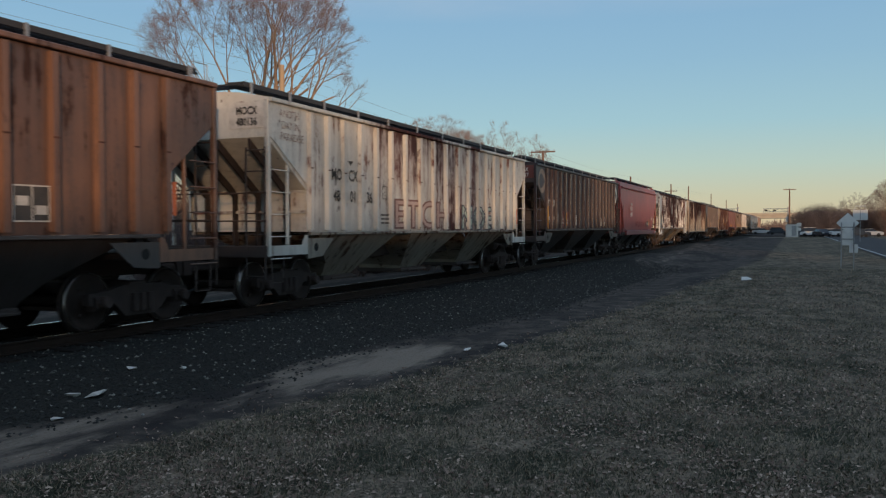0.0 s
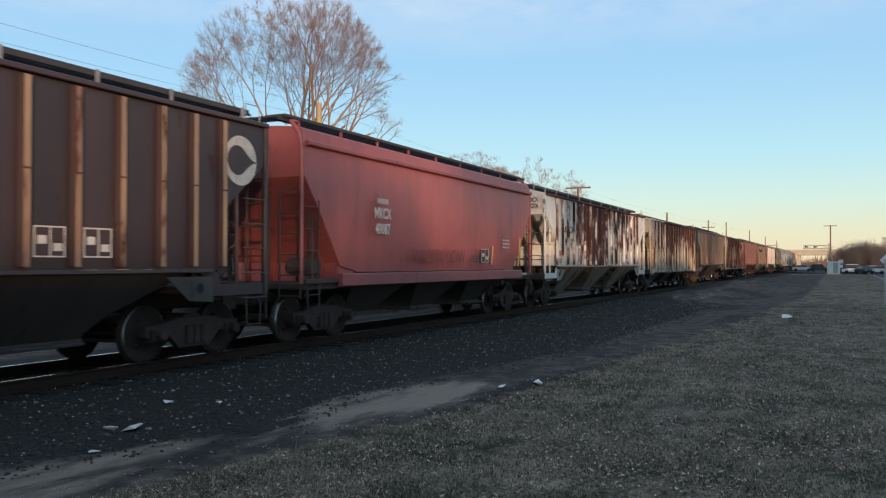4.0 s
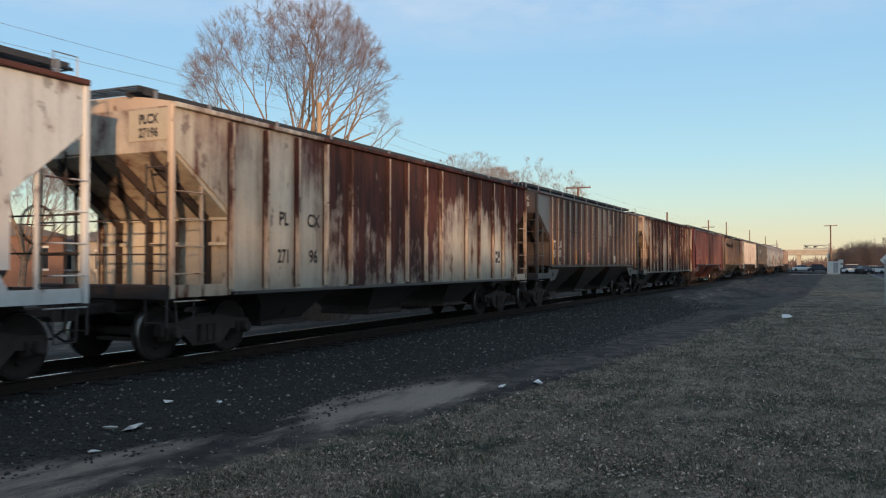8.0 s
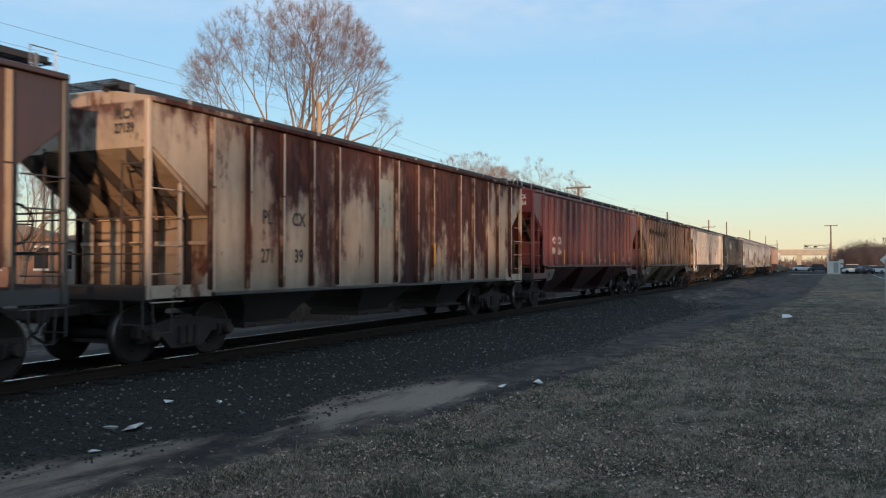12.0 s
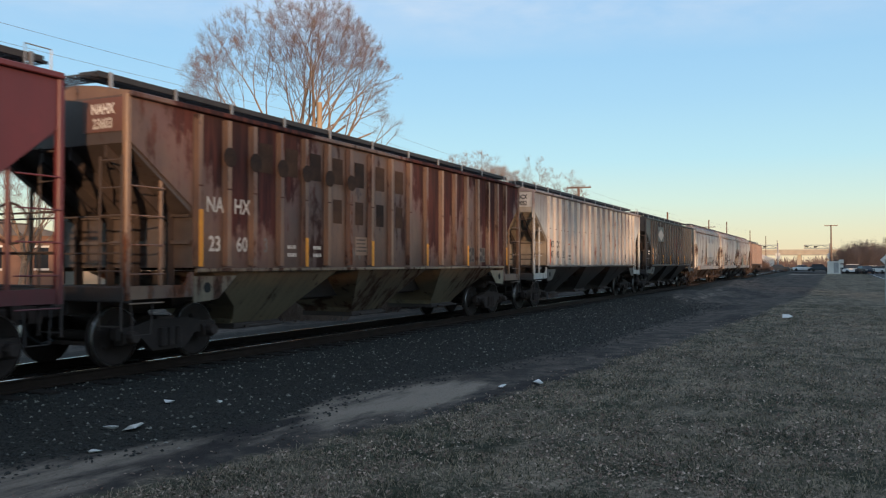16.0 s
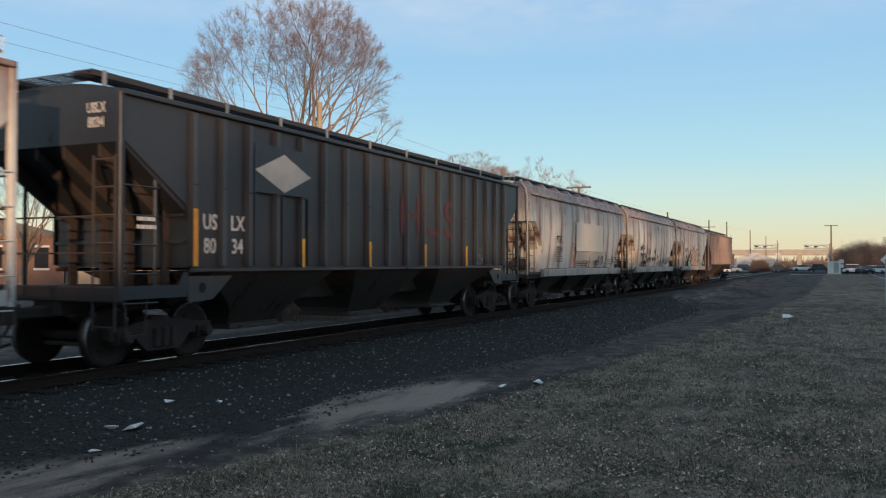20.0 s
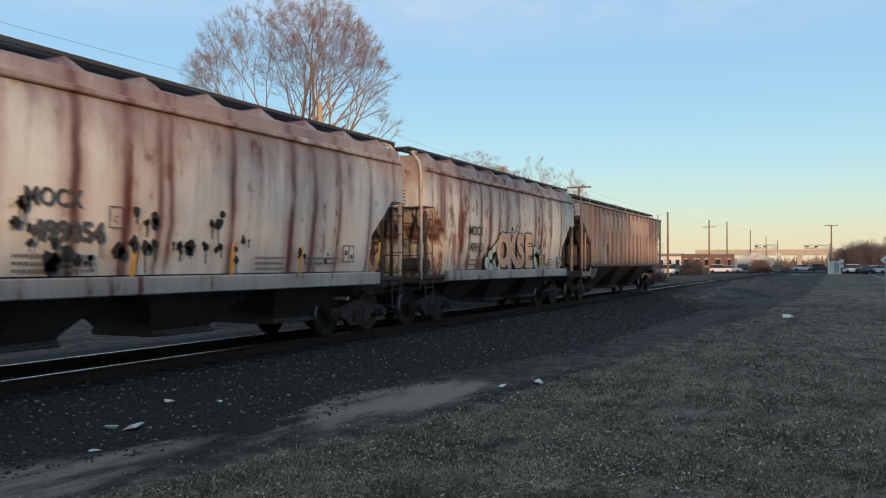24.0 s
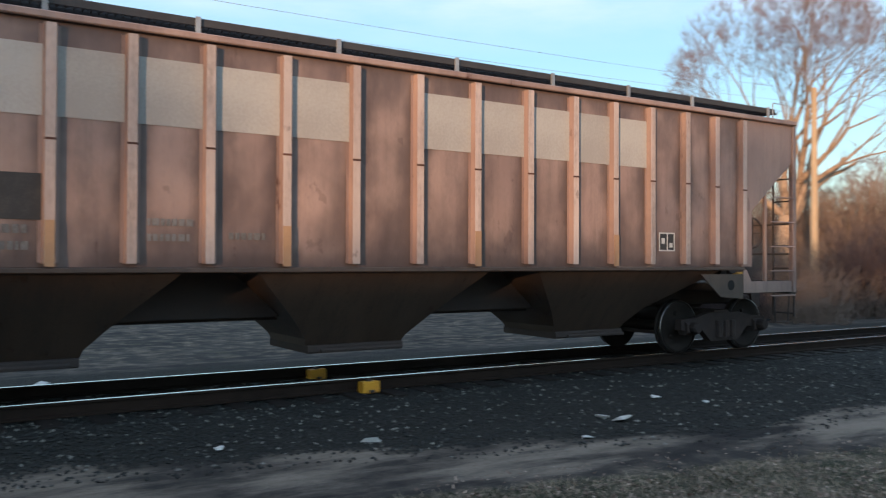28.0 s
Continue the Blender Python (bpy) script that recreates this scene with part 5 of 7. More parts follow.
def wagon_6():
    b = weathered("cream_rusting_wagon_paint", (0.62, 0.56, 0.44), (0.5, 0.41, 0.3), (0.19, 0.075, 0.05), 0.36, 0.25, 6.0, zones=((-3.9, 1.7, 0.3, 0.4), (1.5, 8.4, 0.8, -0.45), (-8.4, -3.8, 0.35, -0.75), (6.9, 8.4, 0.4, 0.2)))
    r = weathered("cream_rib_paint", (0.55, 0.43, 0.31), (0.42, 0.29, 0.2), RUST, 0.6, 0.3, 6.4)
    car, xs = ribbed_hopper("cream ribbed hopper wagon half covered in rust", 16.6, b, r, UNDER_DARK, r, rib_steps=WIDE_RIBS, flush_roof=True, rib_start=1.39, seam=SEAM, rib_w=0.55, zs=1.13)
    end_label(car, 8.3, ("PLCX", "27196"), BLACK, weathered("cream_label_paint", (0.58, 0.5, 0.36), (0.5, 0.42, 0.3), RUST, 0.2, 0.2, 6.8))
    panel_letters(car, xs, (("PL", "271"), ("CX", "96")), 1, 2.44, 1.73, BLACK)
    placard(car, (xs[11] + xs[12]) / 2, 1.8, 0.42, 0.4, WHITE, BLACK)
    place(car, 8.939 * 9.4, 10.70 * 9.4)


def wagon_7():
    b = weathered("black_brown_wagon_paint", (0.085, 0.047, 0.045), (0.055, 0.038, 0.04), (0.13, 0.06, 0.045), 0.26, 0.35, 7.0)
    r = weathered("ochre_rib_paint", (0.5, 0.35, 0.21), (0.4, 0.26, 0.15), (0.16, 0.06, 0.04), 0.35, 0.3, 7.4)
    car, xs = ribbed_hopper("dark brown ribbed hopper wagon with ochre ribs", 16.4, b, r, UNDER_DARK, weathered("charcoal_frame_paint", (0.06, 0.06, 0.06), (0.045, 0.042, 0.04), RUST, 0.2, 0.3, 7.8), rib_steps=CLOSE_RIBS, end_mat=SOOT_SHADE_END)
    end_label(car, 8.2, ("PTLX", "15035"), WHITE)
    part("grey_triangle_panel", Shape().prism([(0.1, 4.02), (1.42, 4.02), (1.42, 2.58), (0.1, 3.45)], -0.004, 0), weathered("slate_panel_paint", (0.12, 0.13, 0.14), (0.1, 0.1, 0.11), RUST, 0.15, 0.2, 7.9), car, at=pose(-8.2, -1.524, 0))
    panel_letters(car, xs, (("PT", "15"), ("LX", "03")), 0, 2.31, 1.96, WHITE)
    letters(car, "5", xs[2] + 0.25, 1.96, 0.36, GREY_MARK, width=0.85)
    bars(car, (xs[1] + xs[2]) / 2, 1.65, WHITE, 2, 0.35, 0.03, 0.06, seed=71)
    part("red_notice", Shape().box(-0.22, 0.22, -0.004, 0, -0.22, 0.22), GRAF_RED, car, at=pose((xs[6] + xs[7]) / 2, -1.526, 1.9))
    bars(car, (xs[6] + xs[7]) / 2, 2.05, WHITE, 4, 0.36, 0.03, 0.08, y=-1.532, seed=72)
    bare = weathered("worn_tan_panel_paint", (0.3, 0.24, 0.18), (0.2, 0.15, 0.12), (0.11, 0.055, 0.045), 0.3, 0.6, 7.6)
    for i, z0 in ((8, 2.35), (9, 2.35), (10, 2.9)):
        w = (xs[i + 1] - xs[i]) / 2 - 0.1
        part("worn_patch", Shape().box(-w, w, -0.003, 0, z0, 4.0 if i < 10 else 3.4), bare, car, "paint worn to dull tan", at=pose((xs[i] + xs[i + 1]) / 2, -1.524, 0))
    letters(car, "O", (xs[7] + xs[8]) / 2, 1.75, 0.5, GRAF_BLUE, width=1.2, name="graffiti")
    letters(car, "M", (xs[8] + xs[9]) / 2, 1.75, 0.5, GRAF_BLUE, width=1.1, name="graffiti")
    letters(car, "I", (xs[9] + xs[10]) / 2, 1.75, 0.5, GRAF_BLUE, width=1.1, name="graffiti")
    part("paper_notice", Shape().box(-0.22, 0.22, -0.004, 0, -0.16, 0.16), WHITE, car, at=pose((xs[11] + xs[12]) / 2, -1.526, 1.8))
    placard(car, (xs[14] + xs[15]) / 2, 1.85, 0.44, 0.36, WHITE, BLACK)
    placard(car, (xs[13] + xs[14]) / 2, 1.85, 0.5, 0.5, GREY_MARK, b)
    first_bar(car, xs)
    reflectors(car, xs, (4,), 1.85)
    place(car, 10.837 * 9.4, 12.58 * 9.4)


def wagon_8():
    b = weathered("tan_rusting_wagon_paint", (0.47, 0.37, 0.265), (0.36, 0.25, 0.17), (0.17, 0.065, 0.05), 0.42, 0.35, 8.0, zones=((-4.95, -3.95, 0.55, 0.0), (-3.95, -3.00, 0.0, 0.8), (-3.00, -1.32, 0.5, -0.35), (-0.39, 1.55, 0.0, 0.8), (1.55, 5.26, 0.3, 0.3), (-8.3, 8.3, 0.6, -0.8)), blotch=0.4)
    r = weathered("pale_tan_rib_paint", (0.5, 0.4, 0.3), (0.4, 0.29, 0.21), RUST, 0.5, 0.3, 8.4)
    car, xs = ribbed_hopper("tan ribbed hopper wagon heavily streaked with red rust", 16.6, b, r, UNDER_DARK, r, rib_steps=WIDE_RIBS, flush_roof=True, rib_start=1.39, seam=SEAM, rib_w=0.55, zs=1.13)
    end_label(car, 8.3, ("PLCX", "27139"), BLACK)
    panel_letters(car, xs, (("PL", "271"), ("CX", "39")), 1, 2.44, 1.73, BLACK)
    part("bare_patch", Shape().box(-0.3, 0.3, -0.004, 0, -0.55, 0.55), weathered("pale_green_grey_patch", (0.42, 0.4, 0.3), (0.36, 0.32, 0.24), RUST, 0.3, 0.3, 8.8), car, at=pose((xs[5] + xs[6]) / 2, -1.525, 3.0))
    reflectors(car, xs, (8,), 1.85)
    place(car, 12.745 * 9.4, 14.51 * 9.4)


def wagon_9():
    b = weathered("oxide_red_wagon_paint", (0.135, 0.03, 0.033), (0.095, 0.025, 0.028), (0.065, 0.022, 0.022), 0.22, 0.3, 9.0)
    car, xs = ribbed_hopper("oxide red ribbed hopper wagon with white lettering", 16.6, b, weathered("oxide_red_rib_paint", (0.16, 0.034, 0.036), (0.12, 0.028, 0.03), (0.075, 0.025, 0.022), 0.2, 0.25, 9.4), hopper_under("maroon_hopper_steel", (0.075, 0.028, 0.027)), b, rib_steps=CLOSE_RIBS, rib_start=1.13)
    end_label(car, 8.3, ("MOCX", "494054"), WHITE)
    panel_letters(car, xs, (("MO", "494"), ("CX", "054")), 1, 2.45, 2.05, WHITE)
    bars(car, xs[-4] + 0.43, 1.9, WHITE, 3, 0.6, 0.03, 0.07, seed=95)
    placard(car, xs[-2] + 0.4, 1.95, 0.55, 0.5, WHITE, BLACK)
    reflectors(car, xs, (3, 6, 9, 12), 1.83)
    part("caution_stencil", Shape().box(-0.28, 0.28, -0.003, 0, -0.1, 0.06).box(-0.2, 0.2, -0.003, 0, 0.09, 0.17).box(-0.22, 0.22, -0.003, 0, -0.2, -0.14), GREY_MARK, car, "faded caution stencil", at=pose(-8.3 + 7.1, -1.527, 2.16))
    for q in (8.0, 8.95, 9.9):
        bars(car, -8.3 + q, 1.8, WHITE, 2, 0.5, 0.035, 0.08, seed=int(q * 10))
    part("reflector", MESH["yellow_bar"], YELLOW, car, at=pose(xs[-1] + 0.25, -1.53, 2.1))
    place(car, 14.68 * 9.4, 16.38 * 9.4)


def wagon_10():
    b = weathered("ochre_brown_wagon_paint", (0.165, 0.1, 0.068), (0.085, 0.052, 0.043), (0.05, 0.027, 0.025), 0.5, 0.6, 10.0, zones=((-6.5, -4.6, 0.7), (1.6, 3.2, 0.8), (5.0, 7.4, 0.5)))
    r = weathered("ochre_brown_rib_paint", (0.27, 0.17, 0.105), (0.15, 0.085, 0.06), RUST, 0.4, 0.5, 10.4)
    car, xs = ribbed_hopper("sooty ochre brown ribbed hopper wagon with large faded letters", 16.8, b, r, UNDER_OLIVE, r, rib_steps=CLOSE_RIBS, end_mat=SOOT_SHADE_END)
    maroon = weathered("brown_label_paint", (0.16, 0.07, 0.05), (0.12, 0.06, 0.045), RUST, 0.3, 0.3, 10.7)
    end_label(car, 8.4, ("NAHX", "23603"), WHITE, maroon)
    # the maker's large faded name: plain dark blocks, one for each letter
    fade = plain("faded_black_letter", (0.026, 0.02, 0.018), (0.075, 0.045, 0.03), 0.8, 0, 2.2, 30)
    for i in range(7):
        part("faded_letter_block", Shape().box(-0.2, 0.2, -0.003, 0, -0.27, 0.27), fade, car, at=pose((xs[i + 2] + xs[i + 3]) / 2, -1.524, 3.53))
    for i in range(4):
        part("faded_letter_block", Shape().box(-0.17, 0.17, -0.003, 0, -0.25, 0.25), fade, car, at=pose((xs[i + 5] + xs[i + 6]) / 2, -1.524, 2.69))
    for i in range(1, 7):
        part("dark_round_patch", Shape().prism([(0.17 * math.cos(a * 0.5236), 0.17 * math.sin(a * 0.5236)) for a in range(12)], -0.004, 0), fade, car, at=pose(xs[i], -1.612, 3.44 - 0.02 * i))
    part("pale_notice", Shape().box(-0.25, 0.25, -0.004, 0, -0.2, 0.2), weathered("dusty_notice_paint", (0.24, 0.17, 0.12), (0.18, 0.13, 0.095), RUST, 0.2, 0.4, 10.9), car, at=pose(-8.4 + 6.71, -1.526, 1.98))
    bars(car, -8.4 + 6.71, 2.13, BLACK, 4, 0.4, 0.03, 0.08, y=-1.533, seed=105)
    for q in (4.14, 5.01):
        bars(car, -8.4 + q, 1.95, WHITE, 2, 0.32, 0.07, 0.15, seed=int(q * 10))
    panel_letters(car, xs, (("NA", "23"), ("HX", "60")), 0, 2.58, 1.92, WHITE)
    letters(car, "3", (xs[2] + xs[3]) / 2, 1.92, 0.36, GREY_MARK, width=0.72)
    for i in (13, 14):
        placard(car, (xs[i] + xs[i + 1]) / 2, 1.85, 0.44, 0.42, GREY_MARK, BLACK)
    letters(car, "W", (xs[6] + xs[7]) / 2 - 0.1, 1.85, 0.6, GREY_MARK, width=0.8, name="scrawl")
    first_bar(car, xs)
    reflectors(car, xs, (4, 7, 10, 13, 17), 1.82)
    place(car, 16.536 * 9.4, 18.33 * 9.4)


def wagon_11():
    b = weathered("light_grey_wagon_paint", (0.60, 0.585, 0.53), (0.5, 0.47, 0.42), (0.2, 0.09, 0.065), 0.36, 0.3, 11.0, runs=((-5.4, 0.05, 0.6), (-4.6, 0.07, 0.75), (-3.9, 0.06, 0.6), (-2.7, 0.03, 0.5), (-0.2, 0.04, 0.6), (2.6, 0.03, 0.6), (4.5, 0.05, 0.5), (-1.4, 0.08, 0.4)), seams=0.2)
    r = weathered("light_grey_rib_paint", (0.6, 0.57, 0.51), (0.53, 0.49, 0.43), RUST, 0.2, 0.2, 11.4)
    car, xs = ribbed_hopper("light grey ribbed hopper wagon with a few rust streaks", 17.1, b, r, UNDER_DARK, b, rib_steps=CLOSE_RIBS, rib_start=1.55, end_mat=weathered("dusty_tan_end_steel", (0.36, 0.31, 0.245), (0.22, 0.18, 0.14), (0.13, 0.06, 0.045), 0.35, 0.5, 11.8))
    end_label(car, 8.55, ("MOCX", "479052"), BLACK, WHITE)
    panel_letters(car, xs, (("MO", "47"), ("CX", "90"), ("", "52")), 0, 2.3, 1.92, BLACK, width=0.82)
    pale = plain("pale_label_overpaint", (0.56, 0.53, 0.46), (0.47, 0.44, 0.38), 0.7, 0, 3, 40)
    for i, z in ((0, 2.3), (1, 2.3), (0, 1.92), (1, 1.92), (2, 1.92), (3, 1.85)):
        part("label_patch", Shape().box(-0.28, 0.28, -0.003, 0, -0.17, 0.17), pale, car, at=pose((xs[i] + xs[i + 1]) / 2, -1.526, z))
    part("small_notice", Shape().box(-0.17, 0.17, -0.003, 0, -0.09, 0.09), pale, car, at=pose((xs[3] + xs[4]) / 2 - 0.05, -1.527, 2.34))
    bars(car, (xs[3] + xs[4]) / 2 - 0.05, 2.38, ORANGE, 1, 0.26, 0.06, y=-1.532, seed=111)
    bars(car, (xs[3] + xs[4]) / 2, 1.92, GREY_MARK, 2, 0.4, 0.06, 0.12, y=-1.532, seed=112)
    first_bar(car, xs, ORANGE)
    placard(car, (xs[14] + xs[15]) / 2, 1.85, 0.4, 0.42, WHITE, BLACK)
    part("reflector", MESH["orange_bar"], ORANGE, car, at=pose(xs[-1] + 0.3, -1.53, 2.1))
    place(car, 18.48 * 9.4, 20.33 * 9.4)


def wagon_12():
    b = weathered("blue_black_wagon_paint", (0.026, 0.031, 0.038), (0.02, 0.023, 0.028), (0.075, 0.038, 0.03), 0.2, 0.35, 12.0)
    rb = weathered("slate_rib_paint", (0.05, 0.06, 0.072), (0.037, 0.043, 0.05), (0.085, 0.04, 0.03), 0.2, 0.3, 12.4)
    car, xs = ribbed_hopper("blue-black ribbed hopper wagon with white diamond emblem", 16.8, b, rb, UNDER_DARK, b, rib_steps=CLOSE_RIBS, end_mat=b)
    end_label(car, 8.4, ("USLX", "8034"), WHITE)
    cx = -8.4 + 3.86
    plate = part("emblem_plate", Shape().box(-0.88, 0.88, -0.02, 0, -0.40, 0.48).box(-0.86, -0.80, -0.014, 0.06, -1.72, -0.42).box(0.80, 0.86, -0.014, 0.06, -1.72, -0.42).box(-0.03, 0.03, -0.014, 0.06, -1.72, -0.42), b, car, "square steel plate behind the emblem", at=pose(cx, -1.60, 3.28))
    part("diamond_emblem", Shape().prism([(-0.87, 0), (0, 0.36), (0.87, 0), (0, -0.36)], -0.004, 0), plain("dirty_white_emblem_paint", (0.5, 0.47, 0.42), (0.36, 0.33, 0.3), 0.7, 0, 2, 40), plate, "white painted diamond", at=pose(0, -0.022, 0))
    panel_letters(car, xs, (("US", "80"), ("LX", "34")), 0, 2.28, 1.88, WHITE)
    letters(car, "HUS", -8.4 + 10.2, 2.72, 1.35, FAINT_RED, y=-1.534, width=1.3, name="graffiti")
    placard(car, (xs[14] + xs[15]) / 2, 1.8, 0.4, 0.42, GREY_MARK, BLACK)
    first_bar(car, xs)
    reflectors(car, xs, (4, 7, 10, 13), 1.8)
    bars(car, -8.4 + 0.45, 2.3, WHITE, 2, 0.4, 0.06, 0.12, y=-1.585, seed=121)
    part("reflector", MESH["yellow_bar"], YELLOW, car, at=pose(xs[-1] + 0.2, -1.53, 1.95))
    place(car, 20.507 * 9.4, 22.29 * 9.4)


def smooth_grey(label, length, lead, seed, rust, runs):
    b = weathered("smooth_grey_paint", (0.63, 0.625, 0.575), (0.54, 0.515, 0.465), (0.24, 0.10, 0.065), rust, 0.3, seed, runs=[(x - length / 2, w, k) for x, w, k in runs])
    sill = weathered("rust_stained_sill_paint", (0.46, 0.42, 0.37), (0.34, 0.28, 0.24), (0.2, 0.085, 0.06), 0.42, 0.3, seed + 0.3)
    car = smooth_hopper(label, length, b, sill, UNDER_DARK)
    place(car, lead * 9.4, lead * 9.4 + length)
    return car, length / 2


def spatters(car, h, spots, seed):
    """Black paint flung on the side, with runs below the larger spots."""
    rnd, sp = random.Random(seed), Shape()
    for x, z, r, n in spots:
        for _ in range(n):
            q = r * rnd.uniform(0.35, 1.25)
            cx, cz, k = x + rnd.gauss(0, 1.1 * r), z + rnd.gauss(0, 0.8 * r), 8
            sp.prism([(cx + q * rnd.uniform(0.35, 0.9) * math.cos(a * 6.283 / k), cz + q * rnd.uniform(0.4, 1.0) * math.sin(a * 6.283 / k)) for a in range(k)], -0.003, 0)
            if rnd.random() < 0.5:
                sp.box(cx - 0.012, cx + 0.012, -0.003, 0, cz - q * rnd.uniform(1.2, 2.6), cz)
    tagged(part("dark_spatter", sp, RUBBER, car, "black paint spatters", at=pose(-h, -1.563, 0)), "black paint spatters", kind="stuff")


def wagon_13():
    car, h = smooth_grey("smooth pale grey hopper wagon with a white repainted square", 13.95, 22.43, 13.0, 0.3, ((1.0, 0.05, 0.8), (2.3, 0.04, 0.7), (3.6, 0.06, 0.7), (5.13, 0.05, 0.6), (5.79, 0.07, 0.8), (6.91, 0.05, 0.6), (7.55, 0.06, 0.9), (9.1, 0.1, 0.8), (9.99, 0.03, 0.6), (10.82, 0.05, 0.7), (11.83, 0.03, 0.5), (12.77, 0.04, 0.6), (13.3, 0.04, 0.7)))
    part("white_patch", Shape().box(-2.11, 2.11, -0.004, 0, -0.58, 0.58), plain("off_white_overpaint", (0.56, 0.52, 0.45), (0.49, 0.45, 0.38), 0.7, 0, 1.2, 30), car, at=pose(-h + 7.55, -1.572, 2.68))
    part("grey_patch", Shape().box(-2.11, 2.11, -0.004, 0, -0.2, 0.18), weathered("grey_overpaint", (0.42, 0.4, 0.35), (0.37, 0.35, 0.3), RUST, 0.1, 0.3, 13.5), car, at=pose(-h + 7.55, -1.556, 1.9, 8))
    for i, w in enumerate(("PTEX", "22009")):
        letters(car, w, -h + 3.2, 2.5 - i * 0.4, 0.36, BLACK, y=-1.572, width=0.85)
    small_box(car, -h + 5.1, 2.25, BLACK, -1.574)
    for x in (5.27, 7.44):
        part("reflector", MESH["orange_bar"], ORANGE, car, "slanted faded orange strip", at=pose(-h + x, -1.556, 1.66, 0, 9, 0))
    for x, z, w in ((6.38, 1.62, 1.5), (8.69, 1.74, 0.45), (10.8, 1.78, 0.5)):
        bars(car, -h + x, z, BLACK, 3 if w < 1 else 2, w, 0.035, 0.09, y=-1.548, seed=int(x * 10))
    bars(car, -h + 3.2, 1.95, GREY_MARK, 4, 0.9, 0.04, 0.08, y=-1.56, seed=131)
    spray_tag(car, -h + 9.6, 1.76, 1.25, 0.62, 131)
    placard(car, -h + 11.96, 1.76, 0.42, 0.36, WHITE, BLACK, y=-1.556)


def wagon_14():
    car, h = smooth_grey("smooth pale grey hopper wagon with dark spatters and rust runs", 13.15, 24.05, 14.0, 0.25, ((0.88, 0.045, 0.9), (2.22, 0.05, 0.95), (3.57, 0.05, 1.0), (4.5, 0.055, 1.0), (5.16, 0.03, 0.8), (5.4, 0.02, 0.8), (6.91, 0.035, 0.9), (8.66, 0.05, 1.0), (9.4, 0.05, 0.9), (10.32, 0.03, 0.8), (11.61, 0.025, 0.6), (12.7, 0.03, 0.6)))
    letters(car, "MOCX", -h + 3.16, 2.47, 0.34, BLACK, y=-1.572, width=0.9)
    letters(car, "499354", -h + 3.42, 2.02, 0.38, BLACK, y=-1.572, width=1.05, weight=0.014)
    for x, z, w, rows in ((3.2, 1.72, 1.3, 3), (7.9, 1.72, 0.9, 3), (9.6, 1.72, 1.2, 2)):
        bars(car, -h + x, z, GREY_MARK, rows, w, 0.045, 0.1, y=-1.556, seed=int(x * 10))
    small_box(car, -h + 4.23, 2.28, BLACK, -1.573)
    spatters(car, h, ((2.61, 2.27, 0.13, 4), (2.8, 1.95, 0.12, 4), (3.06, 1.67, 0.2, 7), (3.6, 1.7, 0.1, 3), (4.37, 1.87, 0.17, 6), (4.84, 2.22, 0.13, 4), (4.9, 1.85, 0.1, 3), (5.5, 1.9, 0.1, 4), (5.8, 1.76, 0.14, 5), (6.43, 2.3, 0.13, 3), (6.5, 1.9, 0.08, 3), (7.0, 1.85, 0.12, 4), (8.9, 1.75, 0.1, 3), (9.8, 1.7, 0.08, 3), (11.9, 1.5, 0.12, 4)), 14)
    for x, z in ((1.49, 1.87), (4.59, 1.66), (6.85, 1.68), (8.87, 1.66), (11.93, 1.8)):
        part("reflector", MESH["tall_bar" if x < 2 else "yellow_bar"], YELLOW, car, "slanted yellow reflector strip", at=pose(-h + x, -1.556, z, 0, 9, 0))
    placard(car, h - 2.5, 1.8, 0.42, 0.36, BLACK, WHITE, y=-1.545)
    for i, w in enumerate(("MOCX", "499354")):
        letters(car, w, 0, 0, 0.24, BLACK, turn=pose(-h - 0.01, -0.55, 3.98 - i * 0.26, 0, 0, -90), width=0.8)
    bars(car, -h - 0.004, 3.5, GREY_MARK, 6, 0.7, 0.05, 0.085, y=-0.6, end=True, seed=143)


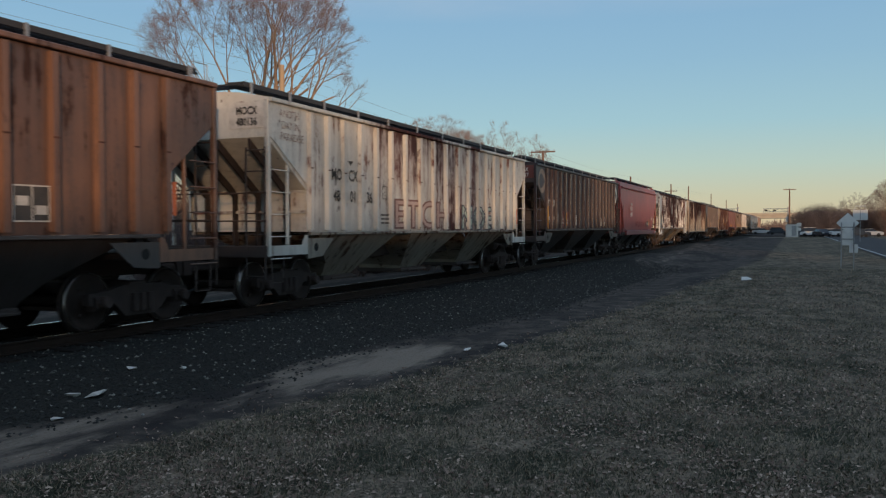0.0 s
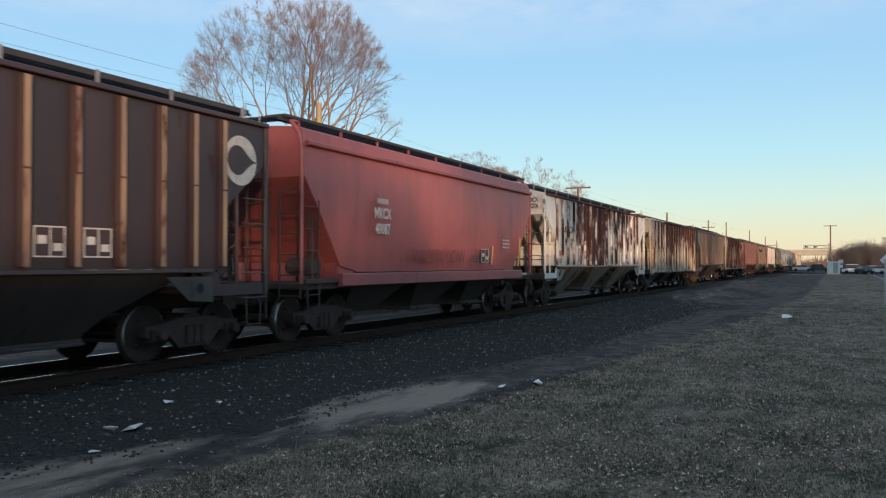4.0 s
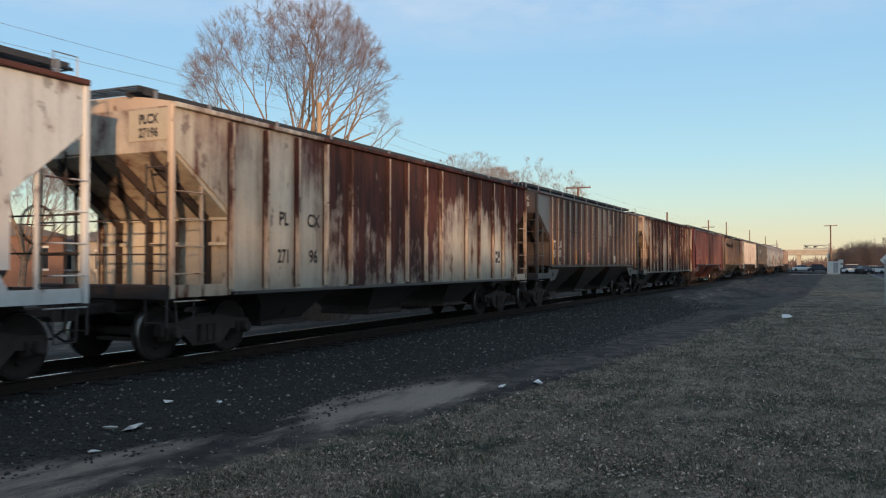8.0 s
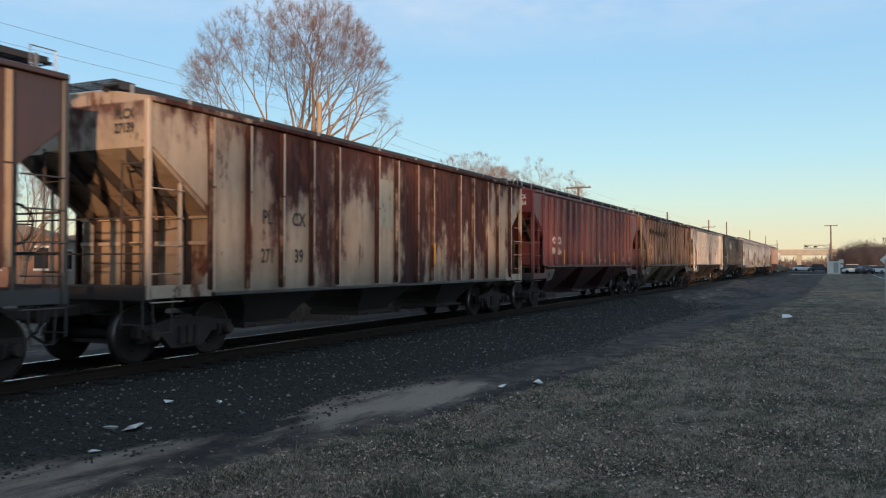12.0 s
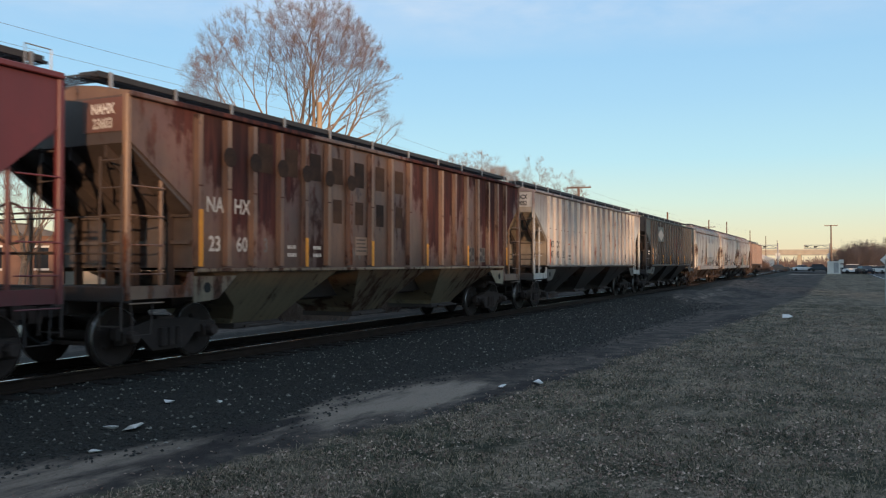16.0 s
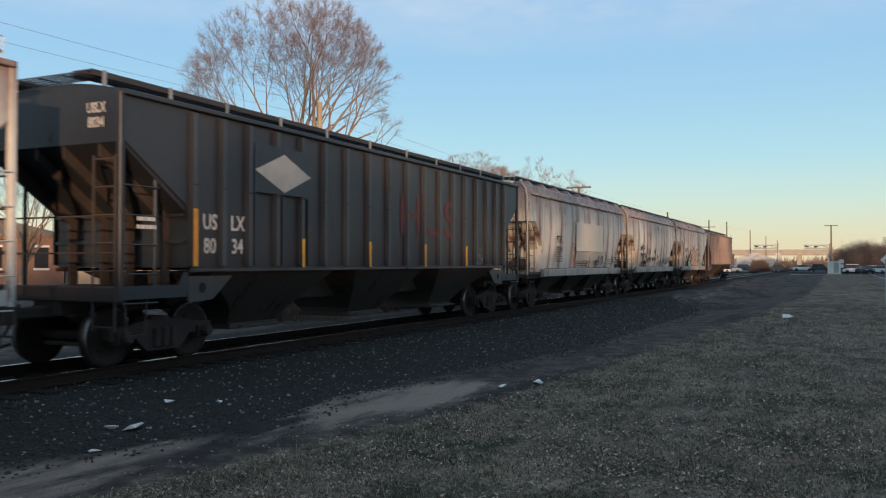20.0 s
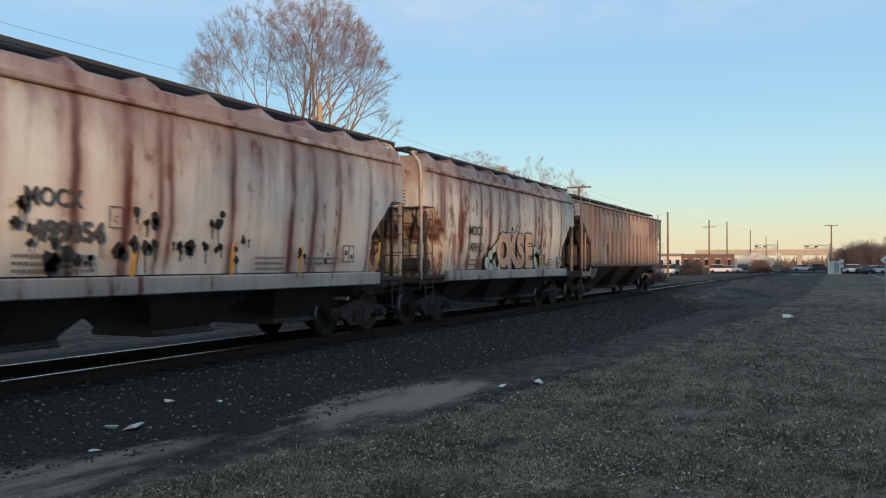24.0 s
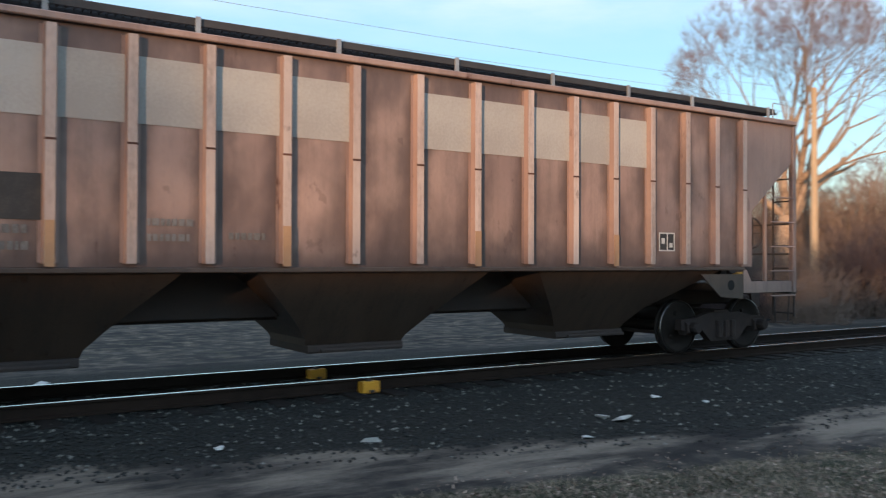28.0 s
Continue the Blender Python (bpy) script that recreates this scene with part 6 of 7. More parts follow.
def wagon_15():
    car, h = smooth_grey("smooth grey hopper wagon with rust runs and large pale graffiti", 13.3, 25.58, 15.0, 0.55, ((0.97, 0.05, 0.9), (1.15, 0.04, 0.8), (2.31, 0.05, 1.0), (3.74, 0.04, 0.9), (4.48, 0.07, 0.9), (5.23, 0.06, 0.8), (5.9, 0.1, 0.7), (6.98, 0.06, 0.9), (8.61, 0.04, 0.9), (9.37, 0.05, 0.9), (10.4, 0.04, 0.8), (11.64, 0.03, 0.7)))
    letters(car, "MOCX", -h + 3.24, 2.53, 0.36, BLACK, y=-1.572, width=0.92)
    letters(car, "499151", -h + 3.33, 2.05, 0.37, BLACK, y=-1.572, width=0.95)
    bars(car, -h + 3.0, 1.72, GREY_MARK, 2, 0.9, 0.05, 0.13, y=-1.552, seed=151)
    # outlined letters with ragged shapes to either side
    rnd = random.Random(15)
    for i, ch in enumerate("OKSE"):
        x, tall = -h + 5.4 + i * 0.78, 1.36 + 0.1 * (i % 2)
        at1 = pose(x, -1.578, 1.92 + 0.04 * rnd.uniform(-1, 1), 0, rnd.uniform(-5, 5), 0)
        for k, (m, wt, nm) in enumerate(((RUBBER, 0.115, "graffiti_outline"), (WHITE, 0.082, "graffiti_edge"), (GRAF_FILL, 0.066, "graffiti"))):
            letters(car, ch, 0, 0, tall, m, turn=at1 @ pose(0, -0.004 * k - 0.0004 * i, 0), width=0.98, weight=wt, name=nm)
    # scalloped clouds on both sides, with black dots
    for x, z, r in ((8.5, 2.0, 0.2), (8.75, 1.92, 0.2), (8.95, 1.75, 0.22), (9.12, 1.6, 0.2), (9.28, 1.5, 0.14), (8.6, 1.68, 0.3), (8.85, 1.52, 0.2),
                    (4.9, 2.1, 0.18), (4.65, 1.95, 0.2), (4.35, 1.8, 0.2), (4.05, 1.6, 0.2), (4.7, 1.68, 0.28), (4.35, 1.52, 0.2), (5.0, 1.66, 0.28)):
        ring = [(math.cos(k * 0.5236), math.sin(k * 0.5236)) for k in range(12)]
        part("graffiti_cloud", Shape().prism([(p * (r + 0.035), q * (r + 0.035)) for p, q in ring], -0.003, 0), RUBBER, car, at=pose(-h + x, -1.563, z))
        part("graffiti_cloud", Shape().prism([(p * r, q * r) for p, q in ring], -0.003, 0), GRAF_TEAL, car, at=pose(-h + x, -1.568, z))
    for x, z, r in ((7.95, 2.62, 0.06), (7.7, 2.66, 0.05), (8.95, 2.18, 0.07), (9.4, 1.85, 0.09), (6.2, 2.7, 0.07), (4.2, 2.05, 0.07), (4.6, 1.75, 0.08), (9.6, 1.55, 0.07)):
        part("graffiti_dot", Shape().prism([(r * math.cos(k * 0.7), r * rnd.uniform(0.8, 1.3) * math.sin(k * 0.7)) for k in range(9)], -0.003, 0), RUBBER, car, at=pose(-h + x, -1.573, z))
    letters(car, "80", -h + 8.62, 1.72, 0.26, RUBBER, y=-1.575, width=0.7, weight=-0.002, name="graffiti")
    for x in (7.0, 8.95):
        part("reflector", MESH["yellow_bar"], YELLOW, car, "slanted yellow reflector strip", at=pose(-h + x, -1.592 if x < 8 else -1.576, 1.62, 0, 9, 0))
    bars(car, -h + 10.2, 1.75, GREY_MARK, 3, 0.6, 0.04, 0.1, y=-1.55, seed=156)
    spray_tag(car, -h + 6.6, 1.32, 2.8, 0.14, 154, r=0.02, n=12, y=-1.556)
    spray_tag(car, -h + 1.45, 2.78, 0.5, 0.7, 155, GREY_MARK, r=0.011, n=4, y=-1.574)
    letters(car, "* HU", -h + 3.0, 1.31, 0.2, WHITE, y=-1.556, width=1.1, name="scrawl")
    placard(car, -h + 11.32, 1.7, 0.34, 0.36, WHITE, BLACK, y=-1.552)
    for i, w in enumerate(("MOCX", "499151")):
        letters(car, w, 0, 0, 0.24, BLACK, turn=pose(-h - 0.01, -0.55, 3.98 - i * 0.26, 0, 0, -90), width=0.8)
    bars(car, -h - 0.004, 3.5, GREY_MARK, 6, 0.7, 0.05, 0.085, y=-0.6, end=True, seed=153)
    part("reflector", MESH["orange_tall"], ORANGE, car, "slanted faded orange strip", at=pose(-h + 1.72, -1.566, 1.95, 0, 9, 0))


def wagon_16():
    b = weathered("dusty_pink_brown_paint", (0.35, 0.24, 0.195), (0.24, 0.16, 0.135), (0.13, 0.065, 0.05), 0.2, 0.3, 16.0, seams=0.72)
    r = weathered("pale_pink_rib_paint", (0.5, 0.40, 0.345), (0.4, 0.3, 0.255), RUST, 0.25, 0.5, 16.4)
    car, xs = ribbed_hopper("dusty pink-brown ribbed hopper wagon with pale overpainted band, last one", 16.95, b, r, UNDER_BROWN, b, rib_steps=CLOSE_RIBS, end_mat=SOOT_SHADE_END)
    h = 16.95 / 2
    end_label(car, h, ("CEFX", "301022"), BLACK, WHITE)
    patch = plain("pale_grey_overpaint", (0.40, 0.385, 0.35), (0.30, 0.28, 0.255), 0.75, 0, 1.0, 30)
    for i in list(range(2, 8)) + list(range(9, 14)):
        w = (xs[i + 1] - xs[i]) / 2 - 0.07
        part("overpaint_patch", Shape().box(-w, w, -0.004, 0, -0.37, 0.37), patch, car, "pale grey overpainted panel", at=pose((xs[i] + xs[i + 1]) / 2, -1.525, 3.46))
    for i, (a, c) in enumerate((("CE", "30"), ("FX", "10"), ("", "22"))):
        x = (xs[i] + xs[i + 1]) / 2
        part("label_patch", Shape().box(-0.33, 0.33, -0.003, 0, -0.52 if a else -0.3, 0.55 if a else 0.3), patch, car, at=pose(x, -1.524, 2.2 if a else 2.02))
        if a:
            letters(car, a, x, 2.47, 0.46, BLACK, width=0.75, y=-1.532)
        letters(car, c, x, 2.02, 0.46, BLACK, width=0.75, y=-1.532)
    part("black_square", Shape().box(-0.28, 0.28, -0.004, 0, -0.24, 0.24), BLACK, car, at=pose((xs[3] + xs[4]) / 2 + 0.05, -1.526, 2.25))
    bars(car, (xs[3] + xs[4]) / 2, 1.96, GREY_MARK, 2, 0.5, 0.09, 0.17, seed=161)
    bars(car, (xs[5] + xs[6]) / 2, 2.06, GREY_MARK, 2, 0.5, 0.08, 0.17, seed=162)
    bars(car, (xs[6] + xs[7]) / 2, 1.92, GREY_MARK, 1, 0.45, 0.08, seed=163)
    placard(car, (xs[14] + xs[15]) / 2 - 0.02, 1.92, 0.36, 0.3, WHITE, BLACK)
    for i in (0, 4, 7, 10, 13):
        part("reflector", MESH["tan_bar"], TAN_STRIP, car, "faded tan reflector strip", at=pose(xs[i], -1.612, 1.77 if i else 1.95))
    part("tail_device", Shape().box(-0.1, 0.1, -0.12, 0.12, 0, 0.4, 0.03).tube([(0, 0, 0.4), (0, 0, 0.55)], 0.02, 6), YELLOW, car, at=pose(h + 0.3, 0.0, 1.0))
    place(car, 27.12 * 9.4, 28.93 * 9.4)


for build in (wagon_1, wagon_2, wagon_3, wagon_4, wagon_5, wagon_6, wagon_7, wagon_8, wagon_9, wagon_10, wagon_11, wagon_12, wagon_13, wagon_14, wagon_15, wagon_16):
    build()


# ---------------------------------------------------------------- trees and brush
def at_angle(deg, dist):
    """A place by its angle from the track's direction and its distance from the camera."""
    return dist * math.cos(radians(deg)), dist * math.sin(radians(deg))


def tube_fast(v, f, a, b, r0, r1, sides):
    d = (b - a).normalized()
    p = d.orthogonal().normalized()
    o = d.cross(p)
    k = len(v)
    for q, r in ((a, r0), (b, r1)):
        for i in range(sides):
            t = i * 2 * math.pi / sides
            w = q + (p * math.cos(t) + o * math.sin(t)) * r
            v.append((w.x, w.y, w.z))
    f += [(k + i, k + (i + 1) % sides, k + sides + (i + 1) % sides, k + sides + i) for i in range(sides)]


def vase_tree(fork, centre, radius, rise, trunk_r, seed, twig=0.0034, limb=2.0):
    """A trunk that parts low into long rising limbs, forking again and again into a domed crown of fine twigs."""
    rnd = random.Random(seed)
    wood, fine = ([], []), ([], [])

    def room(p):
        lump = 1 + 0.10 * noise.noise((p.x * 0.45, p.y * 0.45, p.z * 0.45 + seed))
        return (p.x / radius) ** 2 + (p.y / radius) ** 2 + ((p.z - centre) / rise) ** 2 < lump

    def turn(d, amount):
        side = Vector((rnd.gauss(0, 1), rnd.gauss(0, 1), rnd.gauss(0, 1)))
        side = (side - d * side.dot(d)).normalized()
        return (d + side * math.tan(amount)).normalized()

    def tuft(p, d, n, size):
        for _ in range(n):
            o = (d + Vector((rnd.gauss(0, 0.55), rnd.gauss(0, 0.55), rnd.gauss(0.12, 0.5)))).normalized()
            e = p + o * size * rnd.uniform(0.45, 1.0)
            tube_fast(*fine, p, e, twig * 0.85, twig * 0.55, 3)
            for _ in range(2):
                m = p + (e - p) * rnd.uniform(0.25, 0.85)
                o2 = (o + Vector((rnd.gauss(0, 0.5), rnd.gauss(0, 0.5), rnd.gauss(0.1, 0.45)))).normalized()
                tube_fast(*fine, m, m + o2 * size * rnd.uniform(0.25, 0.6), twig * 0.65, twig * 0.45, 3)

    def grow(p, d, r, length):
        bits = 3 if r > 0.03 else 2
        for i in range(bits):
            d = turn(d, rnd.uniform(0.0, 0.13))
            out = Vector((p.x, p.y, 0))
            out = out.normalized() if out.length > 0.3 else Vector((0, 0, 0))
            d = (d + Vector((0, 0, 0.05)) + out * 0.03).normalized()
            q = p + d * length / bits
            r1 = r * (0.976 if r > twig * 2 else 1.0)
            w0, w1 = (k if k > 0.1 else k * (0.35 + 6.5 * k) for k in (r, r1))
            tube_fast(*(wood if r > 0.03 else fine), p, q, max(w0, twig), max(w1, twig), 8 if r > 0.1 else (5 if r > 0.02 else 3))
            p, r = q, r1
            if r < 0.026 and rnd.random() < 0.7 and not room(p * 1.0 + (p - Vector((0, 0, centre))) * 0.75):
                tuft(p, turn(d, 0.7), 3, 0.42)
        if r < 0.0095 or not room(p):
            tuft(p, d, 9 if r < 0.014 else 16, 0.5 if r < 0.014 else 0.62)
            return
        lead, side = rnd.uniform(0.12, 0.30), rnd.uniform(0.42, 0.72)
        axis = turn(d, 1.2)
        axis = (axis - d * axis.dot(d)).normalized()
        grow(p, (d + axis * math.tan(lead)).normalized(), r * 0.80, length * 0.88)
        grow(p, (d - axis * math.tan(side)).normalized(), r * 0.66, length * 0.84)
        if rnd.random() < 0.15:
            grow(p, turn(d, 0.7), r * 0.48, length * 0.74)

    p = Vector((0, 0, -0.3))
    for i in range(5):
        q = Vector((0.05 * i, -0.03 * i, fork * (i + 1) / 5))
        tube_fast(*wood, p, q, trunk_r * (1.35 if i == 0 else 1.0 - 0.03 * i), trunk_r * (1.0 - 0.03 * (i + 1)), 12)
        p = q
    for k in range(6):
        a = k * 2 * math.pi / 6 + rnd.uniform(-0.25, 0.25)
        tilt = radians(rnd.uniform(14, 26) if k % 2 else rnd.uniform(36, 50))
        grow(p - Vector((0, 0, rnd.uniform(0, 0.6))), Vector((math.cos(a) * math.sin(tilt), math.sin(a) * math.sin(tilt), math.cos(tilt))), trunk_r * rnd.uniform(0.38, 0.5), limb)
    return wood, fine


def add_tree(label, x, y, *args, group="", material=TWIG, **kw):
    wood, fine = vase_tree(*args, **kw)
    t = thing("bare_tree", label, "tree", group, pose(x, y, ground_height(x, y)))
    part("trunk", quick_mesh("trunk", *wood, True), BARK, t)
    part("crown", quick_mesh("crown", *fine), material, t, "fine leafless twigs")
    return t


big = add_tree("tall leafless tree with spreading crown lit by low sun", *at_angle(35.5, 42), 4.2, 9.7, 4.65, 5.3, 0.46, 11)
t_a = add_tree("leafless tree behind the brush", *at_angle(23.5, 74), 2.8, 7.0, 4.4, 4.6, 0.26, 21, twig=0.0042, limb=1.7, group="far leafless trees")
t_b = add_tree("leafless tree behind the brush", *at_angle(18.4, 70), 2.2, 6.2, 3.4, 4.6, 0.22, 23, twig=0.0042, limb=1.6, group="far leafless trees")
for i, (deg, dist, s) in enumerate(((26.0, 62, 0.85), (21.2, 80, 0.95), (30.6, 52, 0.72), (38.5, 60, 0.8), (45.0, 55, 0.75), (52, 60, 0.9), (29.0, 70, 1.0))):
    c = copy_thing(t_a if i % 2 else t_b, pose(*at_angle(deg, dist), -0.6, 0, 0, 70 * i + 20))
    c.scale = (s, s, s)


def brush_clump(w, d, h, n, seed, spread=0.5):
    """Many thin leaning stems with side twigs."""
    rnd = random.Random(seed)
    v, f = [], []
    for _ in range(n):
        p = Vector((rnd.uniform(-w, w), rnd.uniform(-d, d), -0.1))
        hh = h * rnd.uniform(0.45, 1.0) * (1 - 0.5 * (p.x / w) ** 2)
        dr = Vector((rnd.gauss(0, spread * 0.5), rnd.gauss(0, spread * 0.5), 1)).normalized()
        q = p
        for i in range(3):
            dr = (dr + Vector((rnd.gauss(0, 0.16), rnd.gauss(0, 0.16), 0.05))).normalized()
            e = q + dr * hh / 3
            tube_fast(v, f, q, e, 0.014 - 0.003 * i, 0.011 - 0.003 * i, 3)
            for _ in range(3):
                o = (dr + Vector((rnd.gauss(0, 0.6), rnd.gauss(0, 0.6), rnd.uniform(0, 0.5)))).normalized()
                m = q + (e - q) * rnd.random()
                g = m + o * hh * rnd.uniform(0.12, 0.3)
                tube_fast(v, f, m, g, 0.007, 0.005, 3)
                for _ in range(2):
                    o2 = (o + Vector((rnd.gauss(0, 0.5), rnd.gauss(0, 0.5), rnd.uniform(-0.1, 0.4)))).normalized()
                    m2 = m + (g - m) * rnd.random()
                    tube_fast(v, f, m2, m2 + o2 * hh * rnd.uniform(0.06, 0.16), 0.005, 0.004, 3)
            q = e
    return quick_mesh("twigs", v, f)


BRUSHES = [brush_clump(2.4, 1.6, 3.6, 380, 31), brush_clump(2.8, 1.8, 2.8, 380, 32), brush_clump(2.0, 1.6, 4.6, 320, 33, 0.35)]
rnd = random.Random(9)
for i in range(46):
    x = 24 + i * 1.75 + rnd.uniform(-0.8, 0.8)
    y = 17.0 + rnd.uniform(0, 5.5) + 0.03 * x
    if 11.7 > math.degrees(math.atan2(y, x)):
        continue
    dark = rnd.random() < 0.42
    me = BRUSHES[i % 3].copy() if i < 6 else BRUSHES[i % 3]
    b = thing("brush", "dark red leafless shrub beside the track" if dark else "tan leafless shrub thicket beside the track", "shrub", "shrubs along the track", pose(x, y, ground_height(x, y) - 0.05, 0, 0, rnd.uniform(0, 360)))
    if dark:
        me = BRUSHES[i % 3].copy()
    me.materials.clear()
    part("twig_mass", me, BRUSH_DARK if dark else BRUSH, b)
    s = rnd.uniform(0.75, 1.15)
    b.scale = (s, s, s * rnd.uniform(0.8, 1.1))
for i in range(16):
    x, y = at_angle(22.5 + i * 1.05 + rnd.uniform(-0.4, 0.4), rnd.uniform(44, 58))
    b = thing("brush", "tall tan leafless thicket behind the track", "shrub", "shrubs along the track", pose(x, y, ground_height(x, y) - 0.05, 0, 0, rnd.uniform(0, 360)))
    part("twig_mass", BRUSHES[2 if i % 3 else 0], BRUSH, b)
    s = rnd.uniform(1.15, 1.6)
    b.scale = (s * 1.1, s * 1.1, s)
for me in BRUSHES:
    if not me.materials:
        me.materials.append(BRUSH)

# far thickets and the low line of trees on the horizon
FAR_DARK = plain("hazy_dark_twigs", (0.13, 0.112, 0.112), (0.09, 0.078, 0.08), 0.95, 0, 0.1, 3)
FAR_TWIG = plain("hazy_far_twigs", (0.22, 0.15, 0.12), (0.15, 0.1, 0.085), 0.95, 0, 0.1, 3)


def thicket_mesh(w, d, h, n, seed):
    """A dense far thicket: leaning stems with side shoots, rounded towards its edges."""
    rnd = random.Random(seed)
    v, f = [], []
    for _ in range(n):
        p = Vector((rnd.uniform(-d, d), rnd.uniform(-w, w), -0.1))
        top = h * math.sqrt(max(0.08, 1 - (p.y / w) ** 2)) * rnd.uniform(0.6, 1.0) * (1 + 0.2 * noise.noise((p.y * 0.5, seed, 0)))
        q = p + Vector((rnd.gauss(0, 0.12), rnd.gauss(0, 0.2), 1)) * top
        tube_fast(v, f, p, q, 0.024, 0.012, 3)
        for _ in range(8):
            m = p + (q - p) * rnd.uniform(0.2, 1.0)
            tube_fast(v, f, m, m + Vector((rnd.gauss(0, 0.45), rnd.gauss(0, 0.55), rnd.uniform(0.1, 0.7))) * rnd.uniform(0.5, 1.3), 0.015, 0.009, 3)
    return quick_mesh("twig_mass", v, f)


for i, (deg, dist, w, h, dark) in enumerate(((-0.55, 185, 2.4, 5.8, True), (-1.35, 190, 2.8, 7.2, True), (-2.1, 196, 2.8, 6.8, True), (-3.0, 215, 4.0, 6.6, False), (-4.0, 215, 4.5, 6.2, False), (-5.2, 205, 4.5, 6.8, False), (-6.6, 190, 5.0, 7.0, False),
                                          (4.4, 190, 1.8, 3.0, False), (8.6, 150, 1.6, 2.6, True), (12.4, 100, 2.2, 3.4, True), (13.2, 92, 2.2, 3.6, True), (11.8, 112, 2.0, 3.0, True))):
    x, y = at_angle(deg, dist)
    b = thing("thicket", "dense dark grey-brown leafless thicket beyond the track" if dark else "hazy leafless thicket in the distance", "shrub", "far thickets", pose(x, y, -0.45, 0, 0, deg))
    part("twig_mass", thicket_mesh(w, 1.5, h, int(330 * w), 60 + i), FAR_DARK if dark else FAR_TWIG, b)
for i, (deg, dist, s) in enumerate(((-4.9, 200, 0.9), (-5.8, 190, 1.0), (-3.4, 240, 1.0))):
    c = copy_thing(t_a if i % 2 else t_b, pose(*at_angle(deg, dist), -0.6, 0, 0, 80 * i))
    c.scale = (s, s, s)
v, f = [], []
rnd = random.Random(77)
for i in range(2600):
    a = rnd.uniform(-14, 62)
    dist = rnd.uniform(420, 560)
    x, y = at_angle(a, dist)
    h = rnd.uniform(3, 7.5) * (0.8 + 0.35 * noise.noise((a * 0.35, 0, 3)))
    for _ in range(5):
        p = Vector((x + rnd.gauss(0, 1.5), y + rnd.gauss(0, 1.5), -0.5))
        tube_fast(v, f, p, p + Vector((rnd.gauss(0, 1.0), rnd.gauss(0, 1.0), h * rnd.uniform(0.5, 1))), 0.2, 0.1, 3)
far = new("tree_line", quick_mesh("tree_line", v, f))
far.data.materials.append(FAR_TWIG)
tagged(far, "hazy leafless tree line along the horizon", "trees", kind="stuff")

# ---------------------------------------------------------------- pole line and wires
LINE_Y = 21.3


def utility_pole(x, y, height, arms, label="weathered wooden utility pole with crossarm", wood=POLE_WOOD):
    p = thing("utility_pole", label, "utility pole", "utility poles", pose(x, y, ground_height(x, y)))
    h = height + 0.4
    part("shaft", Shape().tube([(0, 0, -0.3), (0, 0, h * 0.5), (0, 0, h)], 0.17, 10, 0.11), wood, p)
    for k, z in enumerate(arms):
        part("crossarm", Shape().box(-0.06, 0.06, -1.15, 1.15, h - z - 0.07, h - z + 0.06, 0.01), POLE_WOOD, p)
        ins = Shape()
        for y2 in (-1.05, -0.55, 0.55, 1.05):
            ins.tube([(0, y2, h - z + 0.05), (0, y2, h - z + 0.18)], 0.035, 6)
        part("insulators", ins, GALV, p)
    return p


POLES = [(-30, 8.7), (32.0, 9.0)] + [(74.4, 8.7), (119, 8.8), (161, 9.7), (189, 10.6), (243, 10.8), (300, 10.8), (360, 11)]
for i, (x, h) in enumerate(POLES):
    if i == 0:
        continue
    utility_pole(x, LINE_Y, h, (0.1,) if i == 2 else (1.3,) if i == 4 else (), "weathered wooden utility pole with crossarm" if i in (2, 4) else "weathered bare wooden utility pole", SUNLIT_POLE if i == 1 else POLE_WOOD)
utility_pole(*at_angle(0.27, 170), 8.7, (0.15,), "tall wooden pole with short crossarm beside the cabinet")
for dz, dy in ((0.0, 0.0), (-0.52, 0.05)):
    pts = []
    for (xa, za), (xb, zb), sag in (((-30, 8.9), (32.0, 8.78), 0.55), ((32.0, 8.78), (74.4, 8.6), 0.55), ((74.4, 8.6), (119, 8.7), 0.3), ((119, 8.7), (161, 9.4), 0.3), ((161, 9.4), (243, 10.6), 0.3)):
        pts += [(xa + (xb - xa) * i / 10, LINE_Y + dy, za + dz + (zb - za) * i / 10 - sag * 4 * (i / 10) * (1 - i / 10)) for i in range(10)]
    tagged(part("overhead_wire", Shape().tube(pts, 0.0065, 4), GALV), "thin grey overhead wire hung along the pole line", "wire", "overhead wires")

# ---------------------------------------------------------------- road, crossing, signals, cabinet, signs
def strip(name, pts, mat, label, z=0.0):
    """A flat road surface over the ground, from pairs of edge points."""
    v, f = [], []
    for (xa, ya), (xb, yb) in pts:
        v += [(xa, ya, z + max(ground_height(xa, ya), -0.37)), (xb, yb, z + max(ground_height(xb, yb), -0.37))]
    f = [(2 * i, 2 * i + 1, 2 * i + 3, 2 * i + 2) for i in range(len(pts) - 1)]
    o = new(name, quick_mesh(name, v, f))
    o.data.materials.append(mat)
    return tagged(o, label, name.replace("_", " "), kind="structure")


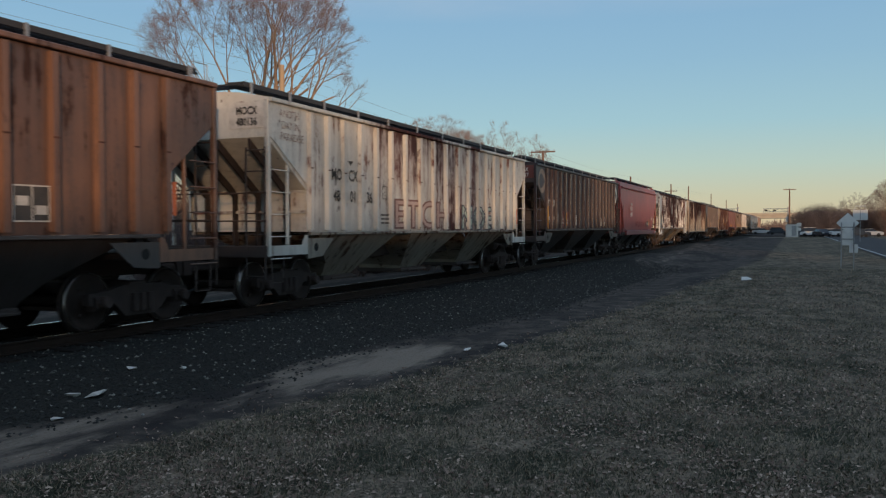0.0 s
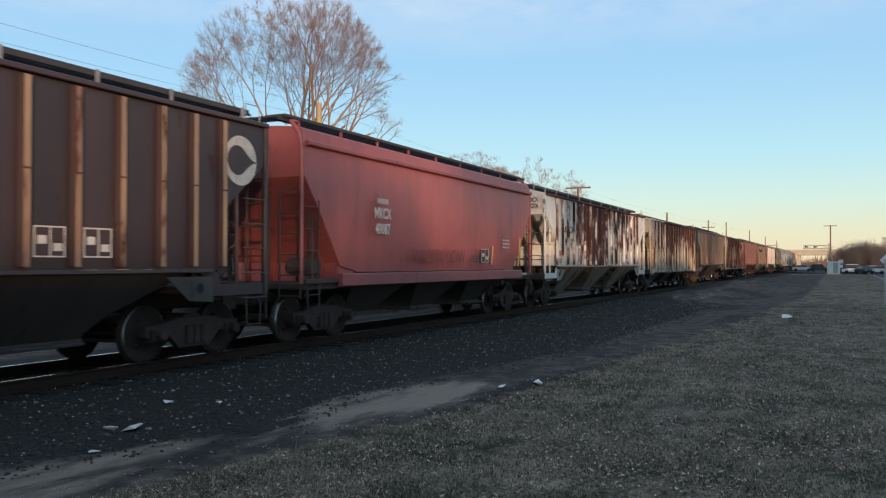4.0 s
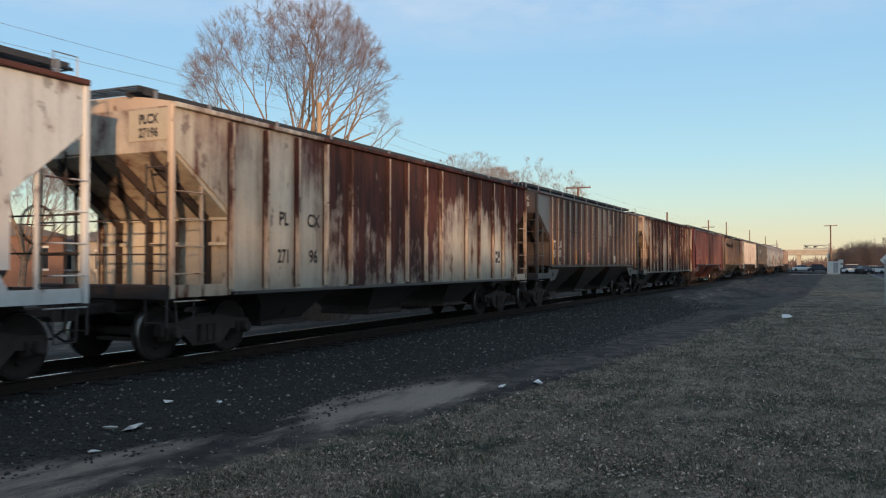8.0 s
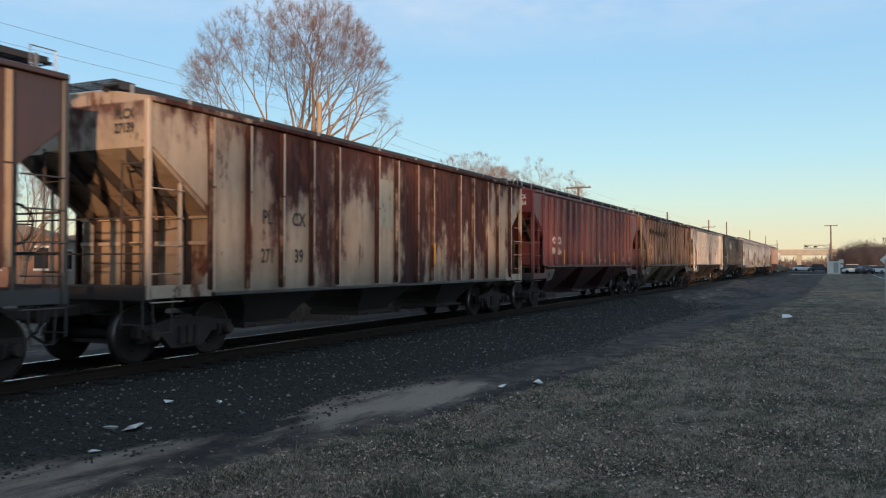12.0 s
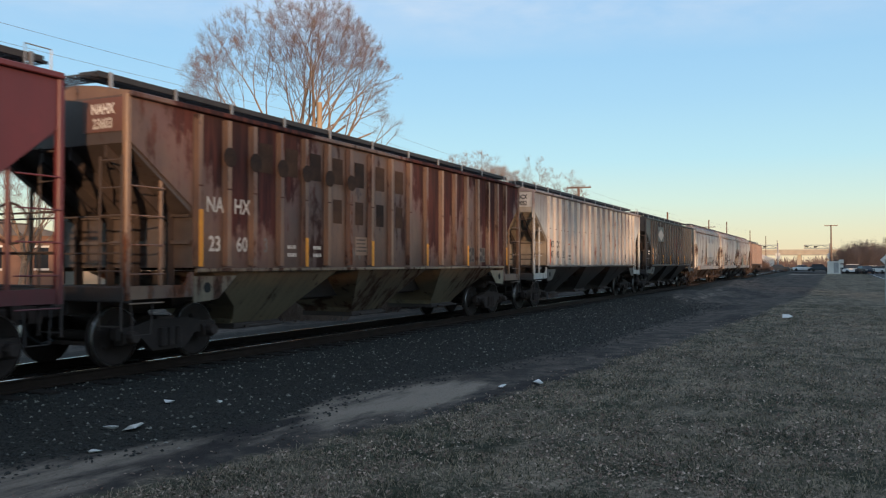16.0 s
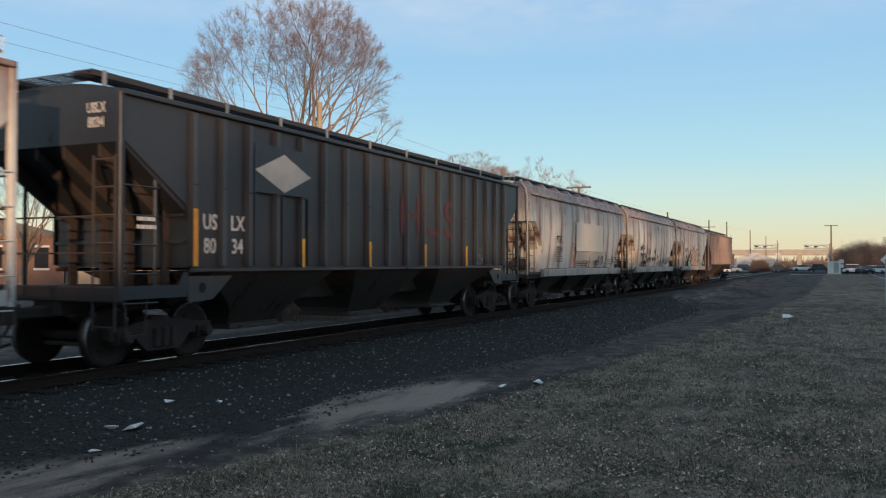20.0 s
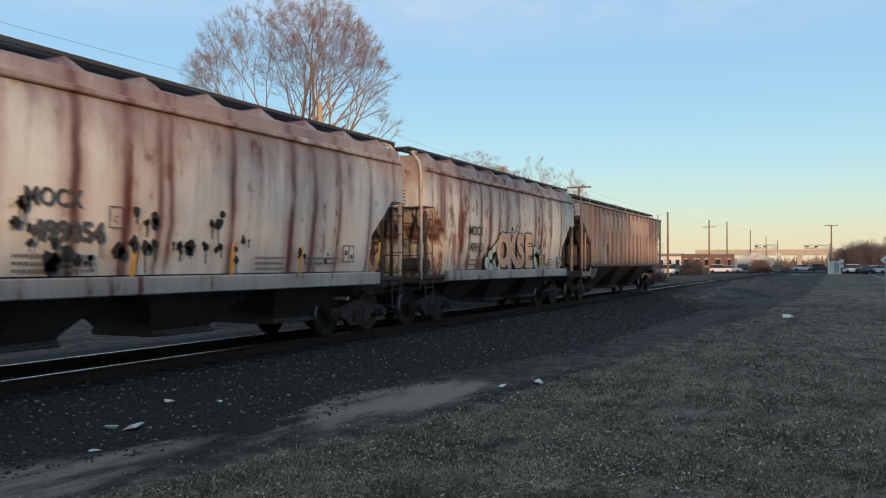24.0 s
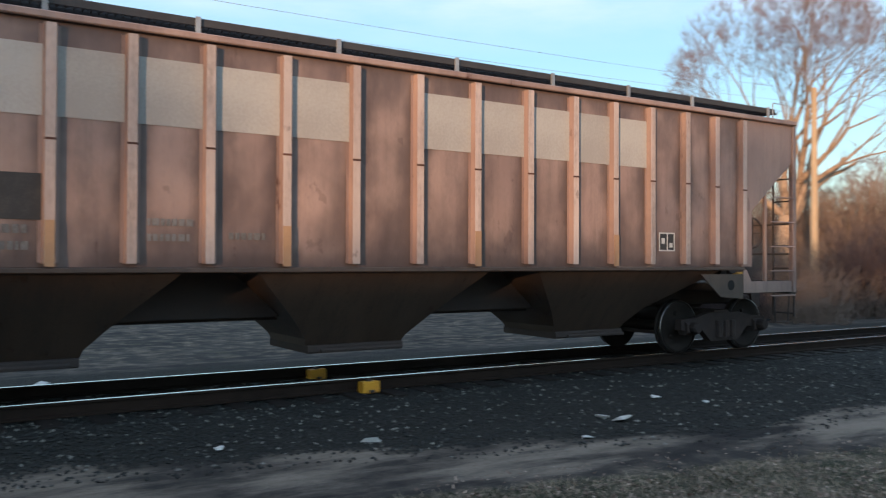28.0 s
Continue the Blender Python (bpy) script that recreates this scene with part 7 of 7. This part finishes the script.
strip("road", [((x, -5.2), (x, -12.5)) for x in range(-60, 420, 8)], ASPHALT, "grey asphalt road running beside the lawn", 0.012 + 0.03)
strip("road_edge_line", [((x, -5.45), (x, -5.57)) for x in range(-60, 420, 8)], LINE, "white painted line along the road edge", 0.018 + 0.03)
strip("crossing_road", [((183, y), (196, y)) for y in range(-6, 120, 3)], ASPHALT, "asphalt street crossing the track", 0.20)
strip("gravel_drive", [((150 + 1.5 * k, 6.6 - 0.62 * k), (154 + 1.5 * k, 7.4 - 0.62 * k)) for k in range(0, 14)], PALE_GRAVEL, "pale gravel drive beside the track", 0.03)
strip("lot", [((120, y), (182, y)) for y in range(24, 70, 4)], ASPHALT, "asphalt car park beyond the track", 0.05)

cab = thing("signal_cabinet", "pale grey metal signal cabinet beside the crossing", "cabinet", at=pose(*at_angle(0.12, 165), -0.35, 0, 0, 4))
part("case", Shape().box(-0.9, 0.9, -1.0, 1.0, 0.12, 2.25, 0.05), SIDING, cab)
part("roof_cap", Shape().box(-1.0, 1.0, -1.1, 1.1, 2.25, 2.36, 0.03), SIDING, cab)
part("door", Shape().box(-0.93, -0.9, -0.7, 0.1, 0.3, 2.1), GALV, cab)
part("plinth", Shape().box(-1.0, 1.0, -1.1, 1.1, -0.1, 0.12), CONCRETE, cab)


def signal_gantry(x, y, reach, label):
    g = thing("crossing_signal", label, "crossing signal", "crossing signals", pose(x, y, -0.3))
    part("mast", Shape().tube([(0, 0, 0), (0, 0, 6.4)], 0.14, 8), GALV, g)
    part("truss", Shape().tube([(0, 0, 6.0), (0, reach, 6.0)], 0.07, 6).tube([(0, 0, 5.3), (0, reach, 5.3)], 0.07, 6)
         .tube([(0, 0, 5.3), (0, reach * 0.33, 6.0), (0, reach * 0.66, 5.3), (0, reach, 6.0)], 0.05, 5), GALV, g)
    part("end_mast", Shape().tube([(0, reach, 5.2), (0, reach, 6.1)], 0.07, 6), GALV, g)
    for k in (0.55, 0.9):
        l = part("signal_head", Shape().box(-0.08, 0.08, reach * k - 0.34, reach * k + 0.34, 5.5, 5.8, 0.04), RUBBER, g, "pair of black signal lamps")
    part("gate_mechanism", Shape().box(-0.25, 0.25, -0.3, 0.3, 0.6, 1.6, 0.05), GALV, g)
    part("crossbuck", Shape().prism([(-0.02, 3.0), (0.02, 3.0), (0.02, 4.2), (-0.02, 4.2)], -0.5, 0.5), SIDING, g)


signal_gantry(*at_angle(3.35, 201), 5.0, "steel cantilever crossing signal beyond the track")
signal_gantry(*at_angle(0.35, 205), 5.2, "steel cantilever crossing signal beside the road")

sg = thing("road_sign", "sign backs on two steel posts beside the road", "road sign", at=pose(44.5, -2.38, ground_height(44.5, -2.3) - 0.18, 0, 0, -3))
for y in (-0.27, 0.27):
    part("sign_post", Shape().box(-0.03, 0.03, y - 0.03, y + 0.03, 0, 2.35), GALV, sg)
part("diamond_panel", Shape().add([(0.04, a, b) for a, b in ((-0.50, 2.32), (0, 2.82), (0.5, 2.32), (0, 1.82))] + [(0.05, a, b) for a, b in ((-0.50, 2.32), (0, 2.82), (0.5, 2.32), (0, 1.82))],
     [(0, 1, 2, 3), (7, 6, 5, 4), (0, 4, 5, 1), (1, 5, 6, 2), (2, 6, 7, 3), (3, 7, 4, 0)]), SIGN_BACK, sg)
part("square_panel", Shape().box(0.052, 0.06, -0.24, 0.26, 1.25, 2.0), SIGN_BACK, sg)
part("small_panel", Shape().box(0.062, 0.07, -0.45, -0.08, 0.9, 1.3), SIGN_BACK, sg)
for z in (1.55, 2.12):
    part("sign_brace", Shape().box(0.031, 0.038, -0.3, 0.3, z - 0.025, z + 0.025), GALV, sg)
s2 = thing("round_sign", "small round sign on a post by the road", "road sign", at=pose(*at_angle(-3.75, 120), -0.36))
part("sign_post", Shape().box(-0.04, 0.04, -0.04, 0.04, 0, 4.6), GALV, s2)
part("sign_panel", Shape().box(-0.03, 0.03, -0.85, 0.85, 2.8, 4.1, 0.01).tube([(0, -0.7, 4.1), (0, -0.55, 4.6), (0, 0.55, 4.6), (0, 0.7, 4.1)], 0.05, 4), SIGN_BACK, s2)
s3 = thing("sign_on_post", "two small white signs on a thin post", "road sign", at=pose(*at_angle(-0.3, 150), -0.36))
part("sign_post", Shape().box(-0.04, 0.04, -0.04, 0.04, 0, 2.6), GALV, s3)
part("sign_panel", Shape().box(-0.06, -0.05, -0.35, 0.35, 2.0, 2.6).box(-0.06, -0.05, -0.3, 0.3, 1.3, 1.8), SIDING, s3)

# ---------------------------------------------------------------- bridge and buildings
br = thing("overpass", "pale concrete road overpass beyond the crossing", "bridge", at=pose(330, 0, -0.4))
part("deck", Shape().box(-5, 5, -2, 48, 5.0, 6.2, 0.1), CONCRETE, br)
part("parapet", Shape().box(-5.2, -4.9, -2, 48, 6.2, 7.0), CONCRETE, br)
for y in (1, 12, 24, 36, 47):
    part("pier", Shape().box(-4, 4, y - 0.6, y + 0.6, -0.5, 5.0, 0.1), CONCRETE, br)


def building(x, y, w, d, h, wall, label, turn=0.0, gable=0.0, windows=4, name="building"):
    b = thing(name, label, "building", "far buildings", pose(x, y, -0.45, 0, 0, turn))
    part("wall", Shape().box(-d / 2, d / 2, -w / 2, w / 2, 0, h), wall, b)
    if gable:
        part("roof", Shape().add([(x2, y2, z2) for x2 in (-d / 2 - 0.3, d / 2 + 0.3) for y2, z2 in ((-w / 2 - 0.3, h), (0, h + gable), (w / 2 + 0.3, h), (w / 2 + 0.3, h - 0.12), (-w / 2 - 0.3, h - 0.12))],
             [(0, 1, 2, 3, 4), (9, 8, 7, 6, 5), (0, 5, 6, 1), (1, 6, 7, 2), (2, 7, 8, 3), (3, 8, 9, 4), (4, 9, 5, 0)]), ROOFING if wall is not SIDING else SIDING, b)
    else:
        part("roof", Shape().box(-d / 2 - 0.15, d / 2 + 0.15, -w / 2 - 0.15, w / 2 + 0.15, h, h + 0.3), ROOFING, b)
    for i in range(windows):
        yy = -w / 2 + w * (i + 0.5) / windows
        q = part("window", Shape().box(-d / 2 - 0.03, -d / 2 + 0.02, yy - 0.55, yy + 0.55, h * 0.35, h * 0.75), GLASS, b)
        part("window_head", Shape().box(-d / 2 - 0.06, -d / 2 - 0.02, yy - 0.62, yy + 0.62, h * 0.75, h * 0.79), SIDING, q)
        part("window_sill", Shape().box(-d / 2 - 0.06, -d / 2 - 0.02, yy - 0.62, yy + 0.62, h * 0.31, h * 0.35), SIDING, q)
    if windows:
        part("door", Shape().box(-d / 2 - 0.04, -d / 2 + 0.02, w / 2 - 1.6, w / 2 - 0.6, 0.1, 2.2), STEEL, b)
    return b


building(*at_angle(4.8, 232), 9, 14, 3.2, SIDING, "white metal shed with a low gable roof", 8, 1.6, 0)
building(*at_angle(7.6, 215), 12, 10, 4.0, BRICK, "brown brick building beyond the car park", 5, 0, 5)
building(*at_angle(9.7, 250), 9, 10, 4.0, SIDING, "pale low building beyond the car park", 5, 0, 4)
building(*at_angle(11.5, 300), 26, 12, 5.0, CONCRETE, "long tan building beyond the car park", 0, 0, 8)
building(*at_angle(-4.7, 240), 12, 10, 4.2, BRICK, "low brick house beyond the road", 0, 1.8, 3)
building(*at_angle(37, 120), 24, 12, 4.5, CONCRETE, "tan low building behind the trees", 30, 0, 7)
building(*at_angle(45, 90), 16, 10, 4.2, CONCRETE, "tan low building behind the trees", 40, 1.5, 5)
building(*at_angle(56, 85), 18, 10, 4.5, BRICK, "brick house behind the trees", 55, 2.2, 5)

# ---------------------------------------------------------------- parked cars
def car_meshes(tall):
    body = [(-2.2, 0.35), (-2.25, 0.75), (-2.1, 0.92), (-1.1, 1.0), (1.35, 1.0), (2.15, 0.9), (2.25, 0.6), (2.2, 0.35)]
    top = 1.72 if tall else 1.45
    cab_ = [(-1.2, 1.0), (-0.55, top), (1.0 if not tall else 1.6, top), (1.55 if not tall else 2.05, 1.0)]

    def loft(poly, y, inner, zref):
        n = len(poly)
        v = []
        for s in (-1, 1):
            v += [(x, s * (y - inner * max(0, z - zref)), z) for x, z in poly]
        return v, [tuple(range(n)), tuple(range(2 * n - 1, n - 1, -1))] + [(i, i + n, (i + 1) % n + n, (i + 1) % n) for i in range(n)]
    a = Shape().add(*loft(body, 0.9, 0.05, 0.7)).mesh("body")
    b = Shape().add(*loft(cab_, 0.84, 0.32, 1.0)).mesh("cabin_glass")
    c = Shape().add(*loft([(-0.6, top - 0.02), (-0.45, top + 0.03), (0.95 if not tall else 1.5, top + 0.03), (1.05 if not tall else 1.65, top - 0.02)], 0.70, 0, 0)).mesh("roof_panel")
    d = Shape().lathe([(0, -0.1), (0.2, -0.11), (0.32, -0.1), (0.33, 0.1), (0, 0.1)], 14).mesh("wheel")
    return a, b, c, d


CAR_ME = {False: car_meshes(False), True: car_meshes(True)}


def parked_car(deg, dist, turn, paint, word, tall=False):
    x, y = at_angle(deg, dist)
    c = thing("parked_car", f"{word} parked {'sport utility car' if tall else 'sedan car'}", "car", "parked cars", pose(x, y, max(ground_height(x, y), -0.45) + 0.06, 0, 0, turn))
    a, b, r, w = CAR_ME[tall]
    for name, me, mat in (("body", a, paint), ("cabin_glass", b, GLASS), ("roof_panel", r, paint)):
        part(name, me.copy(), mat, c)
    for sx in (-1.4, 1.4):
        for sy in (-0.8, 0.8):
            part("wheel", w, RUBBER, c, at=pose(sx, sy, 0.33))
    for sy in (-0.6, 0.6):
        part("headlight", Shape().box(-2.27, -2.18, sy - 0.2, sy + 0.2, 0.66, 0.8, 0.02), SIDING, c)


for q in ((11.2, 160, 20, CAR_WHITE, "white", False), (10.1, 152, 100, CAR_WHITE, "white", True), (10.6, 170, 95, CAR_SILVER, "silver", False), (9.6, 175, 95, CAR_DARK, "dark blue", True), (9.0, 166, 95, CAR_DARK, "dark blue", False),
          (6.85, 178, 92, CAR_WHITE, "white", True), (6.2, 188, 92, CAR_SILVER, "silver", False), (5.3, 205, 92, CAR_DARK, "dark blue", True), (4.6, 200, 92, CAR_DARK, "dark blue", False), (3.3, 196, 92, CAR_DARK, "dark blue", False),
          (1.9, 215, 92, CAR_WHITE, "white", False), (0.9, 212, 92, CAR_DARK, "dark blue", True), (-1.1, 176, 85, CAR_WHITE, "white", True), (-1.6, 170, 20, CAR_DARK, "dark blue", False), (-2.1, 174, 85, CAR_WHITE, "white", False),
          (-2.8, 176, 60, CAR_SILVER, "silver", False), (-3.6, 168, 85, CAR_DARK, "dark blue", True), (-4.3, 172, 85, CAR_SILVER, "silver", False), (12.0, 175, 95, CAR_WHITE, "white", False), (-0.6, 180, 92, CAR_DARK, "dark blue", False)):
    parked_car(*q)

hd = thing("hedge", "dark clipped evergreen hedge beside the road", "hedge", at=pose(95, -14.5, -0.36))
v, f = [], []
rnd = random.Random(41)
for i in range(5200):
    p = Vector((rnd.uniform(-14, 30), rnd.gauss(0, 0.8), rnd.uniform(0.0, 3.4)))
    a, b_ = Vector((rnd.gauss(0, 1), rnd.gauss(0, 1), rnd.gauss(0, 1))).normalized() * 0.3, Vector((rnd.gauss(0, 1), rnd.gauss(0, 1), rnd.gauss(0, 1))).normalized() * 0.3
    k = len(v)
    v += [tuple(p), tuple(p + a), tuple(p + a + b_), tuple(p + b_)]
    f.append((k, k + 1, k + 2, k + 3))
part("leaves", quick_mesh("leaves", v, f), HEDGE, hd)

# ---------------------------------------------------------------- behind the camera: unseen houses and trees added to shade the lawn and train
for i, (x, y, h, g) in enumerate(((-100, -33, 5.4, 2.5), (-81, -33, 5.5, 2.4), (-62, -33, 5.4, 2.4), (-43, -33, 5.5, 2.3), (-24, -33, 5.4, 2.4), (-5, -33, 5.5, 2.4),
                                  (38, -33, 5.0, 2.4), (76, -33, 5.0, 2.4), (118, -33, 5.0, 2.4))):
    building(x, y, 10, 19.0 if x < 20 else 21.0, h, BRICK if i % 2 else SIDING, "unseen two-storey house added to shade the lawn", 0, g, 4, "house")
for i, (x, y, s) in enumerate(((-64, -23, 0.9), (-55, -21, 0.85), (-47, -24, 0.7), (-28, -23, 0.6), (-16, -23, 0.75), (-5, -22, 0.72), (8, -24, 0.78), (24, -26, 0.8), (42, -27, 0.75))):
    c = copy_thing(big, pose(x, y, -0.5, 0, 0, 50 * i))
    c.scale = (s, s, s)
    tagged(c, "unseen leafless tree placed to dapple the train", "tree", "street trees behind the lawn")

# ---------------------------------------------------------------- litter, stones, leaves, grass
for x, y, s in ((7.26, 7.37, 0.11), (7.1, 7.55, 0.07), (8.53, 8.07, 0.07), (13.1, 4.46, 0.10), (31.9, 1.55, 0.2), (9.0, 7.6, 0.05), (12.3, 4.75, 0.08), (6.3, 6.95, 0.05), (1.5, 12.9, 0.12), (0.9, 13.1, 0.09), (4.1, 7.9, 0.09), (2.6, 8.3, 0.07)):
    rr = random.Random(int(x * 100))
    pts = [Vector((rr.uniform(-1, 1) * s * 1.4, rr.uniform(-1, 1) * s, rr.uniform(0, 0.8) * s)) for _ in range(12)]
    bm = bmesh.new()
    for p in pts:
        bm.verts.new(p)
    bmesh.ops.convex_hull(bm, input=bm.verts)
    me = bpy.data.meshes.new("pale_stone")
    bm.to_mesh(me)
    bm.free()
    me.materials.append(LITTER)
    o = tagged(new("pale_stone", me), "pale broken stone lying on the ballast and dirt", "stone", "pale loose stones")
    o.matrix_basis = pose(x, y, ground_height(x, y) - 0.005, 0, 0, rr.uniform(0, 360))


def scatter_stones():
    rnd = random.Random(3)
    v, f = [], []
    base = [(1, 0, 0), (-0.9, 0.2, 0), (0, 1, 0.1), (0.1, -0.9, 0), (0.1, 0.1, 0.8), (0, 0, -0.7)]
    tri = [(0, 2, 4), (2, 1, 4), (1, 3, 4), (3, 0, 4), (2, 0, 5), (1, 2, 5), (3, 1, 5), (0, 3, 5)]
    for i in range(60000):
        x = -3 + 45 * rnd.random() ** 1.5
        y = rnd.uniform(ballast_edge(x) - 0.5, 13.6)
        if y < ballast_edge(x) and rnd.random() < 0.7:
            continue
        s = rnd.uniform(0.014, 0.034)
        z = ground_height(x, y) + s * 0.2
        a = rnd.uniform(0, 6.28)
        ca, sa, k = math.cos(a), math.sin(a), len(v)
        q = (rnd.uniform(0.7, 1.3), rnd.uniform(0.6, 1.1), rnd.uniform(0.5, 1.0))
        for p in base:
            px, py = p[0] * q[0] * s, p[1] * q[1] * s
            v.append((x + px * ca - py * sa, y + px * sa + py * ca, z + p[2] * q[2] * s))
        f += [(k + a_, k + b_, k + c_) for a_, b_, c_ in tri]
    o = new("ballast_stones", quick_mesh("ballast_stones", v, f))
    m, n, l, b = nodes_of("loose_ballast")
    ri = n.new("ShaderNodeNewGeometry").outputs["Random Per Island"]
    l.new(mix_node(n, l, math_node(n, l, "POWER", ri, 13.0), (0.019, 0.02, 0.018), (0.27, 0.255, 0.22)), b.inputs["Base Color"])
    b.inputs["Roughness"].default_value = 0.9
    o.data.materials.append(m)
    tagged(o, "loose dark crushed stone of the railway ballast", "ballast", kind="stuff")


def scatter_grass():
    rnd = random.Random(4)
    sets = {"b": ([], []), "s": ([], [])}
    for i in range(240000):
        r = 3.0 + 40 * rnd.random() ** 1.8
        a = radians(rnd.uniform(-12, 88))
        x, y = r * math.cos(a), r * math.sin(a)
        le = lawn_edge(x) + 0.35 * noise.noise((x * 0.8, y * 0.8, 5))
        if y > le or (noise.noise((x * 0.9, y * 0.9, 9)) < -0.25 and rnd.random() < 0.7):
            continue
        v, f = sets["s" if rnd.random() < 0.42 else "b"]
        z = ground_height(x, y) - 0.005
        grow = 1 + r * 0.02
        for _ in range(2):
            h = rnd.uniform(0.02, 0.055) * (1.0 if rnd.random() < 0.95 else 1.8)
            t = rnd.uniform(0, 6.28)
            w = rnd.uniform(0.003, 0.006) * grow
            dx, dy = math.cos(t) * w, math.sin(t) * w
            lx, ly = rnd.gauss(0, 0.6) * h, rnd.gauss(0, 0.6) * h
            ox, oy = rnd.gauss(0, 0.02), rnd.gauss(0, 0.02)
            k = len(v)
            v += [(x + ox - dx, y + oy - dy, z), (x + ox + dx, y + oy + dy, z), (x + ox + lx, y + oy + ly, z + h)]
            f.append((k, k + 1, k + 2))
    for key, mat, lab in (("b", BLADE, "short dull green lawn grass"), ("s", STRAW, "dry straw-coloured lawn grass")):
        o = new("grass", quick_mesh("grass", *sets[key]))
        o.data.materials.append(mat)
        tagged(o, lab, "grass", kind="stuff")
    v, f = [], []
    for i in range(95000):
        r = 4.5 + 32 * rnd.random() ** 1.7
        a = radians(rnd.uniform(-8, 60))
        x, y = r * math.cos(a), r * math.sin(a)
        if y > lawn_edge(x) + 0.5 or (y > lawn_edge(x) - 0.1 and rnd.random() < 0.7) or noise.noise((x * 0.55, y * 0.55, 3)) + 0.5 * noise.noise((x * 1.7, y * 1.7, 1)) < rnd.uniform(-0.45, 0.25):
            continue
        z = ground_height(x, y) + rnd.uniform(0.005, 0.035)
        s, t = rnd.uniform(0.007, 0.022) * (1 + r * 0.016), rnd.uniform(0, 6.28)
        c_, s_ = math.cos(t), math.sin(t)
        k = len(v)
        for px, py, pz in ((-1, 0, 0.2), (-0.2, -0.6, 0), (1, 0, 0.35), (-0.1, 0.6, 0.25)):
            v.append((x + (px * c_ - py * s_) * s, y + (px * s_ + py * c_) * s, z + pz * s * rnd.uniform(-1.5, 3.5)))
        f += [(k, k + 1, k + 2), (k, k + 2, k + 3)]
    o = new("fallen_leaves", quick_mesh("fallen_leaves", v, f))
    m, n, l, b = nodes_of("dry_fallen_leaf")
    ri = n.new("ShaderNodeNewGeometry").outputs["Random Per Island"]
    l.new(mix_node(n, l, math_node(n, l, "POWER", ri, 2.2), (0.125, 0.075, 0.055), (0.52, 0.4, 0.31)), b.inputs["Base Color"])
    b.inputs["Roughness"].default_value = 0.8
    o.data.materials.append(m)
    tagged(o, "dry tan fallen leaves strewn over the lawn", "leaves", kind="stuff")


scatter_stones()
scatter_grass()


# ---------------------------------------------------------------- motion of the train
TRAVEL = [(0, 0.0), (2, 18.16), (4, 36.3), (6, 54.9), (8, 73.9), (10, 92.25), (12, 110.2), (14, 128.1), (16, 146.3),
          (18, 164.75), (20, 183.7), (22, 202.7), (24, 221.4), (26, 239.8), (28, 258.3)]


def travelled(t):
    """Metres that the train has gone by t seconds, smooth through TRAVEL."""
    k = min(len(TRAVEL) - 2, max(0, int(t // 2)))
    p = [TRAVEL[min(len(TRAVEL) - 1, max(0, k + i))][1] for i in (-1, 0, 1, 2)]
    if k == 0:
        p[0] = 2 * p[1] - p[2]
    if k == len(TRAVEL) - 2:
        p[3] = 2 * p[2] - p[1]
    u = t / 2 - k
    return 0.5 * (2 * p[1] + (p[2] - p[0]) * u + (2 * p[0] - 5 * p[1] + 4 * p[2] - p[3]) * u * u + (3 * p[1] - p[0] - 3 * p[2] + p[3]) * u ** 3)


def motions():
    for car, middle in TRAIN:
        walk(car, [(t * 0.5, pose(middle - travelled(t * 0.5), TRACK_Y, 0)) for t in range(57)])
    turns = [(k / 15, -math.degrees(travelled(k / 15) / WHEEL_R)) for k in range(421)]
    for w, x in WHEELSETS:
        walk(w, [(t, pose(x, 0, WHEEL_R, 0, a, 0)) for t, a in turns])


motions()
